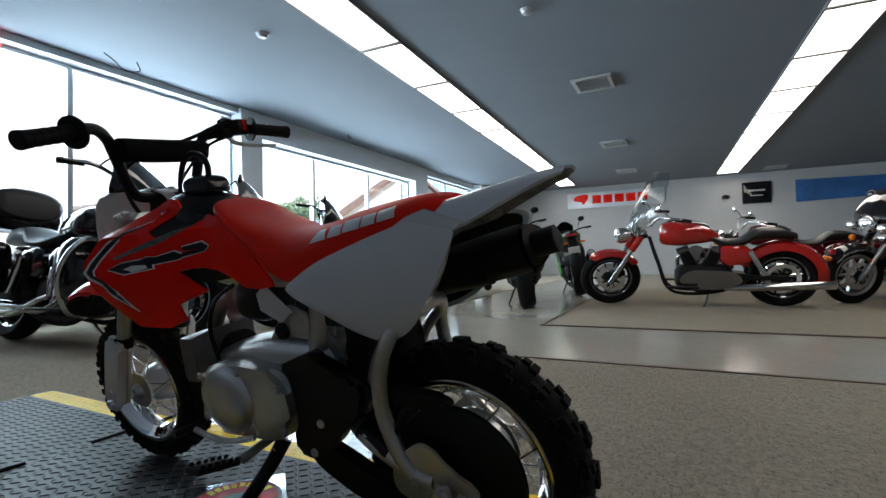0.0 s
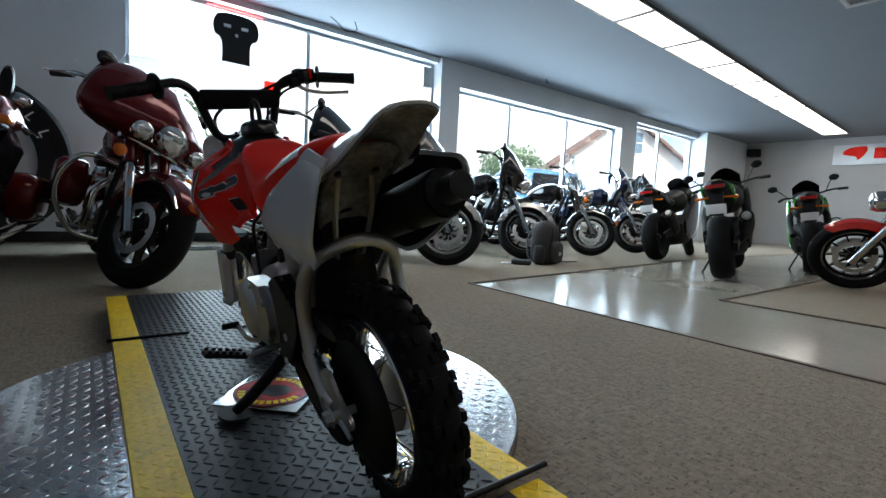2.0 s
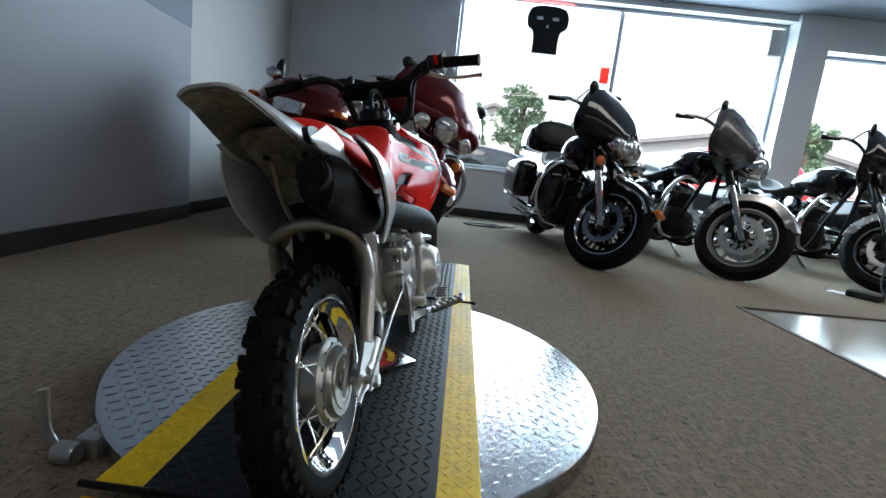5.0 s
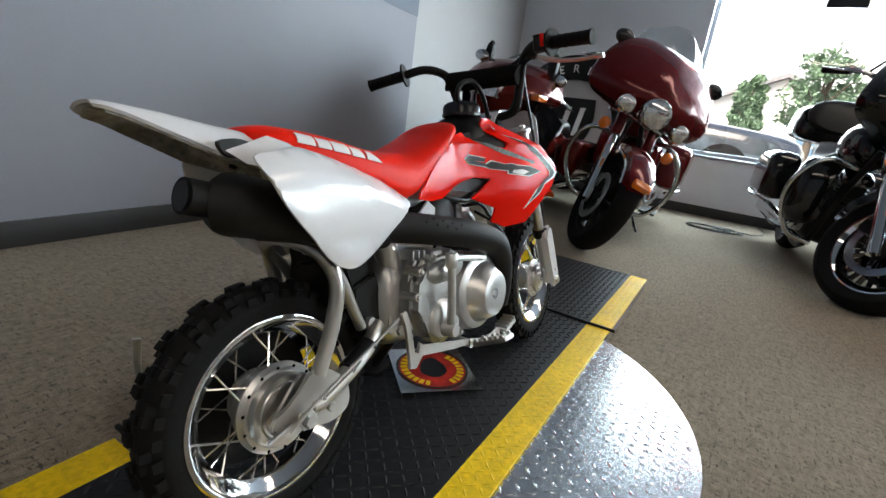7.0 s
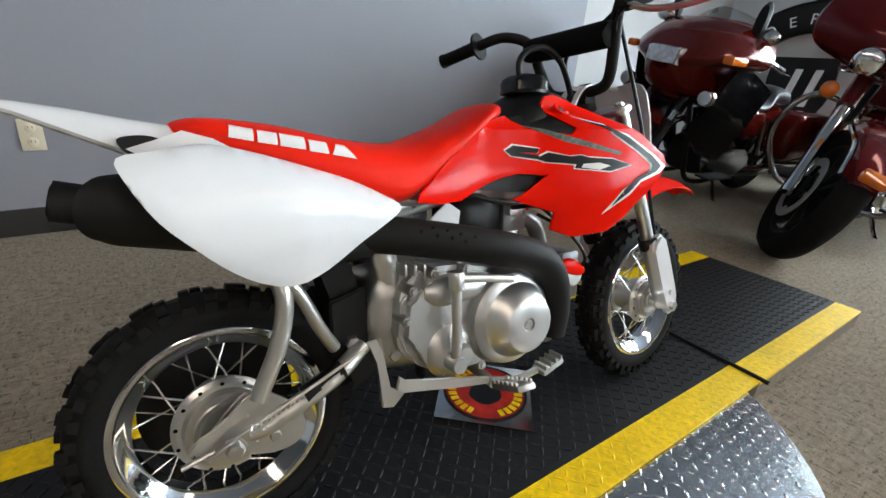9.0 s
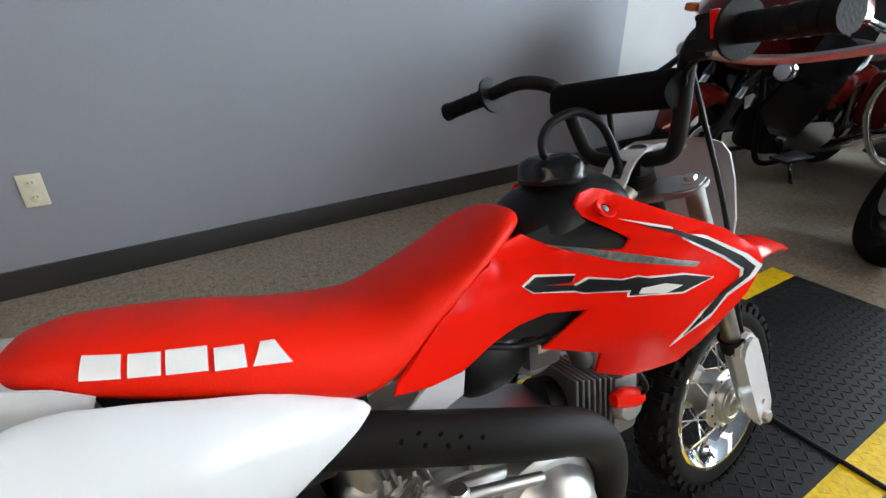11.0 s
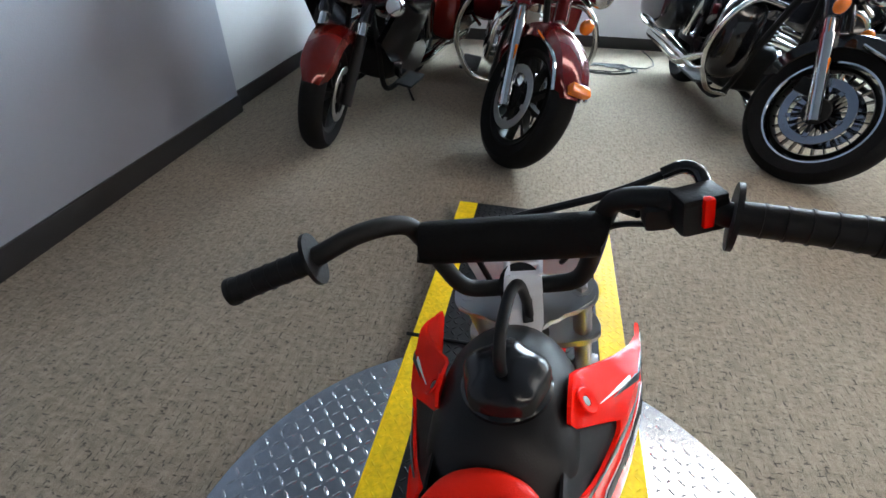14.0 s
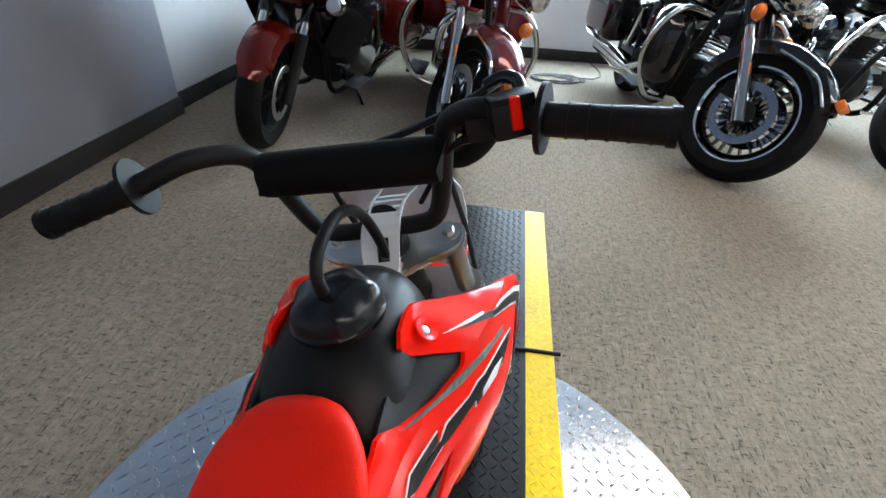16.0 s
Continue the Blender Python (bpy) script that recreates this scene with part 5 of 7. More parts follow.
    # brake pedal, rod and kick lever
    bp = part("brake_pedal", prism([(0.182, 0.292), (0.196, 0.294), (0.206, 0.270), (0.212, 0.215), (0.235, 0.202), (0.330, 0.182), (0.392, 0.170), (0.392, 0.182), (0.335, 0.196), (0.240, 0.218), (0.228, 0.230), (0.218, 0.185), (0.200, 0.190), (0.196, 0.260)], -0.128, -0.122, "y", 0.0015), SILVER, t, "silver bent brake pedal")
    part("toe_pad", box((0.490, -0.155, 0.188), (0.046, 0.030, 0.009), 0.003, Matrix.Translation((0.49, -0.155, 0.188)) @ Matrix.Rotation(radians(-18), 4, "Y") @ Matrix.Translation((-0.49, 0.155, -0.188))), STEEL, bp)
    part("pedal_arm", tube([(0.388, -0.126, 0.176), (0.430, -0.142, 0.172), (0.470, -0.150, 0.182)], [0.007, 0.006, 0.006], 10), STEEL, bp)
    for k in range(4):
        part("tooth", box((0.474 + 0.011 * k, -0.155, 0.190 + 0.0036 * k), (0.004, 0.028, 0.008), 0.001), STEEL, bp)
    part("brake_rod", tube([(0.188, -0.118, 0.282), (0.120, -0.108, 0.246), (0.020, -0.100, 0.200), (-0.020, -0.098, 0.176)], 0.0026, 8), STEEL, t)
    part("brake_arm", prism(smooth_poly([(-0.012, 0.170), (-0.022, 0.180), (0.026, 0.230), (0.036, 0.224)], 3), -0.062, -0.056, "y", 0.001), STEEL, t)
    part("brake_spring", tube([(0.03 + 0.07 * k / 60, -0.1005 - 0.004 * math.cos(k * 1.2) - 0.003 * k / 60, 0.204 + 0.028 * k / 60 + 0.004 * math.sin(k * 1.2)) for k in range(61)], 0.0012, 5, 1), STEEL, t)
    kl = part("kick_lever", tube([(0.326, -0.126, 0.222), (0.325, -0.130, 0.290), (0.324, -0.132, 0.355)], [0.009, 0.0075, 0.008], 14), ALU_POL, t, "polished kick-start lever")
    part("kick_boss", lathe([(0, 0.03), (0.012, 0.03), (0.014, 0.026), (0.015, 0.0), (0, 0)], 20, at(0.326, -0.108, 0.222) @ AX_Y), ALU_POL, kl)
    part("kick_joint", lathe([(0, 0.024), (0.010, 0.024), (0.012, 0.021), (0.012, 0.0), (0.010, -0.003), (0, -0.003)], 16, at(0.324, -0.132, 0.346)), ALU_POL, kl)
    part("kick_pedal", tube([(0.324, -0.134, 0.360), (0.360, -0.138, 0.356), (0.420, -0.144, 0.346)], [0.007, 0.0065, 0.0065], 12), ALU_POL, kl)

    # fork
    for sd in (-1, 1):
        top, low = Vector((0.734, sd * 0.072, 0.620)), Vector((0.914, sd * 0.072, 0.205))
        d = (low - top).normalized()
        leg = part("fork_leg", cyl(S @ (top + d * 0.006), S @ (top + d * 0.33), 0.0135, 18), ALU, t)
        part("fork_lower", cyl(S @ (top + d * 0.30), S @ (low + d * 0.03), 0.0165, 18), ALU, leg)
        part("dust_seal", cyl(S @ (top + d * 0.300), S @ (top + d * 0.325), 0.0205, 18), BLACK_P, leg)
        mg = S @ Matrix.Translation((top + low) / 2) @ Matrix.Rotation(-rake, 4, "Y")
        gp = [(-0.016, -0.082), (0.018, -0.074), (0.026, -0.10), (0.027, -0.17), (0.022, -0.255), (0.006, -0.272), (-0.016, -0.262), (-0.020, -0.20), (-0.020, -0.12)]
        bm = prism(smooth_poly(gp, 4), sd * 0.006, sd * 0.026, "y", 0.006)
        bm.transform(mg)
        gd = part("fork_guard", bm, WHITE_P, leg, "white plastic fork guard")
        part("bolt", lathe([(0, 0.003), (0.0045, 0.003), (0.0055, 0), (0, 0)], 12, mg @ at(0.002, sd * 0.0265, -0.215) @ Matrix.Rotation(radians(-90 * sd), 4, "X")), STEEL, gd)
        part("fork_bolt", lathe([(0, 0.007), (0.007, 0.007), (0.0085, 0.005), (0.0085, 0.0), (0, 0.0)], 6, S @ at(top.x + d.x * 0.006, top.y, top.z - 0.006) @ Matrix.Rotation(-rake, 4, "Y")), STEEL, leg)
    bm = prism(smooth_poly([(0.684, -0.016), (0.700, -0.040), (0.718, -0.086), (0.750, -0.090), (0.757, -0.064), (0.742, -0.030), (0.742, 0.030), (0.757, 0.064), (0.750, 0.090), (0.718, 0.086), (0.700, 0.040), (0.684, 0.016)], 4), -0.006, 0.006, "z", 0.003)
    bm.transform(S @ Matrix.Translation((0.732, 0, 0.605)) @ Matrix.Rotation(-rake, 4, "Y") @ Matrix.Translation((-0.732, 0, 0)))
    part("upper_clamp", bm, ALU, t, "silver fork clamp")
    bm = prism(smooth_poly([(0.775, -0.090), (0.815, -0.090), (0.825, -0.05), (0.825, 0.05), (0.815, 0.090), (0.775, 0.090), (0.765, 0.0)], 4), -0.010, 0.010, "z", 0.003)
    bm.transform(S @ Matrix.Translation((0.795, 0, 0.490)) @ Matrix.Rotation(-rake, 4, "Y") @ Matrix.Translation((-0.795, 0, 0)))
    part("lower_clamp", bm, SILVER, t)
    part("steering_neck", cyl((0.705, 0, 0.655), (0.775, 0, 0.500), 0.024, 20), BLACK_M, t)
    # white plate in front of the fork, with its slotted strap over the bar clamp
    rings = []
    for z, hw in ((0.470, 0.045), (0.490, 0.064), (0.540, 0.078), (0.600, 0.086), (0.640, 0.086), (0.656, 0.078), (0.664, 0.058)):
        ring = [S @ Vector((0.878 - (z - 0.49) * 0.37 + 0.012 - 0.026 * u * u, hw * u, z)) for u in (-1 + k / 5 for k in range(11))]
        rings.append(ring + [p + Vector((-0.004, 0, 0)) for p in reversed(ring)])
    npl = part("number_plate", loft(rings), WHITE_P, t, "white plastic front plate", smooth=False)
    for sd in (-1, 1):
        part("strap_rail", tube([S @ Vector(p) for p in ((0.792, sd * 0.024 - 0.004, 0.652), (0.745, sd * 0.021 - 0.004, 0.660), (0.706, sd * 0.019 - 0.005, 0.658))], 0.006, 8, flat=0.3), WHITE_P, npl)
    for k, (x, z) in enumerate(((0.760, 0.658), (0.743, 0.660), (0.726, 0.660))):
        part("strap_bar", box((x, -0.004, z), (0.006, 0.040, 0.0035), 0.001, S), WHITE_P, npl)
    rings = []
    for x, z, w in ((0.718, 0.6600, 0.022), (0.708, 0.6590, 0.022), (0.694, 0.6550, 0.0225), (0.682, 0.6480, 0.0225), (0.671, 0.6360, 0.022), (0.663, 0.6210, 0.021), (0.658, 0.6090, 0.017), (0.6555, 0.6030, 0.009)):
        ring = [S @ Vector((x, -0.005 + w * u, z)) for u in (-1, -0.5, 0, 0.5, 1)]
        rings.append(ring + [p + Vector((0.002, 0, -0.003)) for p in reversed(ring)])
    strap = part("strap", loft(rings), WHITE_P, npl, smooth=False)
    part("strap_slot", tube([S @ Vector(p) for p in ((0.679, -0.010, 0.6465), (0.670, -0.010, 0.6365), (0.6635, -0.010, 0.6245))], 0.0075, 12, flat=0.35), BLACK_D, strap)
    # front fender
    rings = []
    for x, z, w, d in ((0.80, 0.425, 0.040, 0.020), (0.86, 0.447, 0.050, 0.026), (0.93, 0.466, 0.054, 0.028), (1.00, 0.470, 0.052, 0.026), (1.06, 0.460, 0.046, 0.020), (1.12, 0.438, 0.036, 0.012), (1.155, 0.420, 0.022, 0.006)):
        top = [S @ Vector((x, w * u, z - d * abs(u) ** 2.4)) for u in (-1 + k / 6 for k in range(13))]
        rings.append(top + [p + Vector((0, 0, -0.0035)) for p in reversed(top)])
    part("front_fender", loft(rings), RED, t, "glossy red plastic front fender")

    # handlebar
    # the bar sits a little twisted in its clamp
    SB = S @ Matrix.Translation((0.696, 0, 0.708)) @ Matrix.Rotation(radians(-1.8), 4, "X") @ Matrix.Scale(0.97, 4, (0, 1, 0)) @ Matrix.Translation((-0.70, 0, -0.70))
    sp = lambda pts: [SB @ Vector(p) for p in pts]
    half = [(0.594, 0.286, 0.748), (0.618, 0.205, 0.760), (0.645, 0.150, 0.770), (0.676, 0.112, 0.757), (0.688, 0.098, 0.728), (0.695, 0.088, 0.692), (0.701, 0.077, 0.659), (0.705, 0.064, 0.643), (0.709, 0.042, 0.637), (0.711, 0.016, 0.636)]
    hb = part("handlebar", tube(sp(half + [(x, -y, z) for x, y, z in reversed(half)]), 0.0105, 14, 7), BLACK_M, t, "black steel handlebar")
    part("bar_pad", tube(sp([(0.674, 0.092, 0.733), (0.674, 0.089, 0.733), (0.676, 0.0, 0.727), (0.676, -0.087, 0.722), (0.676, -0.090, 0.722)]), [0.020, 0.0235, 0.024, 0.0235, 0.020], 24, 5), PADM, hb, "black crossbar pad")
    part("bar_clamp", box((0.712, 0, 0.636), (0.034, 0.050, 0.030), 0.008, S), BLACK_M, hb)
    for sd in (-1, 1):
        a, b = Vector((0.5935, sd * 0.290, 0.7475)), Vector((0.6205, sd * 0.196, 0.7610))
        d = b - a
        gr = part("grip", tube(sp([a, a + d * 0.04, a + d * 0.5, a + d * 0.96]), [0.0132, 0.0138, 0.0132, 0.0136], 20, 4), GRIP, hb, "ribbed black rubber grip")
        part("grip_end", cyl(SB @ (a - d * 0.02), SB @ (a + d * 0.05), 0.0152, 20), GRIP, gr)
        for k in range(5):
            part("grip_rib", cyl(SB @ (a + d * (0.14 + 0.16 * k)), SB @ (a + d * (0.16 + 0.16 * k)), 0.0143, 20), GRIP, gr)
        part("grip_flange", cyl(SB @ (b - d * 0.03), SB @ (b + d * 0.015), 0.028, 28), GRIP, gr)
    # throttle housing with red stop switch, brake lever and cables
    mh = SB @ Matrix.Translation((0.632, -0.172, 0.764)) @ Matrix.Rotation(radians(14), 4, "Z")
    th = part("throttle_housing", box((0, 0, 0), (0.031, 0.040, 0.031), 0.006, mh), BLACK_P, hb, "black throttle housing")
    part("housing_lid", box((-0.001, 0.001, 0.0160), (0.028, 0.037, 0.006), 0.002, mh), GRIP, th)
    part("stop_switch", box((-0.0145, 0.000, 0.006), (0.010, 0.009, 0.026), 0.002, mh), RED, th, "red engine stop switch")
    part("cable_elbow", tube([mh @ Vector(p) for p in ((0.010, -0.012, 0.010), (0.026, -0.014, 0.020), (0.035, -0.004, 0.024), (0.040, 0.012, 0.019))], 0.0062, 10), BLACK_G, th)
    part("brake_lever", tube(sp([(0.650, -0.150, 0.748), (0.664, -0.185, 0.735), (0.664, -0.235, 0.726), (0.654, -0.285, 0.722), (0.650, -0.300, 0.721)]), [0.006, 0.006, 0.005, 0.005, 0.0065], 10, flat=0.7), ALU_POL, hb, "silver brake lever")
    part("lever_perch", box((0.652, -0.143, 0.755), (0.036, 0.026, 0.022), 0.006, SB), BLACK_M, hb)
    part("throttle_cable", tube(sp([(0.672, -0.158, 0.782), (0.682, -0.115, 0.764), (0.696, -0.065, 0.748), (0.708, -0.010, 0.734), (0.722, 0.040, 0.714), (0.745, 0.060, 0.680), (0.745, 0.040, 0.60), (0.700, 0.010, 0.55)]), 0.0042, 8), BLACK_P, hb)
    part("brake_cable", tube(sp([(0.655, -0.128, 0.752), (0.700, -0.100, 0.740), (0.745, -0.085, 0.690), (0.795, -0.085, 0.560), (0.850, -0.075, 0.400), (0.905, -0.060, 0.270), (0.905, -0.055, 0.235)]), 0.0038, 8), BLACK_P, hb)
    part("switch_wire", tube(sp([(0.640, -0.148, 0.748), (0.668, -0.112, 0.735), (0.705, -0.085, 0.700), (0.725, -0.050, 0.655)]), 0.0032, 8), BLACK_P, hb)
    return t


build_minibike()


# ---- motorcycles round the showroom ----
def moto_wheel(name, root, c, r, width, rim, style, m=None, disc=True, rim_mat=None, disc_y=0.075, hub=0.035, spoke_mat=None):
    """A road wheel about the y axis: tyre, rim with cast spokes, hub and brake disc."""
    m = m or Matrix()
    mm = m @ at(*c) @ AX_Y
    h = width / 2
    prof = [(rim, -h * 0.62), (rim + 0.02, -h * 0.80), (rim + (r - rim) * 0.55, -h), (r - 0.022, -h * 0.82), (r - 0.006, -h * 0.45), (r, 0), (r - 0.006, h * 0.45), (r - 0.022, h * 0.82), (rim + (r - rim) * 0.55, h), (rim + 0.02, h * 0.80), (rim, h * 0.62)]
    bm = lathe(prof, 56, mm, close=True)
    w = part(name, bm, TYRE, root)
    rm = rim_mat or ALU_POL
    bm = lathe([(rim + 0.008, -h * 0.66), (rim + 0.010, -h * 0.58), (rim - 0.012, -h * 0.5), (rim - 0.022, -h * 0.25), (rim - 0.022, h * 0.25), (rim - 0.012, h * 0.5), (rim + 0.010, h * 0.58), (rim + 0.008, h * 0.66), (rim - 0.004, h * 0.66), (rim - 0.03, h * 0.3), (rim - 0.032, -h * 0.3), (rim - 0.004, -h * 0.66)], 48, mm, close=True)
    part("rim", bm, rm, w)
    part("rim_well", lathe([(rim - 0.034, -h * 0.3), (rim - 0.031, -h * 0.55), (rim - 0.030, h * 0.55), (rim - 0.034, h * 0.3)], 40, mm, close=True), BLACK_M, w)
    part("hub", lathe([(0, -0.06), (0.02, -0.06), (0.03, -0.045), (hub, -0.04), (hub, 0.04), (0.03, 0.045), (0.02, 0.06), (0, 0.06)], 24, mm), rm, w)
    if style == "wire":
        bm = bmesh.new()
        for k in range(36):
            a = 2 * math.pi * k / 36
            s = 1 if k % 2 else -1
            b = a + (0.32 if k % 4 < 2 else -0.32)
            add_tube(bm, [mm @ Vector((hub * math.cos(b), hub * math.sin(b), 0.035 * s)), mm @ Vector(((rim - 0.02) * math.cos(a), (rim - 0.02) * math.sin(a), 0.008 * s))], 0.0026, 5)
        part("spokes", bm, CHROME, w)
    else:
        thin = {"ten": 0.55, "many": 0.22}.get(style, 0.8)
        count = {"nine": 9, "five": 5, "ten": 10, "six": 6, "many": 24}[style]
        for k in range(count):
            a = 360 * k / count
            mk = mm @ Matrix.Rotation(radians(a), 4, "Z")
            o = part("spoke", loft([[mk @ Vector((x, sy * wy, sz * wz)) for sy, sz in ((-1, -1), (1, -1), (1, 1), (-1, 1))] for x, wy, wz in ((hub * 0.8, 0.016 * thin, 0.03), ((hub + rim) / 2, 0.010 * thin, 0.02), (rim - 0.015, 0.016 * thin, 0.016))]), spoke_mat or rm, w)
    if disc:
        for sy in ((1, -1) if disc == 2 else (1,)):
            md = m @ at(c[0], c[1] + sy * disc_y, c[2]) @ AX_Y
            bm = lathe([(0.112, -0.0025), (0.148, -0.0025), (0.150, 0), (0.148, 0.0025), (0.112, 0.0025)], 40, md, close=True)
            for k in range(5):
                a = 2 * math.pi * k / 5
                add_box(bm, (0.108, 0, 0), (0.022, 0.020, 0.005), 0.0, md @ Matrix.Rotation(a, 4, "Z"))
            dk = part("brake_disc", bm, DARK_CHROME if style == "many" else ALU_POL, w)
            bm = lathe([(0.0, -0.004), (0.055, -0.004), (0.060, 0), (0.055, 0.004), (0, 0.004)], 24, md)
            for k in range(5):
                add_box(bm, (0.078, 0, 0), (0.05, 0.012, 0.004), 0.0, md @ Matrix.Rotation(2 * math.pi * k / 5, 4, "Z"))
            part("carrier", bm, BLACK_M, dk)
    return w


def mirror(root, base, tip, size, material, m):
    o = part("mirror", tube([m @ Vector(base), m @ (Vector(base) * 0.4 + Vector(tip) * 0.6 + Vector((0.0, 0, 0.02))), m @ Vector(tip)], 0.006, 8), material, root)
    mm = m @ at(*tip) @ Matrix.Scale(0.35, 4, (1, 0, 0))
    bm = bmesh.new()
    bmesh.ops.create_uvsphere(bm, u_segments=16, v_segments=10, radius=size)
    bm.transform(mm @ Matrix.Scale(0.72, 4, (0, 0, 1)))
    part("mirror_shell", bm, material, o)
    return o


def cruiser(m, label, group="", paint=BLACK_G, fairing="batwing", fender=None, bags=True, pack=False, wheel="nine", steer=24.0, lean=6.0, r=0.325,
            guard=True, screen=False, spots=True, rim_mat=None, bars="low", reflector=True, trim_fender=True, screen_mat=None, wide=0.13, seat_hi=0.70, chrome_engine=True, backrest=False, lowers=False, fair_paint=None, spoke_mat=None, fender_arc=(26, 172), scale=1.0, tall=1.0):
    """A heavy V-twin road motorcycle. Its origin is below the front axle; x points ahead, y to its left."""
    t = thing("motorcycle", m @ Matrix.Rotation(radians(-lean), 4, "X") @ Matrix.Scale(scale, 4), label, "motorcycle", group)
    fender = fender or paint
    wb = 1.62
    rake = radians(27)
    head = Vector((-0.40, 0, 0.86))
    axis = Vector((math.sin(rake), 0, -math.cos(rake)))
    S = Matrix.Translation(head) @ Matrix.Rotation(radians(-steer), 4, axis) @ Matrix.Translation(-head)
    en = CHROME if chrome_engine else BLACK_M
    # the darkened chrome imitates covers that reflect a dim room
    bright = CHROME if chrome_engine else DARK_CHROME
    # front end
    moto_wheel("front_wheel", t, (0, 0, r), r, wide, r - 0.10, wheel, S, disc=2, rim_mat=rim_mat, spoke_mat=spoke_mat)
    part("front_fender", (lambda bm: (bm.transform(S), bm)[1])(arc_band((0, r), r + 0.022, fender_arc[0], fender_arc[1], wide + 0.05, 0.006, drop=0.07)), fender, t)
    if trim_fender:
        for sy in (1, -1):
            part("fender_trim", tube([S @ Vector((math.cos(radians(a)) * (r + 0.0), sy * (wide / 2 + 0.026), r + math.sin(radians(a)) * (r + 0.0) - 0.03)) for a in (34, 60, 95)], 0.009, 8), CHROME, t)
        part("fender_lamp", box((0, 0, 0), (0.045, 0.10, 0.04), 0.012, S @ at((r + 0.040) * math.cos(radians(32)), 0, r + (r + 0.040) * math.sin(radians(32))) @ Matrix.Rotation(radians(40), 4, "Y")), AMBER, t)
    for sy in (1, -1):
        lo, hi = Vector((0.0, sy * 0.112, r)), Vector((-0.36, sy * 0.112, 0.90))
        d = (hi - lo).normalized()
        leg = part("fork_leg", cyl(S @ (lo - d * 0.05), S @ (lo + d * 0.33), 0.031), CHROME if fairing not in ("bare", "tourer") else BLACK_M, t)
        part("fork_tube", cyl(S @ (lo + d * 0.30), S @ hi, 0.024), CHROME, leg)
        part("fork_cover", cyl(S @ (lo + d * 0.40), S @ (lo + d * 0.60), 0.036), BLACK_G if fairing in ("bare", "tourer") else paint, leg)
        if reflector:
            part("reflector", box((0, 0, 0), (0.012, 0.012, 0.07), 0.004, S @ Matrix.Translation(lo + d * 0.2 + Vector((0.028, sy * 0.012, 0))) @ Matrix.Rotation(-rake, 4, "Y")), AMBER, leg)
        part("caliper", box((-0.10, sy * 0.085, r + 0.07), (0.09, 0.035, 0.07), 0.012, S), BLACK_M if not chrome_engine else ALU_POL, leg)
    part("triple_clamp", box((-0.33, 0, 0.83), (0.10, 0.28, 0.05), 0.015, S), BLACK_M, t)
    # lamp group, set higher where it sits in a batwing
    SF = Matrix.Translation((0, 0, 0.045)) @ S if fairing == "batwing" else S
    if fairing != "tourer":
        hl = part("headlight", lathe([(0, 0.085), (0.05, 0.082), (0.082, 0.066), (0.092, 0.045), (0.094, 0.0), (0.075, -0.06), (0.03, -0.09), (0, -0.09)], 32, SF @ at(-0.155, 0, 0.83) @ AX_X), CHROME, t)
        part("lens", lathe([(0, 0.098), (0.04, 0.096), (0.078, 0.082), (0.082, 0.07), (0, 0.07)], 32, SF @ at(-0.155, 0, 0.83) @ AX_X), LENS, hl)
    if spots:
        part("lamp_bar", tube([SF @ Vector(p) for p in ((-0.20, 0.23, 0.74), (-0.24, 0.12, 0.76), (-0.24, -0.12, 0.76), (-0.20, -0.23, 0.74))], 0.012, 8), CHROME, t)
        for sy in (1, -1):
            sp = part("spot_lamp", lathe([(0, 0.05), (0.045, 0.046), (0.055, 0.03), (0.056, 0), (0.035, -0.045), (0, -0.05)], 24, SF @ at(-0.125, sy * 0.185, 0.80) @ AX_X), CHROME, t)
            part("lens", lathe([(0, 0.058), (0.03, 0.056), (0.047, 0.048), (0.048, 0.04), (0, 0.04)], 24, SF @ at(-0.125, sy * 0.185, 0.80) @ AX_X), LENS, sp)
            bl = bmesh.new()
            bmesh.ops.create_uvsphere(bl, u_segments=16, v_segments=10, radius=0.036)
            bl.transform(S @ at(-0.16, sy * 0.225, 0.70) @ Matrix.Scale(0.8, 4, (1, 0, 0)))
            part("indicator", bl, AMBER, t)
    # fairing
    if fairing == "batwing":
        outer = [(-0.36, 0.79), (-0.415, 0.87), (-0.395, 1.00), (-0.31, 1.13), (-0.17, 1.195), (0, 1.205)]
        outline = [(y, z) for y, z in outer] + [(-y, z) for y, z in reversed(outer[:-1])] + [(0.24, 0.765), (0.13, 0.755), (0, 0.75), (-0.13, 0.755), (-0.24, 0.765)]
        rings = []
        c = Vector((0, 0.90))
        for x, k in ((-0.40, 0.975), (-0.345, 1.0), (-0.325, 0.985), (-0.265, 0.82), (-0.21, 0.55), (-0.17, 0.25)):
            lean_back = lambda z: -0.32 * max(0, z - 0.92)
            rings.append([SF @ Vector((x + lean_back(c.y + (z - c.y) * k) + (0.055 if k < 0.95 else 0.0) * max(0, 1 - abs(y * k) / 0.17), (y - 0) * k, c.y + (z - c.y) * k)) for y, z in smooth_poly(outline, 3)])
        fa = part("fairing", loft(rings), fair_paint or paint, t)
        for sy in (1, -1):
            part("pinstripe", tube([SF @ Vector(p) for p in ((-0.255, sy * 0.27, 0.86), (-0.30, sy * 0.285, 0.98), (-0.35, sy * 0.22, 1.08), (-0.30, sy * 0.10, 0.99))], 0.0035, 6), ALU_POL, fa)
        sm = screen_mat or SMOKE
        rings = []
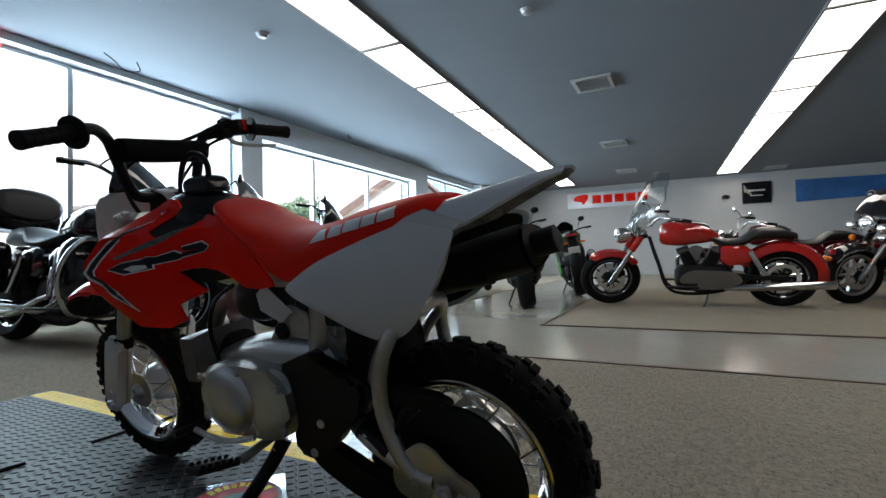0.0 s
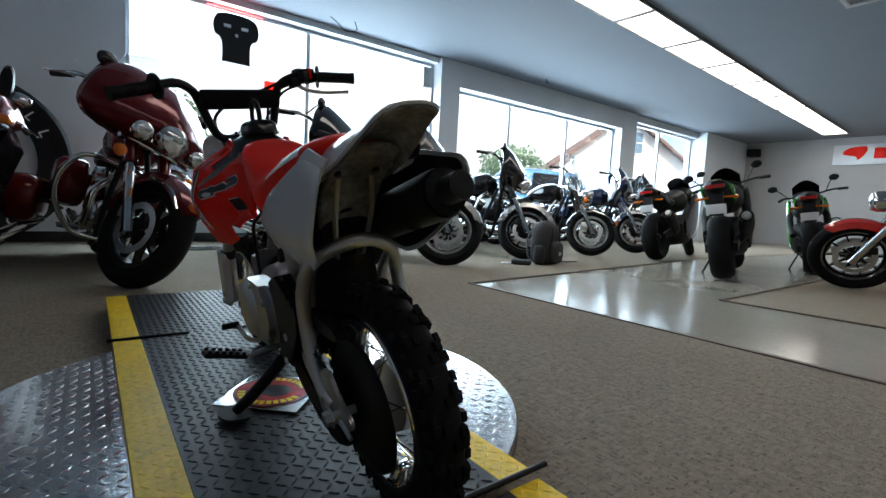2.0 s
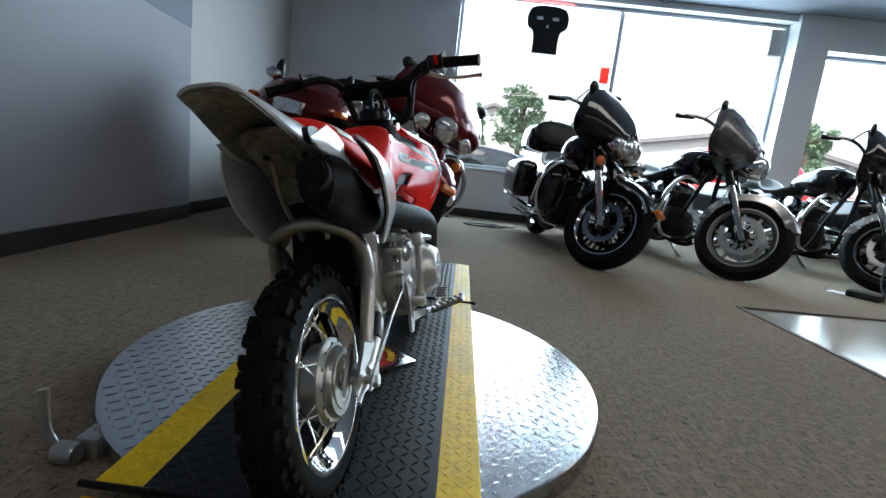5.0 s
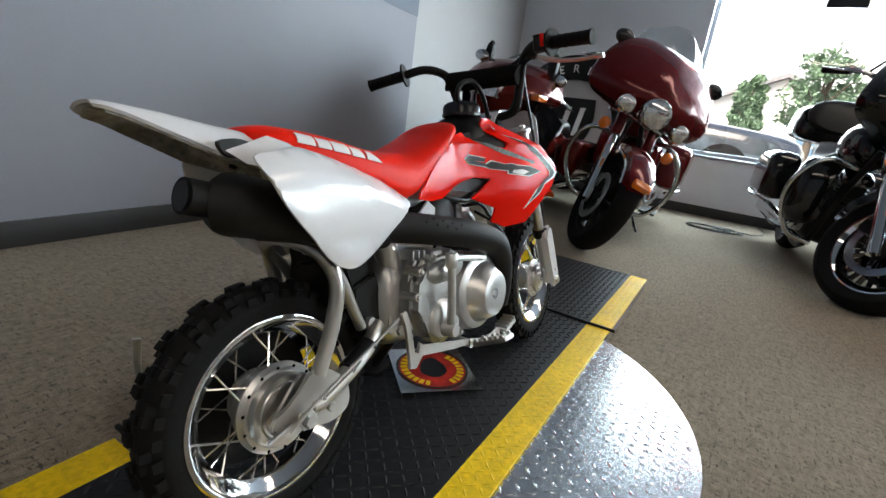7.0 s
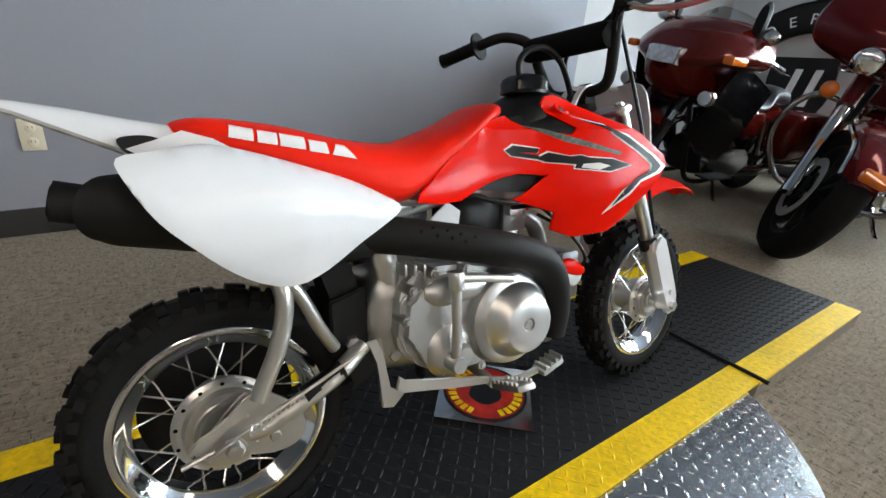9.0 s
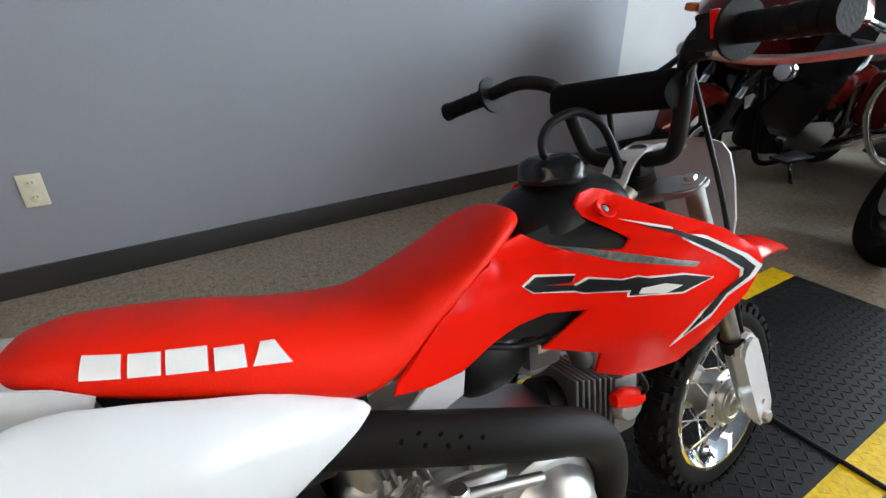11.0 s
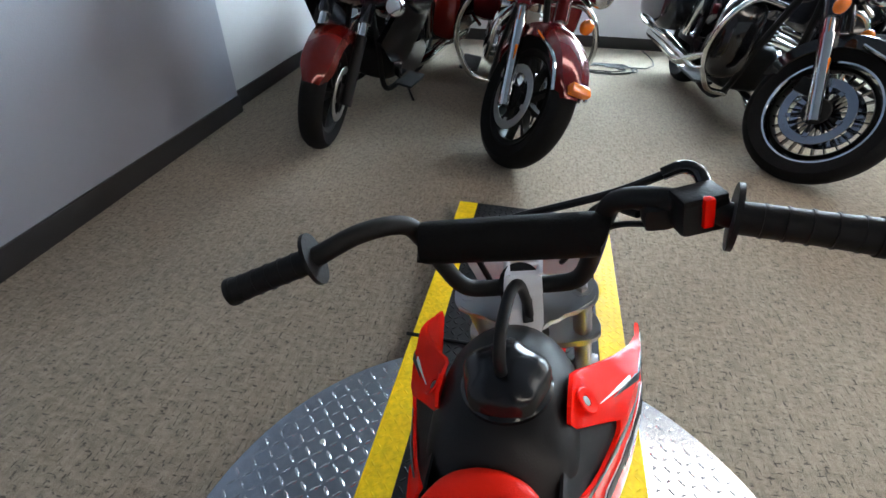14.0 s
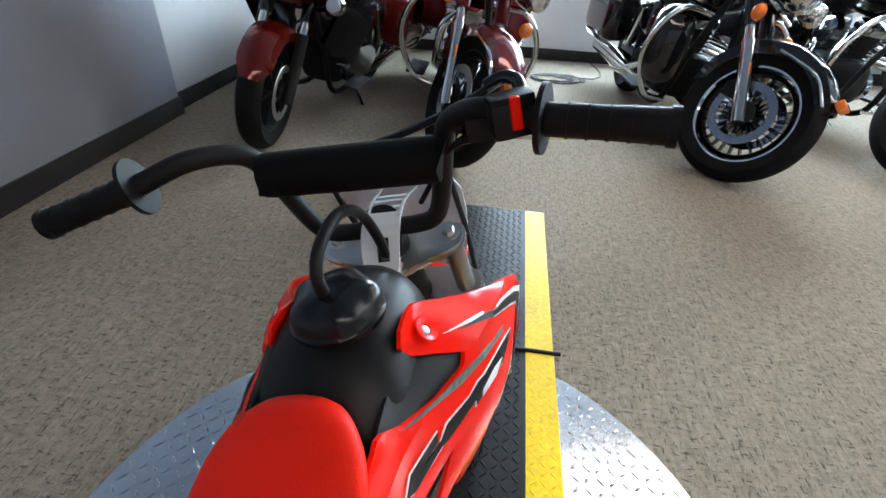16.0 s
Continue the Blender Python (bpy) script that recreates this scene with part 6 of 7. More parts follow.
        for z, hw, dx in (((1.14, 0.25, -0.36), (1.18, 0.24, -0.385), (1.22, 0.20, -0.41), (1.245, 0.13, -0.425)) if screen_mat is None else ((1.14, 0.25, -0.36), (1.22, 0.24, -0.40), (1.30, 0.20, -0.45), (1.345, 0.13, -0.475))):
            ring = []
            for k in range(9):
                u = -1 + k / 4
                ring.append(SF @ Vector((dx - 0.10 * u * u, hw * u, z - 0.035 * u * u)))
            rings.append(ring + [p + Vector((-0.005, 0, 0)) for p in reversed(ring)])
        part("windscreen", loft(rings), sm, fa)
        part("inner_fairing", box((-0.40, 0, 0.96), (0.05, 0.54, 0.30), 0.02, S), BLACK_P, t)
    elif fairing == "tourer":
        outline = [(-0.37, 0.98), (-0.38, 1.05), (-0.30, 1.16), (-0.18, 1.21), (0, 1.22), (0.18, 1.21), (0.30, 1.16), (0.38, 1.05), (0.37, 0.98), (0.25, 0.90), (0.19, 0.74), (0, 0.68), (-0.19, 0.74), (-0.25, 0.90)]
        rings = []
        c = Vector((0, 0.95))
        for x, k in ((-0.62, 0.96), (-0.45, 1.0), (-0.30, 0.95), (-0.18, 0.78), (-0.10, 0.52), (-0.075, 0.25)):
            rings.append([Vector((x - 0.35 * max(0, z - 1.0) - 0.25 * max(0, 0.8 - z), y * k, c.y + (z - c.y) * k)) for y, z in smooth_poly(outline, 3)])
        fa = part("fairing", loft(rings), paint, t)
        part("lens", loft([[(x + 0.0, y * k, 0.97 + (z - 0.97) * k) for y, z in smooth_poly([(-0.095, 0.925), (-0.11, 0.93), (-0.115, 1.0), (-0.10, 1.02), (0, 1.025), (0.10, 1.02), (0.115, 1.0), (0.11, 0.93), (0.095, 0.925), (0, 0.92)], 2)] for x, k in ((-0.20, 1.0), (-0.085, 1.0), (-0.055, 0.9))]), LENS, fa, "wide clear headlamp lens")
        for sy in (1, -1):
            part("indicator", box((-0.26, sy * 0.345, 1.0), (0.16, 0.07, 0.05), 0.02), AMBER, fa)
            rg = part("fairing_side", loft([[(x, sy * y, z0 + (z1 - z0) * k / 1.0) for k, y, x in ((0, 0.20, xa), (0.5, 0.30, xa + 0.02), (1, 0.36, xa), (1, 0.32, xa - 0.03), (0.5, 0.26, xa - 0.03), (0, 0.16, xa - 0.03))] for xa, z0, z1 in ((-0.30, 0.55, 0.95), (-0.50, 0.40, 0.95), (-0.80, 0.34, 0.85))]), BLACK_G, fa)
            part("side_lamp", lathe([(0, 0.05), (0.04, 0.046), (0.05, 0.03), (0.05, 0), (0.03, -0.04), (0, -0.045)], 20, at(-0.22, sy * 0.30, 0.78) @ AX_X), CHROME, fa)
            part("fairing_mirror", egg(fine([(-0.50, 0.02, 1.12, 1.30, 0.5), (-0.47, 0.035, 1.10, 1.33, 0.5), (-0.44, 0.03, 1.12, 1.31, 0.5)]), 14, 2.5), BLACK_P, fa).location = (0, sy * 0.29, 0)
        rings = []
        for z, hw, dx in ((1.14, 0.28, -0.36), (1.20, 0.26, -0.42), (1.26, 0.20, -0.48), (1.285, 0.11, -0.50)):
            ring = [Vector((dx - 0.14 * u * u, hw * u, z - 0.03 * u * u)) for u in (-1 + k / 4 for k in range(9))]
            rings.append(ring + [p + Vector((-0.005, 0, 0)) for p in reversed(ring)])
        part("windscreen", loft(rings), CLEAR, fa)
    if screen:
        rings = []
        for z, hw, dx in ((0.86, 0.10, -0.17), (0.93, 0.20, -0.19), (1.05, 0.27, -0.24), (1.20, 0.27, -0.31), (1.32, 0.22, -0.365), (1.40, 0.12, -0.395)):
            ring = [S @ Vector((dx - 0.14 * u * u - 0.4 * (tall - 1) * (z - 0.86), hw * tall * u, 0.86 + (z - 0.86) * tall)) for u in (-1 + k / 4 for k in range(9))]
            rings.append(ring + [p + Vector((-0.006, 0, 0)) for p in reversed(ring)])
        ws = part("windscreen", loft(rings), CLEAR, t, "tall clear windscreen")
        for sy in (1, -1):
            part("bracket", tube([S @ Vector((-0.30, sy * 0.11, 0.72)), S @ Vector((-0.27, sy * 0.12, 0.95)), S @ Vector((-0.31, sy * 0.13, 1.12))], 0.008, 8), CHROME, ws)
    # bars
    hz = 1.08 if bars == "high" else 1.02
    hb = part("handlebar", tube([S @ Vector(p) for p in ((-0.70, 0.40, hz), (-0.56, 0.36, hz + 0.03), (-0.46, 0.22, hz + 0.02), (-0.42, 0.07, 0.94), (-0.42, -0.07, 0.94), (-0.46, -0.22, hz + 0.02), (-0.56, -0.36, hz + 0.03), (-0.70, -0.40, hz))], 0.014, 10), CHROME, t)
    for sy in (1, -1):
        part("grip", cyl(S @ Vector((-0.73, sy * 0.408, hz - 0.006)), S @ Vector((-0.60, sy * 0.373, hz + 0.02)), 0.019), GRIP, hb)
        part("lever", tube([S @ Vector((-0.55, sy * 0.36, hz + 0.02)), S @ Vector((-0.60, sy * 0.44, hz - 0.01)), S @ Vector((-0.68, sy * 0.47, hz - 0.02))], 0.006, 6), CHROME, hb)
        mirror(hb, (-0.54, sy * 0.34, hz + 0.03), (-0.44, sy * 0.335, hz + 0.155), 0.062, CHROME if fairing != "batwing" else BLACK_G, S)
    # frame and tank
    part("tank", egg(fine([(-0.52, 0.05, 0.74, 0.90, 0.5), (-0.56, 0.13, 0.70, 0.95, 0.5), (-0.70, 0.17, 0.68, 0.97, 0.55), (-0.88, 0.15, 0.70, 0.93, 0.55), (-1.02, 0.10, 0.72, 0.86, 0.5), (-1.08, 0.03, 0.74, 0.80, 0.5)])), paint, t)
    part("console", egg(fine([(-0.60, 0.03, 0.94, 0.972, 0.5), (-0.70, 0.05, 0.95, 0.988, 0.5), (-0.90, 0.035, 0.91, 0.95, 0.5), (-1.0, 0.015, 0.87, 0.90, 0.5)])), bright, t)
    for sy in (1, -1):
        part("frame_tube", tube([(-0.42, sy * 0.04, 0.80), (-0.50, sy * 0.10, 0.50), (-0.62, sy * 0.13, 0.19), (-1.0, sy * 0.13, 0.17), (-1.30, sy * 0.12, 0.30), (-1.36, sy * 0.10, 0.60)], 0.018, 8), BLACK_M, t)
    part("seat", egg(fine([(-1.00, 0.09, seat_hi + 0.03, seat_hi + 0.10, 0.6), (-1.12, 0.16, seat_hi - 0.04, seat_hi + 0.05, 0.6), (-1.28, 0.17, seat_hi - 0.03, seat_hi + 0.06, 0.6), (-1.40, 0.14, seat_hi + 0.02, seat_hi + 0.15, 0.6), (-1.58, 0.13, seat_hi + 0.03, seat_hi + 0.15, 0.6), (-1.74, 0.08, seat_hi + 0.02, seat_hi + 0.09, 0.6)])), LEATHER, t)
    # engine
    part("crankcase", egg(fine([(-0.66, 0.06, 0.25, 0.40, 0.5), (-0.72, 0.14, 0.20, 0.46, 0.5), (-0.95, 0.15, 0.19, 0.47, 0.5), (-1.14, 0.13, 0.21, 0.45, 0.5), (-1.20, 0.05, 0.26, 0.38, 0.5)]), power=4), en if chrome_engine else BLACK_M, t)
    for ang, x in ((22, -0.83), (-22, -0.97)):
        mc = at(x, 0, 0.42) @ Matrix.Rotation(radians(ang), 4, "Y")
        cy = part("cylinder", box((0, 0, 0.11), (0.11, 0.13, 0.20), 0.01, mc), BLACK_M if not chrome_engine else ALU, t)
        for k in range(8):
            part("fin", box((0, 0, 0.02 + 0.024 * k), (0.135 - 0.004 * k, 0.17, 0.013), 0.004, mc, 1), BLACK_M if not chrome_engine else ALU, cy)
        part("rocker_cover", box((0, 0, 0.235), (0.125, 0.16, 0.06), 0.02, mc), bright, cy)
    for sy in (1, -1):
        part("side_cover", lathe([(0, 0.185), (0.06, 0.185), (0.085, 0.17), (0.095, 0.14), (0.0, 0.13)], 28, at(-0.84, 0, 0.32) @ Matrix.Rotation(radians(90 * -sy), 4, "X")), bright, t)
    part("primary_cover", (prism(smooth_poly([(-0.70, 0.32), (-0.78, 0.22), (-1.0, 0.21), (-1.20, 0.24), (-1.26, 0.32), (-1.18, 0.40), (-1.0, 0.42), (-0.80, 0.42)], 4), 0.14, 0.20, "y", 0.012)), bright, t)
    part("air_cleaner", lathe([(0, 0.06), (0.06, 0.058), (0.085, 0.045), (0.09, 0.0), (0, 0)], 28, at(-0.88, -0.12, 0.58) @ AX_Y), bright, t)
    for k, (za, zb) in enumerate(((0.24, 0.24), (0.32, 0.20))):
        part("exhaust_pipe", tube([(-0.76 - 0.2 * k, -0.10, 0.58), (-0.70 - 0.2 * k, -0.17, 0.50), (-0.74 - 0.15 * k, -0.18, 0.34), (-0.95, -0.185, za), (-1.25, -0.20, zb + 0.02), (-1.60, -0.21, zb + 0.04), (-2.0, -0.215, zb + 0.05)], [0.022, 0.022, 0.022, 0.024, 0.036, 0.042, 0.044], 12), CHROME, t)
    part("left_silencer", tube([(-1.1, 0.16, 0.22), (-1.4, 0.20, 0.24), (-2.0, 0.215, 0.27)], [0.03, 0.042, 0.044], 12), CHROME, t)
    for sy in (1, -1):
        part("footboard", box((-0.72, sy * 0.27, 0.25), (0.30, 0.11, 0.018), 0.008), BLACK_M, t)
    if guard:
        for sy in (1, -1):
            part("engine_guard", tube([(-0.47, sy * 0.07, 0.68), (-0.43, sy * 0.25, 0.70), (-0.44, sy * 0.35, 0.58), (-0.48, sy * 0.36, 0.42), (-0.54, sy * 0.26, 0.24), (-0.60, sy * 0.11, 0.20)], 0.016, 10), CHROME, t)
    # rear
    moto_wheel("rear_wheel", t, (-wb, 0, r - 0.01), r - 0.01, 0.15, r - 0.11, wheel, None, disc=1, rim_mat=rim_mat, spoke_mat=spoke_mat)
    part("rear_fender", arc_band((-wb, r), r + 0.06, 20, 190, 0.20, 0.006, drop=0.10), paint, t)
    part("swingarm", loft([[(x, y, z) for y, z in ((-0.12, z0), (0.12, z0), (0.12, z1), (-0.12, z1))] for x, z0, z1 in ((-1.20, 0.30, 0.38), (-1.30, 0.30, 0.37))]), BLACK_M, t)
    for sy in (1, -1):
        part("swingarm", box((-1.42, sy * 0.11, 0.325), (0.46, 0.035, 0.055), 0.01), BLACK_M, t)
        part("shock", cyl((-1.45, sy * 0.15, 0.36), (-1.33, sy * 0.15, 0.62), 0.03), CHROME, t)
        part("side_panel", egg([(-1.08, 0.02, 0.52, 0.66, 0.5), (-1.15, 0.04, 0.46, 0.70, 0.5), (-1.30, 0.04, 0.48, 0.68, 0.5), (-1.36, 0.02, 0.52, 0.62, 0.5)]), paint, t).location = (0, sy * 0.13, 0)
    if bags:
        for sy in (1, -1):
            bg = part("saddlebag", egg(fine([(-1.38, 0.08, 0.44, 0.66, 0.6), (-1.44, 0.105, 0.36, 0.72, 0.6), (-1.75, 0.115, 0.34, 0.72, 0.6), (-1.98, 0.11, 0.36, 0.70, 0.6), (-2.05, 0.07, 0.42, 0.64, 0.6)]), power=4), paint, t)
            bg.location = (0, sy * 0.275, 0)
            part("rail", tube([(-1.42, sy * 0.02, 0.33), (-1.70, sy * 0.115, 0.36), (-2.02, sy * 0.06, 0.38), (-2.04, -sy * 0.05, 0.38)], 0.012, 8), CHROME, bg)
    if pack:
        pk = part("tour_box", egg(fine([(-1.68, 0.20, 0.86, 1.08, 0.4), (-1.72, 0.27, 0.84, 1.12, 0.4), (-1.95, 0.28, 0.84, 1.13, 0.4), (-2.10, 0.26, 0.85, 1.10, 0.4), (-2.14, 0.20, 0.88, 1.06, 0.4)]), power=4), paint, t)
        part("backrest", egg(fine([(-1.62, 0.20, 0.94, 1.14, 0.5), (-1.65, 0.24, 0.92, 1.17, 0.5), (-1.70, 0.22, 0.92, 1.16, 0.5)])), LEATHER, pk)
    if backrest:
        part("sissy_bar", tube([(-1.72, 0.11, 0.62), (-1.80, 0.11, 0.95), (-1.83, 0.06, 1.10), (-1.83, -0.06, 1.10), (-1.80, -0.11, 0.95), (-1.72, -0.11, 0.62)], 0.010, 8), CHROME, t)
        part("backrest", egg(fine([(-1.76, 0.08, 0.92, 1.06, 0.5), (-1.79, 0.12, 0.88, 1.10, 0.5), (-1.83, 0.10, 0.89, 1.09, 0.5)])), LEATHER, t)
    part("tail_light", box((-2.02, 0, 0.58), (0.05, 0.11, 0.06), 0.015), LENS_RED, t)
    if lowers:
        for sy in (1, -1):
            part("leg_shield", egg(fine([(-0.40, 0.05, 0.40, 0.60, 0.5), (-0.44, 0.10, 0.32, 0.70, 0.5), (-0.54, 0.10, 0.30, 0.70, 0.5), (-0.60, 0.05, 0.36, 0.62, 0.5)]), 16, 3), paint, t).location = (0, sy * 0.25, 0)
    part("side_stand", tube([(-0.98, 0.12, 0.20), (-0.93, 0.22, 0.06), (-0.90, 0.27, 0.012)], 0.012, 8), CHROME, t)
    return t


def sport(m, label, group="", paint=BLACK_P, accent=GREEN, steer=20.0, lean=9.0, fairing=True):
    """A sports motorcycle. Its origin is below the rear axle; x points ahead."""
    t = thing("motorcycle", m @ Matrix.Rotation(radians(-lean), 4, "X"), label, "motorcycle", group)
    head = Vector((1.10, 0, 0.88))
    axis = Vector((math.sin(radians(24)), 0, -math.cos(radians(24))))
    S = Matrix.Translation(head) @ Matrix.Rotation(radians(-steer), 4, axis) @ Matrix.Translation(-head)
    moto_wheel("rear_wheel", t, (0, 0, 0.315), 0.315, 0.19, 0.215, "five", None, disc=1, rim_mat=BLACK_M)
    moto_wheel("front_wheel", t, (1.40, 0, 0.30), 0.30, 0.12, 0.215, "five", S, disc=2, rim_mat=BLACK_M)
    part("front_fender", (lambda bm: (bm.transform(S), bm)[1])(arc_band((1.40, 0.30), 0.318, 20, 150, 0.14, 0.005, drop=0.05)), paint, t)
    for sy in (1, -1):
        part("fork_leg", cyl(S @ Vector((1.40, sy * 0.095, 0.27)), S @ Vector((1.12, sy * 0.095, 0.92)), 0.026), ALU_POL, t)
        part("swingarm", loft([[(x, sy * 0.12 + y, z) for y, z in ((-0.02, z0), (0.02, z0), (0.02, z1), (-0.02, z1))] for x, z0, z1 in ((-0.04, 0.27, 0.35), (0.25, 0.32, 0.42), (0.55, 0.34, 0.46))]), BLACK_M, t)
    part("tank", egg(fine([(0.52, 0.08, 0.74, 0.84, 0.5), (0.62, 0.14, 0.70, 0.92, 0.5), (0.85, 0.18, 0.66, 1.0, 0.5), (1.02, 0.14, 0.68, 0.96, 0.5), (1.08, 0.05, 0.72, 0.88, 0.5)])), paint, t)
    part("seat", egg(fine([(0.10, 0.09, 0.82, 0.90, 0.6), (0.22, 0.13, 0.76, 0.86, 0.6), (0.45, 0.14, 0.74, 0.83, 0.6), (0.58, 0.08, 0.74, 0.82, 0.6)])), LEATHER, t)
    tail = part("tail", egg(fine([(-0.26, 0.03, 0.88, 0.95, 0.5), (-0.18, 0.10, 0.84, 0.97, 0.5), (0.05, 0.13, 0.80, 0.93, 0.5), (0.30, 0.14, 0.72, 0.84, 0.5), (0.42, 0.10, 0.66, 0.78, 0.5)])), paint, t)
    part("tail_light", box((-0.25, 0, 0.90), (0.03, 0.16, 0.04), 0.012), LENS_RED, tail)
    for sy in (1, -1):
        part("tail_panel", egg([(-0.12, 0.012, 0.86, 0.92, 0.5), (0.05, 0.02, 0.82, 0.90, 0.5), (0.25, 0.012, 0.76, 0.82, 0.5)]), accent, tail).location = (0, sy * 0.125, 0)
        part("indicator", tube([(-0.16, sy * 0.06, 0.80), (-0.18, sy * 0.18, 0.79)], [0.008, 0.016], 8), AMBER, tail)
    part("plate_holder", prism([(-0.20, 0.84), (-0.28, 0.62), (-0.27, 0.62), (-0.14, 0.84)], -0.06, 0.06, "y"), BLACK_P, t)
    part("plate", box((-0.27, 0, 0.68), (0.006, 0.17, 0.10), 0.004, Matrix.Rotation(0, 4, "Y")), WHITE_P, t)
    part("silencer", tube([(0.55, -0.10, 0.36), (0.25, -0.19, 0.42), (0.0, -0.22, 0.53), (-0.16, -0.23, 0.60)], [0.03, 0.05, 0.068, 0.06], 16), BLACK_M, t)
    part("silencer_cap", tube([(-0.12, -0.228, 0.585), (-0.19, -0.232, 0.615)], [0.055, 0.03], 16), ALU_POL, t)
    part("engine", egg(fine([(0.45, 0.10, 0.28, 0.55, 0.5), (0.60, 0.19, 0.20, 0.62, 0.5), (0.90, 0.19, 0.20, 0.62, 0.5), (1.05, 0.12, 0.32, 0.58, 0.5)]), power=4), BLACK_M, t)
    for sy in (1, -1):
        part("frame_beam", tube([(1.10, sy * 0.06, 0.84), (0.85, sy * 0.19, 0.72), (0.50, sy * 0.17, 0.46)], [0.03, 0.04, 0.035], 10), BLACK_M, t)
        part("side_fairing", egg(fine([(0.62, 0.02, 0.34, 0.56, 0.5), (0.80, 0.035, 0.26, 0.72, 0.5), (1.05, 0.04, 0.34, 0.90, 0.6), (1.25, 0.03, 0.56, 0.96, 0.6), (1.36, 0.012, 0.78, 0.92, 0.6)])), accent if fairing else paint, t).location = (0, sy * 0.20, 0)
    part("nose", egg(fine([(1.05, 0.16, 0.80, 0.98, 0.5), (1.20, 0.19, 0.74, 1.06, 0.5), (1.36, 0.14, 0.76, 1.0, 0.5), (1.46, 0.05, 0.80, 0.90, 0.5)])), paint, t)
    rings = []
    for x, hw, z in ((1.36, 0.10, 0.99), (1.26, 0.15, 1.08), (1.15, 0.15, 1.16), (1.08, 0.10, 1.20)):
        ring = [Vector((x - 0.06 * u * u, hw * u, z - 0.05 * u * u)) for u in (-1 + k / 3 for k in range(7))]
        rings.append(ring + [p + Vector((0, 0, -0.004)) for p in reversed(ring)])
    part("windscreen", loft(rings), SMOKE, t)
    hb = part("handlebar", tube([S @ Vector(p) for p in ((0.86, 0.37, 0.98), (0.98, 0.28, 1.00), (1.05, 0.08, 0.98), (1.05, -0.08, 0.98), (0.98, -0.28, 1.00), (0.86, -0.37, 0.98))], 0.012, 8), BLACK_M, t)
    for sy in (1, -1):
        part("grip", cyl(S @ Vector((0.84, sy * 0.385, 0.975)), S @ Vector((0.93, sy * 0.32, 0.99)), 0.018), GRIP, hb)
        mirror(hb, (1.02, sy * 0.22, 1.0), (1.06, sy * 0.36, 1.16), 0.06, BLACK_P, S)
    part("chain_guard", box((0.22, 0.13, 0.42), (0.34, 0.03, 0.03), 0.008), BLACK_P, t)
    part("side_stand", tube([(0.50, 0.12, 0.24), (0.52, 0.20, 0.10), (0.50, 0.25, 0.012)], 0.011, 8), BLACK_M, t)
    return t


def on_floor(x, y, heading, z=0.0):
    return at(x, y, z) @ Matrix.Rotation(radians(heading), 4, "Z")


ROW = "motorcycles along the windows"
cruiser(on_floor(-2.36, -0.13, -4), "dark red full-dress touring motorcycle with a broad fairing", ROW, COPPER, "tourer", bags=True, wheel="five", spots=False, steer=10, lean=8, guard=False, trim_fender=False, reflector=False, chrome_engine=False, rim_mat=BLACK_M, scale=0.95)
cruiser(on_floor(-2.39, 0.85, 3), "maroon touring motorcycle with a batwing fairing and chrome spot lamps", ROW, MAROON, "batwing", wheel="nine", steer=30, lean=9, screen_mat=CLEAR, rim_mat=BLACK_M, scale=1.05)
cruiser(on_floor(-2.56, 2.27, 5), "black touring motorcycle with batwing fairing, saddlebags and tour box", ROW, BLACK_G, "batwing", pack=True, wheel="many", steer=40, rim_mat=CHROME, spoke_mat=BLACK_G, lowers=True, chrome_engine=False, scale=1.04)
cruiser(on_floor(-2.75, 3.39, 10), "black touring motorcycle with a silver fairing and front fender", ROW, BLACK_G, "batwing", fender=PAINT_SILVER, fair_paint=GUNMETAL, wheel="ten", steer=38, spots=False, trim_fender=False, chrome_engine=False, scale=1.04)
cruiser(on_floor(-2.97, 4.73, 8), "black motorcycle with a batwing fairing and chrome front wheel", ROW, BLACK_G, "batwing", wheel="ten", steer=38, spots=False, fender=PAINT_SILVER, trim_fender=False, rim_mat=CHROME, spoke_mat=BLACK_M, chrome_engine=False, scale=1.03)
cruiser(on_floor(-3.06, 6.12, 8), "black cruiser with a clear windscreen and chrome spot lamps", ROW, BLACK_G, "none", screen=True, wheel="wire", steer=36, scale=1.0)
cruiser(on_floor(-3.22, 7.50, 8), "dark blue motorcycle with a small black fairing", ROW, PAINT_BLUE, "batwing", spoke_mat=BLACK_M, wheel="nine", steer=38, spots=False, guard=False, chrome_engine=False, scale=1.03)
cruiser(on_floor(-3.55, 8.75, 8), "black motorcycle with a batwing fairing near the far windows", ROW, BLACK_G, "batwing", spoke_mat=BLACK_M, wheel="nine", steer=38, spots=False, guard=False, chrome_engine=False, scale=1.03)
SPORT = "sport motorcycles by the aisle"
sport(on_floor(-2.42, 6.80, 100), "black sport motorcycle seen with its wide rear tyre", SPORT, BLACK_P, BLACK_G, steer=20)
sport(on_floor(-1.12, 5.66, 108), "black and green sport motorcycle with a short black silencer", SPORT, BLACK_P, GREEN, fairing=False)
sport(on_floor(-0.90, 7.55, 106), "black and green faired sport motorcycle", SPORT, BLACK_P, GREEN)
cruiser(on_floor(-0.33, 6.45, 184) @ Matrix.Scale(1.07, 4, (1, 0, 0)), "bright red cruiser with tall clear windscreen and chrome engine", "cruisers on the carpet island", PAINT_RED, "none", screen=True, tall=1.25, chrome_engine=False, rim_mat=DARK_CHROME, spoke_mat=BLACK_M, fender_arc=(50, 150), wheel="ten", steer=14, lean=7, spots=False, guard=False, bags=False, trim_fender=False)
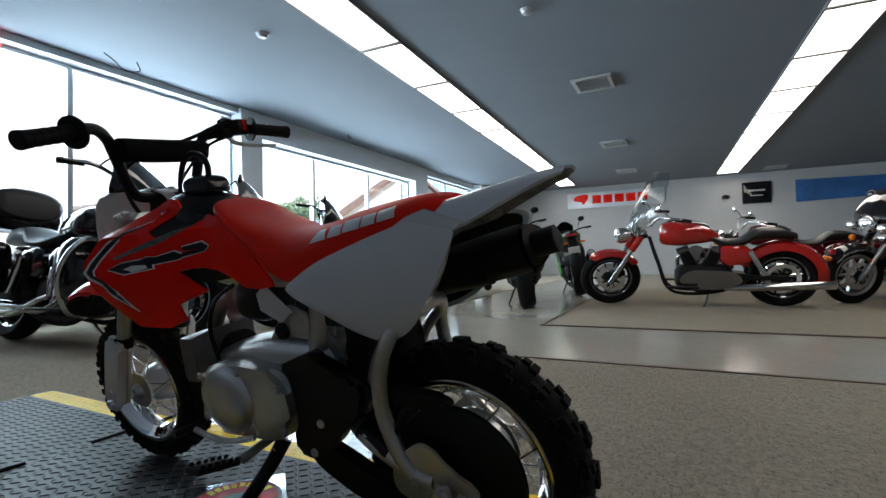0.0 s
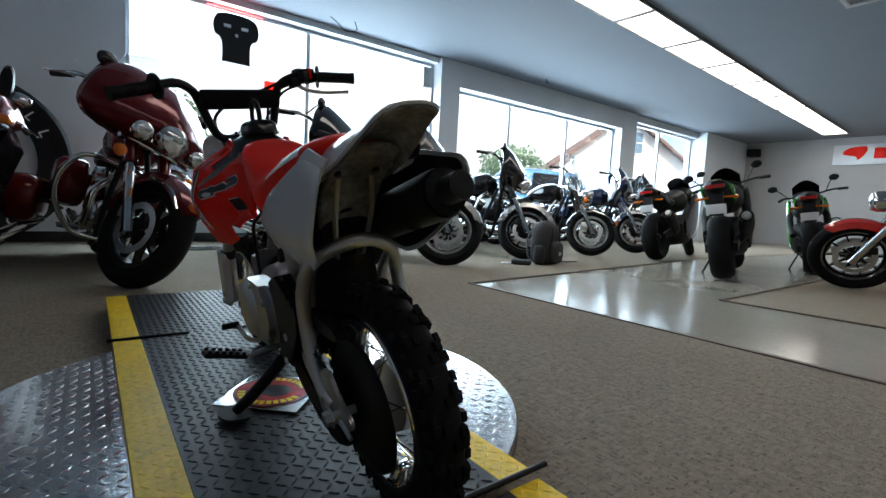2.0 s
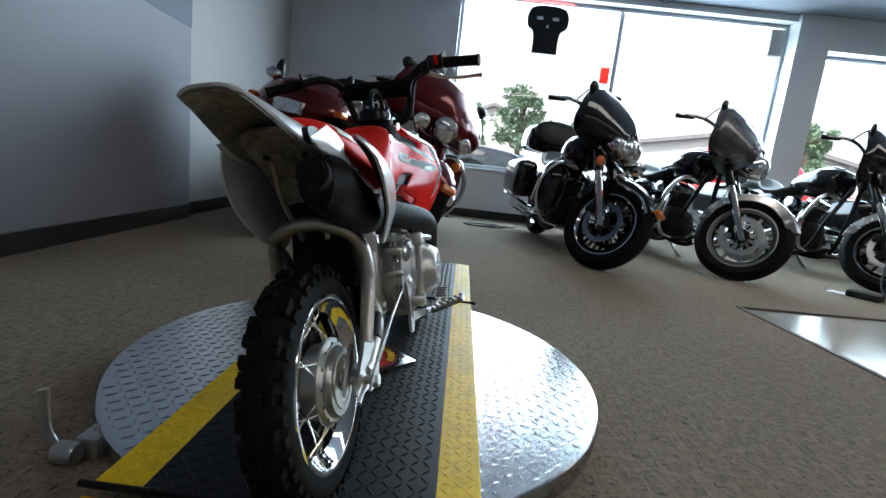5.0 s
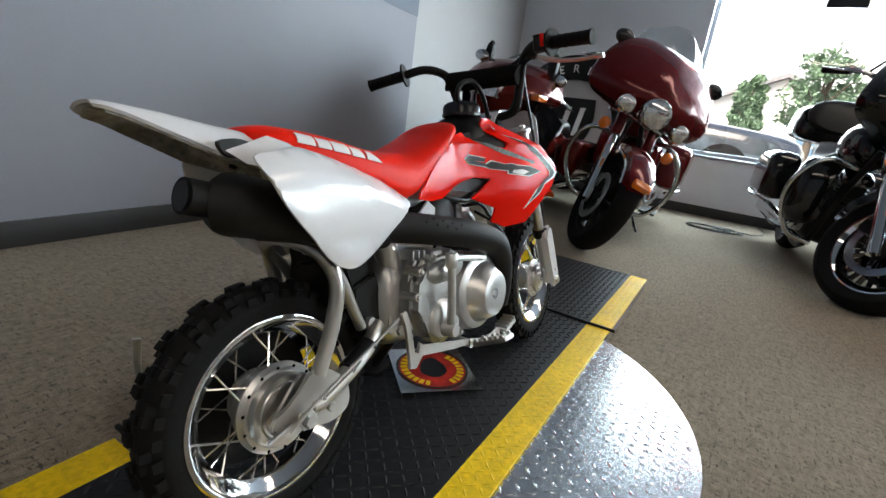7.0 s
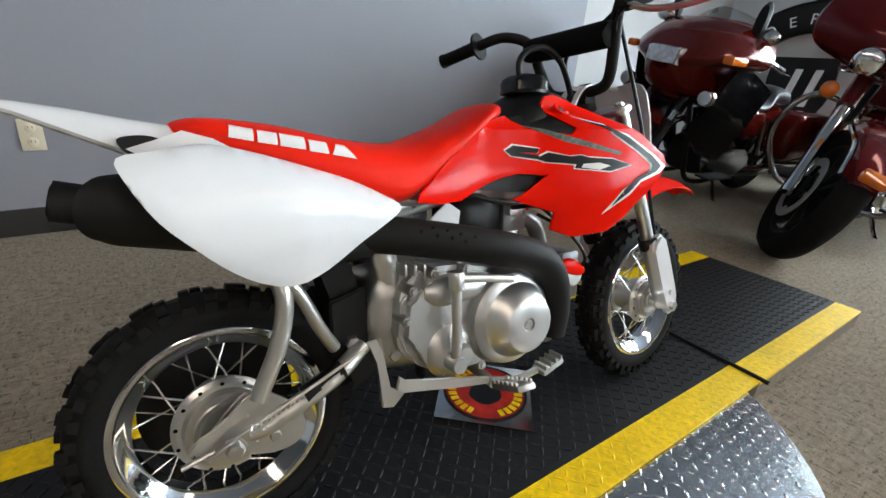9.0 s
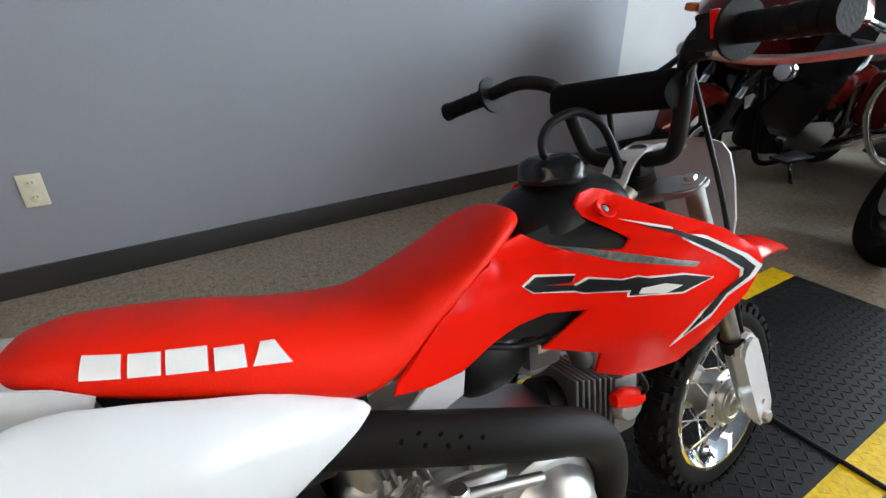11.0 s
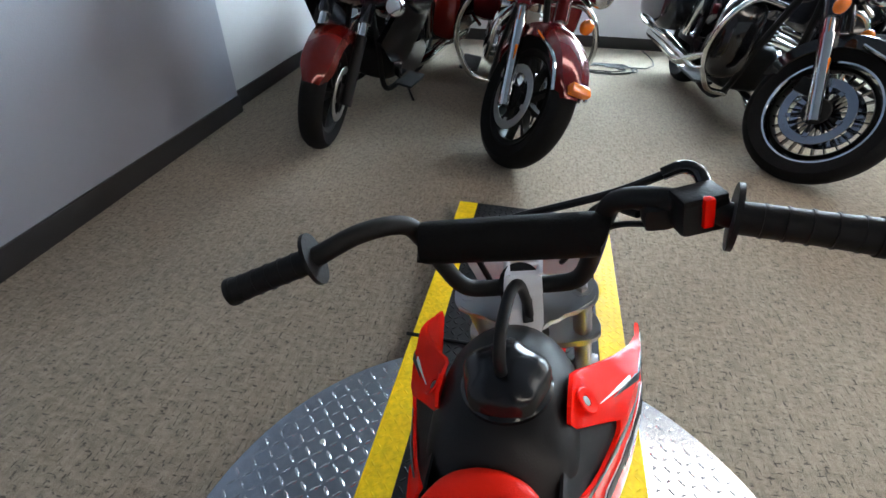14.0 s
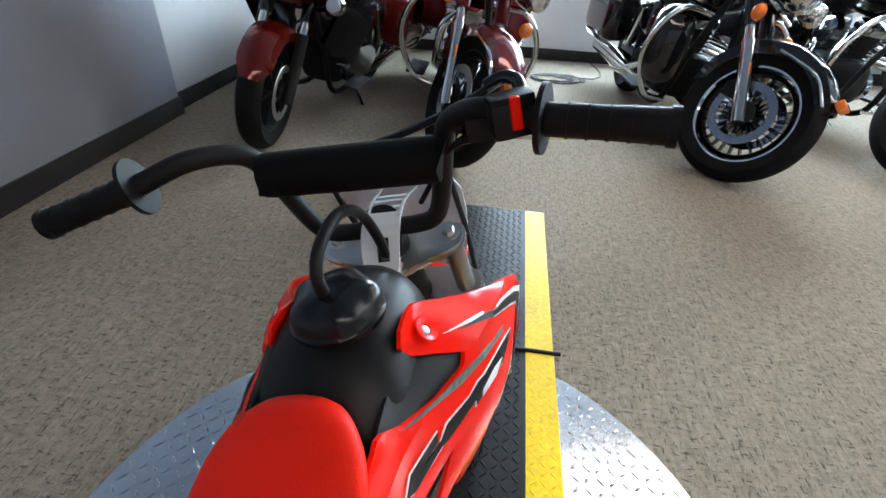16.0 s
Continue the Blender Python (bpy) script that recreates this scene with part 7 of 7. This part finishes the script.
cruiser(on_floor(0.75, 8.2, 182), "red and chrome cruiser with a backrest behind the red one", "cruisers on the carpet island", MAROON, "none", wheel="wire", spots=True, steer=10, backrest=True, bags=True)
cruiser(on_floor(2.1, 7.1, 200), "black touring motorcycle with trunk beside the red cruiser", "cruisers on the carpet island", BLACK_G, "batwing", wheel="nine", pack=True, steer=10)


# ---- things on the floor and walls ----
def build_backpack():
    t = thing("backpack", pose(-2.55, 4.67, 0, 0, 0, 20) @ Matrix.Scale(1.28, 4, (0, 1, 0)) @ Matrix.Scale(0.94, 4, (0, 0, 1)), "dark grey fabric backpack standing on the carpet", "backpack")
    body = egg(fine([(-0.10, 0.12, 0.02, 0.40, 0.4), (-0.085, 0.16, 0.005, 0.47, 0.4), (0.0, 0.17, 0.0, 0.50, 0.3), (0.08, 0.155, 0.005, 0.45, 0.4), (0.10, 0.12, 0.03, 0.38, 0.4)]), 24, 3.2)
    part("body", body, FABRIC, t)
    part("front_pocket", egg(fine([(0.085, 0.10, 0.03, 0.24, 0.5), (0.11, 0.125, 0.015, 0.27, 0.5), (0.15, 0.115, 0.02, 0.25, 0.5), (0.165, 0.08, 0.05, 0.20, 0.5)]), 20, 3.2), FABRIC, t)
    for sy in (1, -1):
        part("side_pocket", egg(fine([(-0.05, 0.015, 0.03, 0.18, 0.5), (-0.02, 0.03, 0.01, 0.22, 0.5), (0.05, 0.03, 0.01, 0.22, 0.5), (0.075, 0.012, 0.04, 0.18, 0.5)]), 16, 3), FABRIC, t).location = (0, sy * 0.165, 0)
        part("strap", tube([(-0.09, sy * 0.07, 0.44), (-0.16, sy * 0.09, 0.30), (-0.15, sy * 0.11, 0.12), (-0.10, sy * 0.12, 0.03)], 0.018, 8, flat=0.35), FABRIC, t)
        part("compression_strap", box((0.115, sy * 0.09, 0.32), (0.006, 0.02, 0.20), 0.002), BLACK_P, t)
    part("top_handle", tube([(-0.06, -0.05, 0.48), (-0.07, -0.03, 0.525), (-0.07, 0.03, 0.525), (-0.06, 0.05, 0.48)], 0.011, 8, flat=0.5), FABRIC, t)
    part("tag", box((0.168, 0.0, 0.13), (0.003, 0.05, 0.04), 0.001), WHITE_P, t)
    part("loose_strap", tube([(0.05, 0.15, 0.03), (0.10, 0.22, 0.012), (0.16, 0.30, 0.010), (0.20, 0.40, 0.010)], 0.010, 8, flat=0.35), BLACK_P, t)
    o = part("paper", box((0, 0, 0), (0.16, 0.11, 0.004), 0.001, pose(-2.68, 4.25, 0.003, 0, 0, 35)), WHITE_D)
    tagged(o, "small white slip of paper on the carpet by the backpack", "paper")
    o = part("camera_case", box((0, 0, 0), (0.20, 0.14, 0.05), 0.015, pose(-2.56, 4.32, 0.026, 0, 0, 35)), FABRIC)
    tagged(o, "flat black fabric pouch on the carpet by the backpack", "pouch")


def build_cable():
    pts = []
    for k in range(70):
        a = k * 0.42
        r = 0.16 + 0.05 * math.sin(k * 0.23) + 0.02 * math.sin(k * 1.1)
        pts.append((-4.40 + r * 0.8 * math.cos(a), 1.56 + r * 1.2 * math.sin(a), 0.006 + 0.004 * (k % 7) / 3))
    pts += [(-4.5, 1.9, 0.006), (-4.8, 2.0, 0.006), (-5.2, 1.95, 0.006)]
    o = part("power_cable", tube(pts, 0.005, 6, 2), BLACK_P)
    tagged(o, "loosely coiled black power cable lying on the carpet", "cable")


def glyph(ch, size):
    """One letter of the built-in font as a thin solid mesh, centred on its origin."""
    cu = bpy.data.curves.new("glyph", "FONT")
    cu.body, cu.size, cu.extrude, cu.align_x, cu.align_y = ch, size, 0.002, "CENTER", "CENTER"
    ob = bpy.data.objects.new("glyph", cu)
    me = bpy.data.meshes.new_from_object(ob)
    bpy.data.objects.remove(ob)
    me.name = "letter"
    return me


def build_ring_sign():
    """A wheel-like round wall sign: dark ring with pale letters, pale centre, dark crest."""
    t = thing("ring_sign", at(-5.05, -0.19, 0.775), "large round black ring sign with pale letters and crest", "sign")
    turn = Matrix.Rotation(radians(90), 4, "Y")
    part("disc", lathe([(0, 0.0), (0.55, 0.0), (0.55, -0.03), (0, -0.03)], 64, turn), WALL_WHITE, t, "pale centre disc")
    part("ring", lathe([(0.50, -0.03), (0.50, 0.05), (0.53, 0.07), (0.735, 0.07), (0.765, 0.04), (0.765, -0.03)], 80, turn, close=True), BLACK_P, t)
    # raised letters that can be read on the ring
    for ch, deg, r in (("D", 124, 0.61), ("E", 107.5, 0.61), ("R", 91.5, 0.61), ("H", 74.5, 0.61), ("A", 57, 0.61), ("L", 42, 0.61), ("L", 26, 0.61),
                       ("O", -106, 0.64), ("R", -92, 0.64), ("W", -75.5, 0.64), ("O", -60, 0.64), ("R", -47, 0.64), ("K", -35.5, 0.64), ("S", -25, 0.64)):
        up = deg - 90 if deg > 0 else deg + 90
        me = glyph(ch, 0.125)
        o = new("letter", me)
        me.materials.append(WHITE_D)
        o.parent = t
        o.matrix_basis = at(0.071, r * math.cos(radians(deg)), r * math.sin(radians(deg))) @ Matrix.Rotation(radians(up), 4, "X") @ Matrix(((0, 0, 1, 0), (1, 0, 0, 0), (0, 1, 0, 0), (0, 0, 0, 1)))
    part("crest", prism(smooth_poly([(-0.26, 0.30), (-0.26, 0.30), (0.26, 0.30), (0.26, 0.30), (0.27, 0.0), (0.16, -0.24), (0.0, -0.36), (-0.16, -0.24), (-0.27, 0.0)], 3), 0.004, 0.03, "x"), BLACK_P, t)
    for y in (-0.08, 0.08):
        part("crest_bar", prism([(y - 0.03, -0.12), (y + 0.03, -0.12), (y + 0.09, 0.20), (y + 0.03, 0.20)], 0.032, 0.036, "x"), WHITE_D, t)


def build_window_sign():
    t = thing("hanging_sign", at(-5.20, 2.08, 2.095), "black back of a shield-shaped sign hung in the window", "sign")
    prof = smooth_poly([(-0.17, 0.0), (-0.17, 0.0), (0.17, 0.0), (0.17, 0.0), (0.175, 0.27), (0.255, 0.34), (0.275, 0.46), (0.235, 0.57), (0.12, 0.615), (-0.12, 0.615), (-0.235, 0.57), (-0.275, 0.46), (-0.255, 0.34), (-0.175, 0.27)], 4)
    prof = [(y * 0.90, z * 0.88) for y, z in prof]
    part("panel", prism(prof, -0.02, 0.02, "x", 0.004), BLACK_P, t)
    for y in (-0.10, 0.09):
        part("driver", box((0.026, y, 0.40), (0.014, 0.075, 0.035), 0.004), STEEL, t)
    part("power_box", box((0.03, 0.0, 0.31), (0.02, 0.03, 0.03), 0.004), STEEL, t)
    for y in (-0.2, 0.2):
        part("wire", tube([(0, y, 0.50), (0, y * 1.05, 0.62), (0, y * 1.1, 0.74)], 0.003, 6), STEEL, t)
    part("neon", tube([(-0.03, -0.30, 0.60), (-0.03, -0.15, 0.604), (-0.03, 0.15, 0.604), (-0.03, 0.30, 0.60)], 0.008, 10), NEON, t, "glowing red tube")


def build_wall_items():
    # sign board on the north wall: red wing emblem and plain red blocks
    t = thing("wall_sign", at(-1.50, Y_NORTH - 0.03, 2.40), "long white sign board with red emblem and blocks", "sign")
    part("board", box((0, 0, 0), (2.9, 0.05, 0.50), 0.01), WHITE_P, t)
    part("emblem", prism(smooth_poly([(-1.25, 0.02), (-1.15, 0.16), (-0.85, 0.20), (-0.78, 0.12), (-0.84, -0.02), (-0.95, -0.13), (-1.0, -0.05)], 4), -0.032, -0.026, "y"), RED, t)
    for k in range(5):
        part("block", box((-0.52 + 0.34 * k, -0.029, 0.02), (0.27, 0.006, 0.26), 0.002), RED, t)
    t = thing("wall_plaque", at(2.265, Y_NORTH - 0.03, 2.28), "dark framed plaque on the back wall", "plaque")
    part("frame", box((0, 0, 0), (0.68, 0.05, 0.60), 0.01), BLACK_P, t)
    part("panel", box((0, -0.022, 0), (0.60, 0.012, 0.52), 0.002), BLACK_G, t)
    part("label_bar", box((0, -0.0295, 0.06), (0.40, 0.004, 0.05)), STEEL, t)
    part("label_bar", box((0, -0.0295, -0.08), (0.28, 0.004, 0.03)), STEEL, t)
    t = thing("wall_banner", at(4.4, Y_NORTH - 0.02, 2.25), "blue banner hung along the back wall", "banner")
    part("cloth", prism([(-1.25, -0.30), (1.25, -0.22), (1.25, 0.26), (-1.25, 0.30)], -0.012, 0.0, "y"), BLUE_CLOTH, t)
    t = thing("loudspeaker", at(-4.75, Y_NORTH - 0.12, 2.55), "small black loudspeaker high on the back wall", "loudspeaker")
    part("cabinet", box((0, 0, 0), (0.30, 0.22, 0.22), 0.02), BLACK_P, t)
    part("cone", lathe([(0, -0.01), (0.07, 0.012), (0.08, 0.016), (0.085, 0.0), (0, 0.0)], 24, at(0, -0.11, 0) @ AX_Y), BLACK_M, t)
    t = thing("loudspeaker", at(1.52, Y_NORTH - 0.06, 2.21), "small dark camera box on the back wall", "camera box")
    part("cabinet", box((0, 0, 0), (0.16, 0.12, 0.09), 0.02), BLACK_P, t)
    part("bracket", box((0, 0.05, 0.05), (0.05, 0.06, 0.05), 0.01), BLACK_P, t)
    # outlet on the grey wall
    d = Vector((S1[0] - S0[0], S1[1] - S0[1], 0)).normalized()
    x = 0.516
    y = S0[1] + (S1[1] - S0[1]) * (S0[0] - x) / (S0[0] - S1[0])
    m = at(x, y, 0.384) @ Matrix.Rotation(math.atan2(-d.y, -d.x), 4, "Z")
    t = thing("wall_outlet", m, "ivory double electrical outlet low on the grey wall", "outlet")
    part("plate", box((0, 0.004, 0), (0.072, 0.006, 0.116), 0.002), IVORY, t)
    for z in (0.026, -0.026):
        part("socket", lathe([(0, 0.003), (0.015, 0.003), (0.017, 0.0015), (0.017, 0), (0, 0)], 20, at(0, 0.007, z) @ Matrix.Rotation(radians(-90), 4, "X")), IVORY, t)
        for dx in (-0.006, 0.006):
            part("slot", box((dx, 0.0105, z + 0.003), (0.0022, 0.001, 0.008)), BLACK_D, t)
    part("screw", lathe([(0, 0.0015), (0.003, 0.001), (0.003, 0), (0, 0)], 10, at(0, 0.007, 0) @ Matrix.Rotation(radians(-90), 4, "X")), STEEL, t)


NEON = lamp_mat("red_neon", (1.0, 0.05, 0.05), 6.0)
BLUE_CLOTH = mat("blue_banner_cloth", (0.03, 0.12, 0.32), 0.7, vary=0.3, scale=2)
build_backpack()
build_cable()
build_ring_sign()
build_window_sign()
build_wall_items()


# ---- outside the windows ----
def build_tree(x, y, h, r, seed):
    rnd = random.Random(seed)
    t = thing("tree", at(x, y, -0.02), "leafy green roadside tree beyond the windows", "tree", "trees outside")
    bm = bmesh.new()
    add_tube(bm, [(0, 0, 0), (0.05, 0, h * 0.3), (0, 0.05, h * 0.6), (0.03, 0, h * 0.85)], [0.18, 0.14, 0.10, 0.04], 8)
    for k in range(7):
        a, z = rnd.uniform(0, 6.28), h * rnd.uniform(0.35, 0.7)
        add_tube(bm, [(0, 0, z), (r * 0.35 * math.cos(a), r * 0.35 * math.sin(a), z + h * 0.12), (r * 0.7 * math.cos(a), r * 0.7 * math.sin(a), z + h * 0.22)], [0.07, 0.05, 0.02], 6)
    part("trunk", bm, BARK, t)
    verts, faces = [], []
    clumps = [(rnd.uniform(-0.75, 0.75) * r, rnd.uniform(-0.75, 0.75) * r, h * rnd.uniform(0.45, 0.95), r * rnd.uniform(0.28, 0.5)) for _ in range(26)]
    for cx, cy, cz, cr in clumps:
        for _ in range(110):
            d = Vector((rnd.gauss(0, 1), rnd.gauss(0, 1), rnd.gauss(0, 0.8))).normalized() * cr * rnd.uniform(0.6, 1.05)
            p = Vector((cx, cy, cz)) + d
            u = Vector((rnd.gauss(0, 1), rnd.gauss(0, 1), rnd.gauss(0, 1))).normalized()
            v = u.orthogonal().normalized()
            s = rnd.uniform(0.07, 0.14)
            b = len(verts)
            verts += [p - u * s, p + v * s * 0.5, p + u * s, p - v * s * 0.5]
            faces.append((b, b + 1, b + 2, b + 3))
    raw("crown", verts, faces, LEAF, t, kind="stuff")


def build_car(m, paint, label, high=False):
    t = thing("car", m, label, "car", "cars parked outside")
    L, h = (4.6, 1.72) if high else (4.6, 1.42)
    body = egg(fine([(-L / 2, 0.60, 0.45, 0.75, 0.5), (-L / 2 + 0.15, 0.84, 0.32, 0.95, 0.5), (-0.8, 0.90, 0.26, 1.0, 0.5), (0.8, 0.90, 0.26, 0.98, 0.5), (L / 2 - 0.25, 0.86, 0.30, 0.86, 0.5), (L / 2, 0.60, 0.42, 0.70, 0.5)]), 20, 5)
    part("body", body, paint, t)
    x0, x1 = (-L / 2 + 0.15, 0.95) if high else (-1.7, 0.9)
    part("cabin", egg(fine([(x0, 0.62, 0.88, 1.0, 0.3), (x0 + 0.35, 0.74, 0.88, h - 0.05, 0.3), (-0.3, 0.76, 0.88, h, 0.3), (x1 - 0.65, 0.72, 0.88, h - 0.06, 0.3), (x1, 0.66, 0.86, 0.95, 0.3)]), 20, 5), paint, t)
    for sy in (1, -1):
        for a, b in ((x0 + 0.45, -0.45), (-0.35, x1 - 0.75)):
            part("side_window", prism([(a, 1.0), (b + 0.1, 1.0), (b, h - 0.14), (a + 0.08, h - 0.14)], sy * 0.752, sy * 0.772, "y"), BLACK_G, t)
    for x in (-1.4, 1.4):
        for sy in (1, -1):
            w = part("wheel", lathe([(0.20, -0.10), (0.33, -0.10), (0.345, -0.07), (0.345, 0.07), (0.33, 0.10), (0.20, 0.10)], 28, at(x, sy * 0.80, 0.345) @ AX_Y, close=True), TYRE, t)
            part("rim", lathe([(0, 0.05), (0.05, 0.06), (0.20, 0.08), (0.215, 0.05), (0.215, -0.05), (0, -0.05)], 20, at(x, sy * 0.80, 0.345) @ Matrix.Rotation(radians(-90 * sy), 4, "X")), ALU_POL, w)
    part("windscreen", prism([(x1 - 0.60, h - 0.16), (x1 - 0.12, 1.0), (x1 - 0.08, 1.0), (x1 - 0.56, h - 0.16)], -0.6, 0.6, "y"), BLACK_G, t)


def build_house(m, w, d, h, roof, wall, roof_mat, label, windows):
    t = thing("house", m, label, "house")
    part("wall", box((0, 0, h / 2), (d, w, h)), wall, t, smooth=False)
    part("gable", prism([(-w / 2, h), (w / 2, h), (0, h + roof - 0.05)], -d / 2 + 0.01, d / 2 - 0.01, "x"), wall, t, smooth=False)
    o = 0.5
    k = roof / (w / 2)
    for sy in (1, -1):
        part("roof", prism([(sy * (w / 2 + o), h - k * o), (0, h + roof), (0, h + roof + 0.25), (sy * (w / 2 + o), h - k * o + 0.22)], -d / 2 - o, d / 2 + o, "x"), roof_mat, t, smooth=False)
    for y, z, ww, hh in windows:
        wd = part("window", box((d / 2 + 0.02, y, z), (0.06, ww + 0.2, hh + 0.2), 0.01), WHITE_P, t)
        for sy in (-1, 1):
            for sz in (-1, 1):
                part("pane", box((d / 2 + 0.055, y + sy * (ww / 4 + 0.01), z + sz * (hh / 4 + 0.01)), (0.02, ww / 2 - 0.06, hh / 2 - 0.05)), HOUSE_GLASS, wd)


def sky_mat():
    """Bright hazy sky with broad soft cloud."""
    m = bpy.data.materials.new("hazy_sky")
    m.use_nodes = True
    n, l = m.node_tree.nodes, m.node_tree.links
    e, tc, nz, mx = n.new("ShaderNodeEmission"), n.new("ShaderNodeTexCoord"), n.new("ShaderNodeTexNoise"), n.new("ShaderNodeMix")
    mp = n.new("ShaderNodeMapping")
    mp.inputs["Scale"].default_value = (1, 0.012, 0.035)
    nz.inputs["Scale"].default_value, nz.inputs["Detail"].default_value = 1.0, 5.0
    mx.data_type = "RGBA"
    mx.inputs["A"].default_value, mx.inputs["B"].default_value = (0.66, 0.80, 0.94, 1), (0.95, 0.98, 1.0, 1)
    rg = n.new("ShaderNodeMapRange")
    rg.inputs["From Min"].default_value, rg.inputs["From Max"].default_value = 0.35, 0.55
    l.new(tc.outputs["Object"], mp.inputs["Vector"]), l.new(mp.outputs[0], nz.inputs["Vector"]), l.new(nz.outputs["Fac"], rg.inputs["Value"]), l.new(rg.outputs[0], mx.inputs["Factor"])
    l.new(mx.outputs["Result"], e.inputs[0])
    e.inputs[1].default_value = 0.80
    l.new(e.outputs[0], n["Material Output"].inputs[0])
    return m


def build_outside():
    o = part("backdrop", box((-280, 60, 90), (1.0, 900, 200)), sky_mat(), smooth=False)
    tagged(o, "bright hazy sky with thin cloud behind the houses", "sky", kind="structure")
    o = part("ground", box((-150, 40, -0.12), (289, 500, 0.2)), ASPHALT, smooth=False)
    tagged(o, "pale sunlit asphalt lot outside the windows", "asphalt lot", kind="structure")
    build_car(pose(-10.9, 8.3, -0.02, 0, 0, 14) @ Matrix.Scale(1.08, 4), PAINT_RED, "red estate car parked nose to the windows", True)
    build_car(pose(-9.7, -0.37, -0.02, 0, 0, 90) @ Matrix.Scale(1.25, 4), CAR_DARK, "dark green-grey pickup parked outside the windows", True)
    build_car(pose(-9.8, 13.5, -0.02, 0, 0, 84) @ Matrix.Scale(1.12, 4), CAR_BLUE, "sky-blue van parked outside the far windows", True)
    build_car(pose(-12.0, 19.5, -0.02, 0, 0, 80), CAR_DARK, "dark car parked further along the lot", False)
    build_house(pose(-23.2, 36.0, -0.02, 0, 0, -38), 11.0, 8.0, 4.1, 4.1, SIDING, ROOF_BROWN, "white clapboard house with a brown gable roof", [(0.3, 6.2, 1.9, 1.6), (-1.0, 1.6, 1.4, 1.3)])
    build_house(pose(-34.0, 18.0, -0.02), 20.0, 10.0, 2.6, 1.9, SIDING, ROOF_GREY, "long low house with a grey roof", [(-5, 1.5, 1.6, 1.1), (0, 1.5, 1.6, 1.1), (5, 1.5, 1.6, 1.1)])
    build_house(pose(-40.0, 3.0, -0.02), 12.0, 9.0, 2.8, 2.6, SIDING, ROOF_GREY, "low house with a grey gable roof", [(-3, 1.6, 1.4, 1.1), (2, 1.6, 1.4, 1.1)])
    for k, (x, y, h, r) in enumerate(((-22, 3.7, 4.5, 1.2), (-22, 17.0, 4.5, 0.9), (-22, 24.6, 4.8, 1.6), (-22, 22.2, 4.4, 1.2), (-22, 1.5, 3.7, 0.6), (-22, 14.2, 3.8, 0.8), (-26, 8.0, 4.4, 1.0))):
        build_tree(x, y, h, r, 40 + k)
    t = thing("sign_post", at(-17, 5.92, -0.02), "red roadside sign on a thin post", "road sign")
    part("post", cyl((0, 0, 0), (0, 0, 4.3), 0.05), STEEL, t)
    part("panel", box((0.05, 0, 4.45), (0.12, 0.36, 0.55), 0.03), RED, t)


SIDING = mat("white_clapboard", (0.66, 0.66, 0.64), 0.7, vary=0.05, scale=1, stretch=(1, 1, 30))
ROOF_BROWN = mat("brown_shingle_roof", (0.16, 0.10, 0.08), 0.9, vary=0.25, scale=6)
ROOF_GREY = mat("grey_shingle_roof", (0.18, 0.18, 0.19), 0.9, vary=0.2, scale=6)
CAR_DARK = mat("dark_grey_car_paint", (0.03, 0.035, 0.04), 0.2, 0.3, coat=1.0)
CAR_BLUE = mat("sky_blue_car_paint", (0.10, 0.24, 0.42), 0.2, 0.3, coat=1.0)
HOUSE_GLASS = mat("house_window_glass", (0.10, 0.17, 0.24), 0.1)
build_outside()
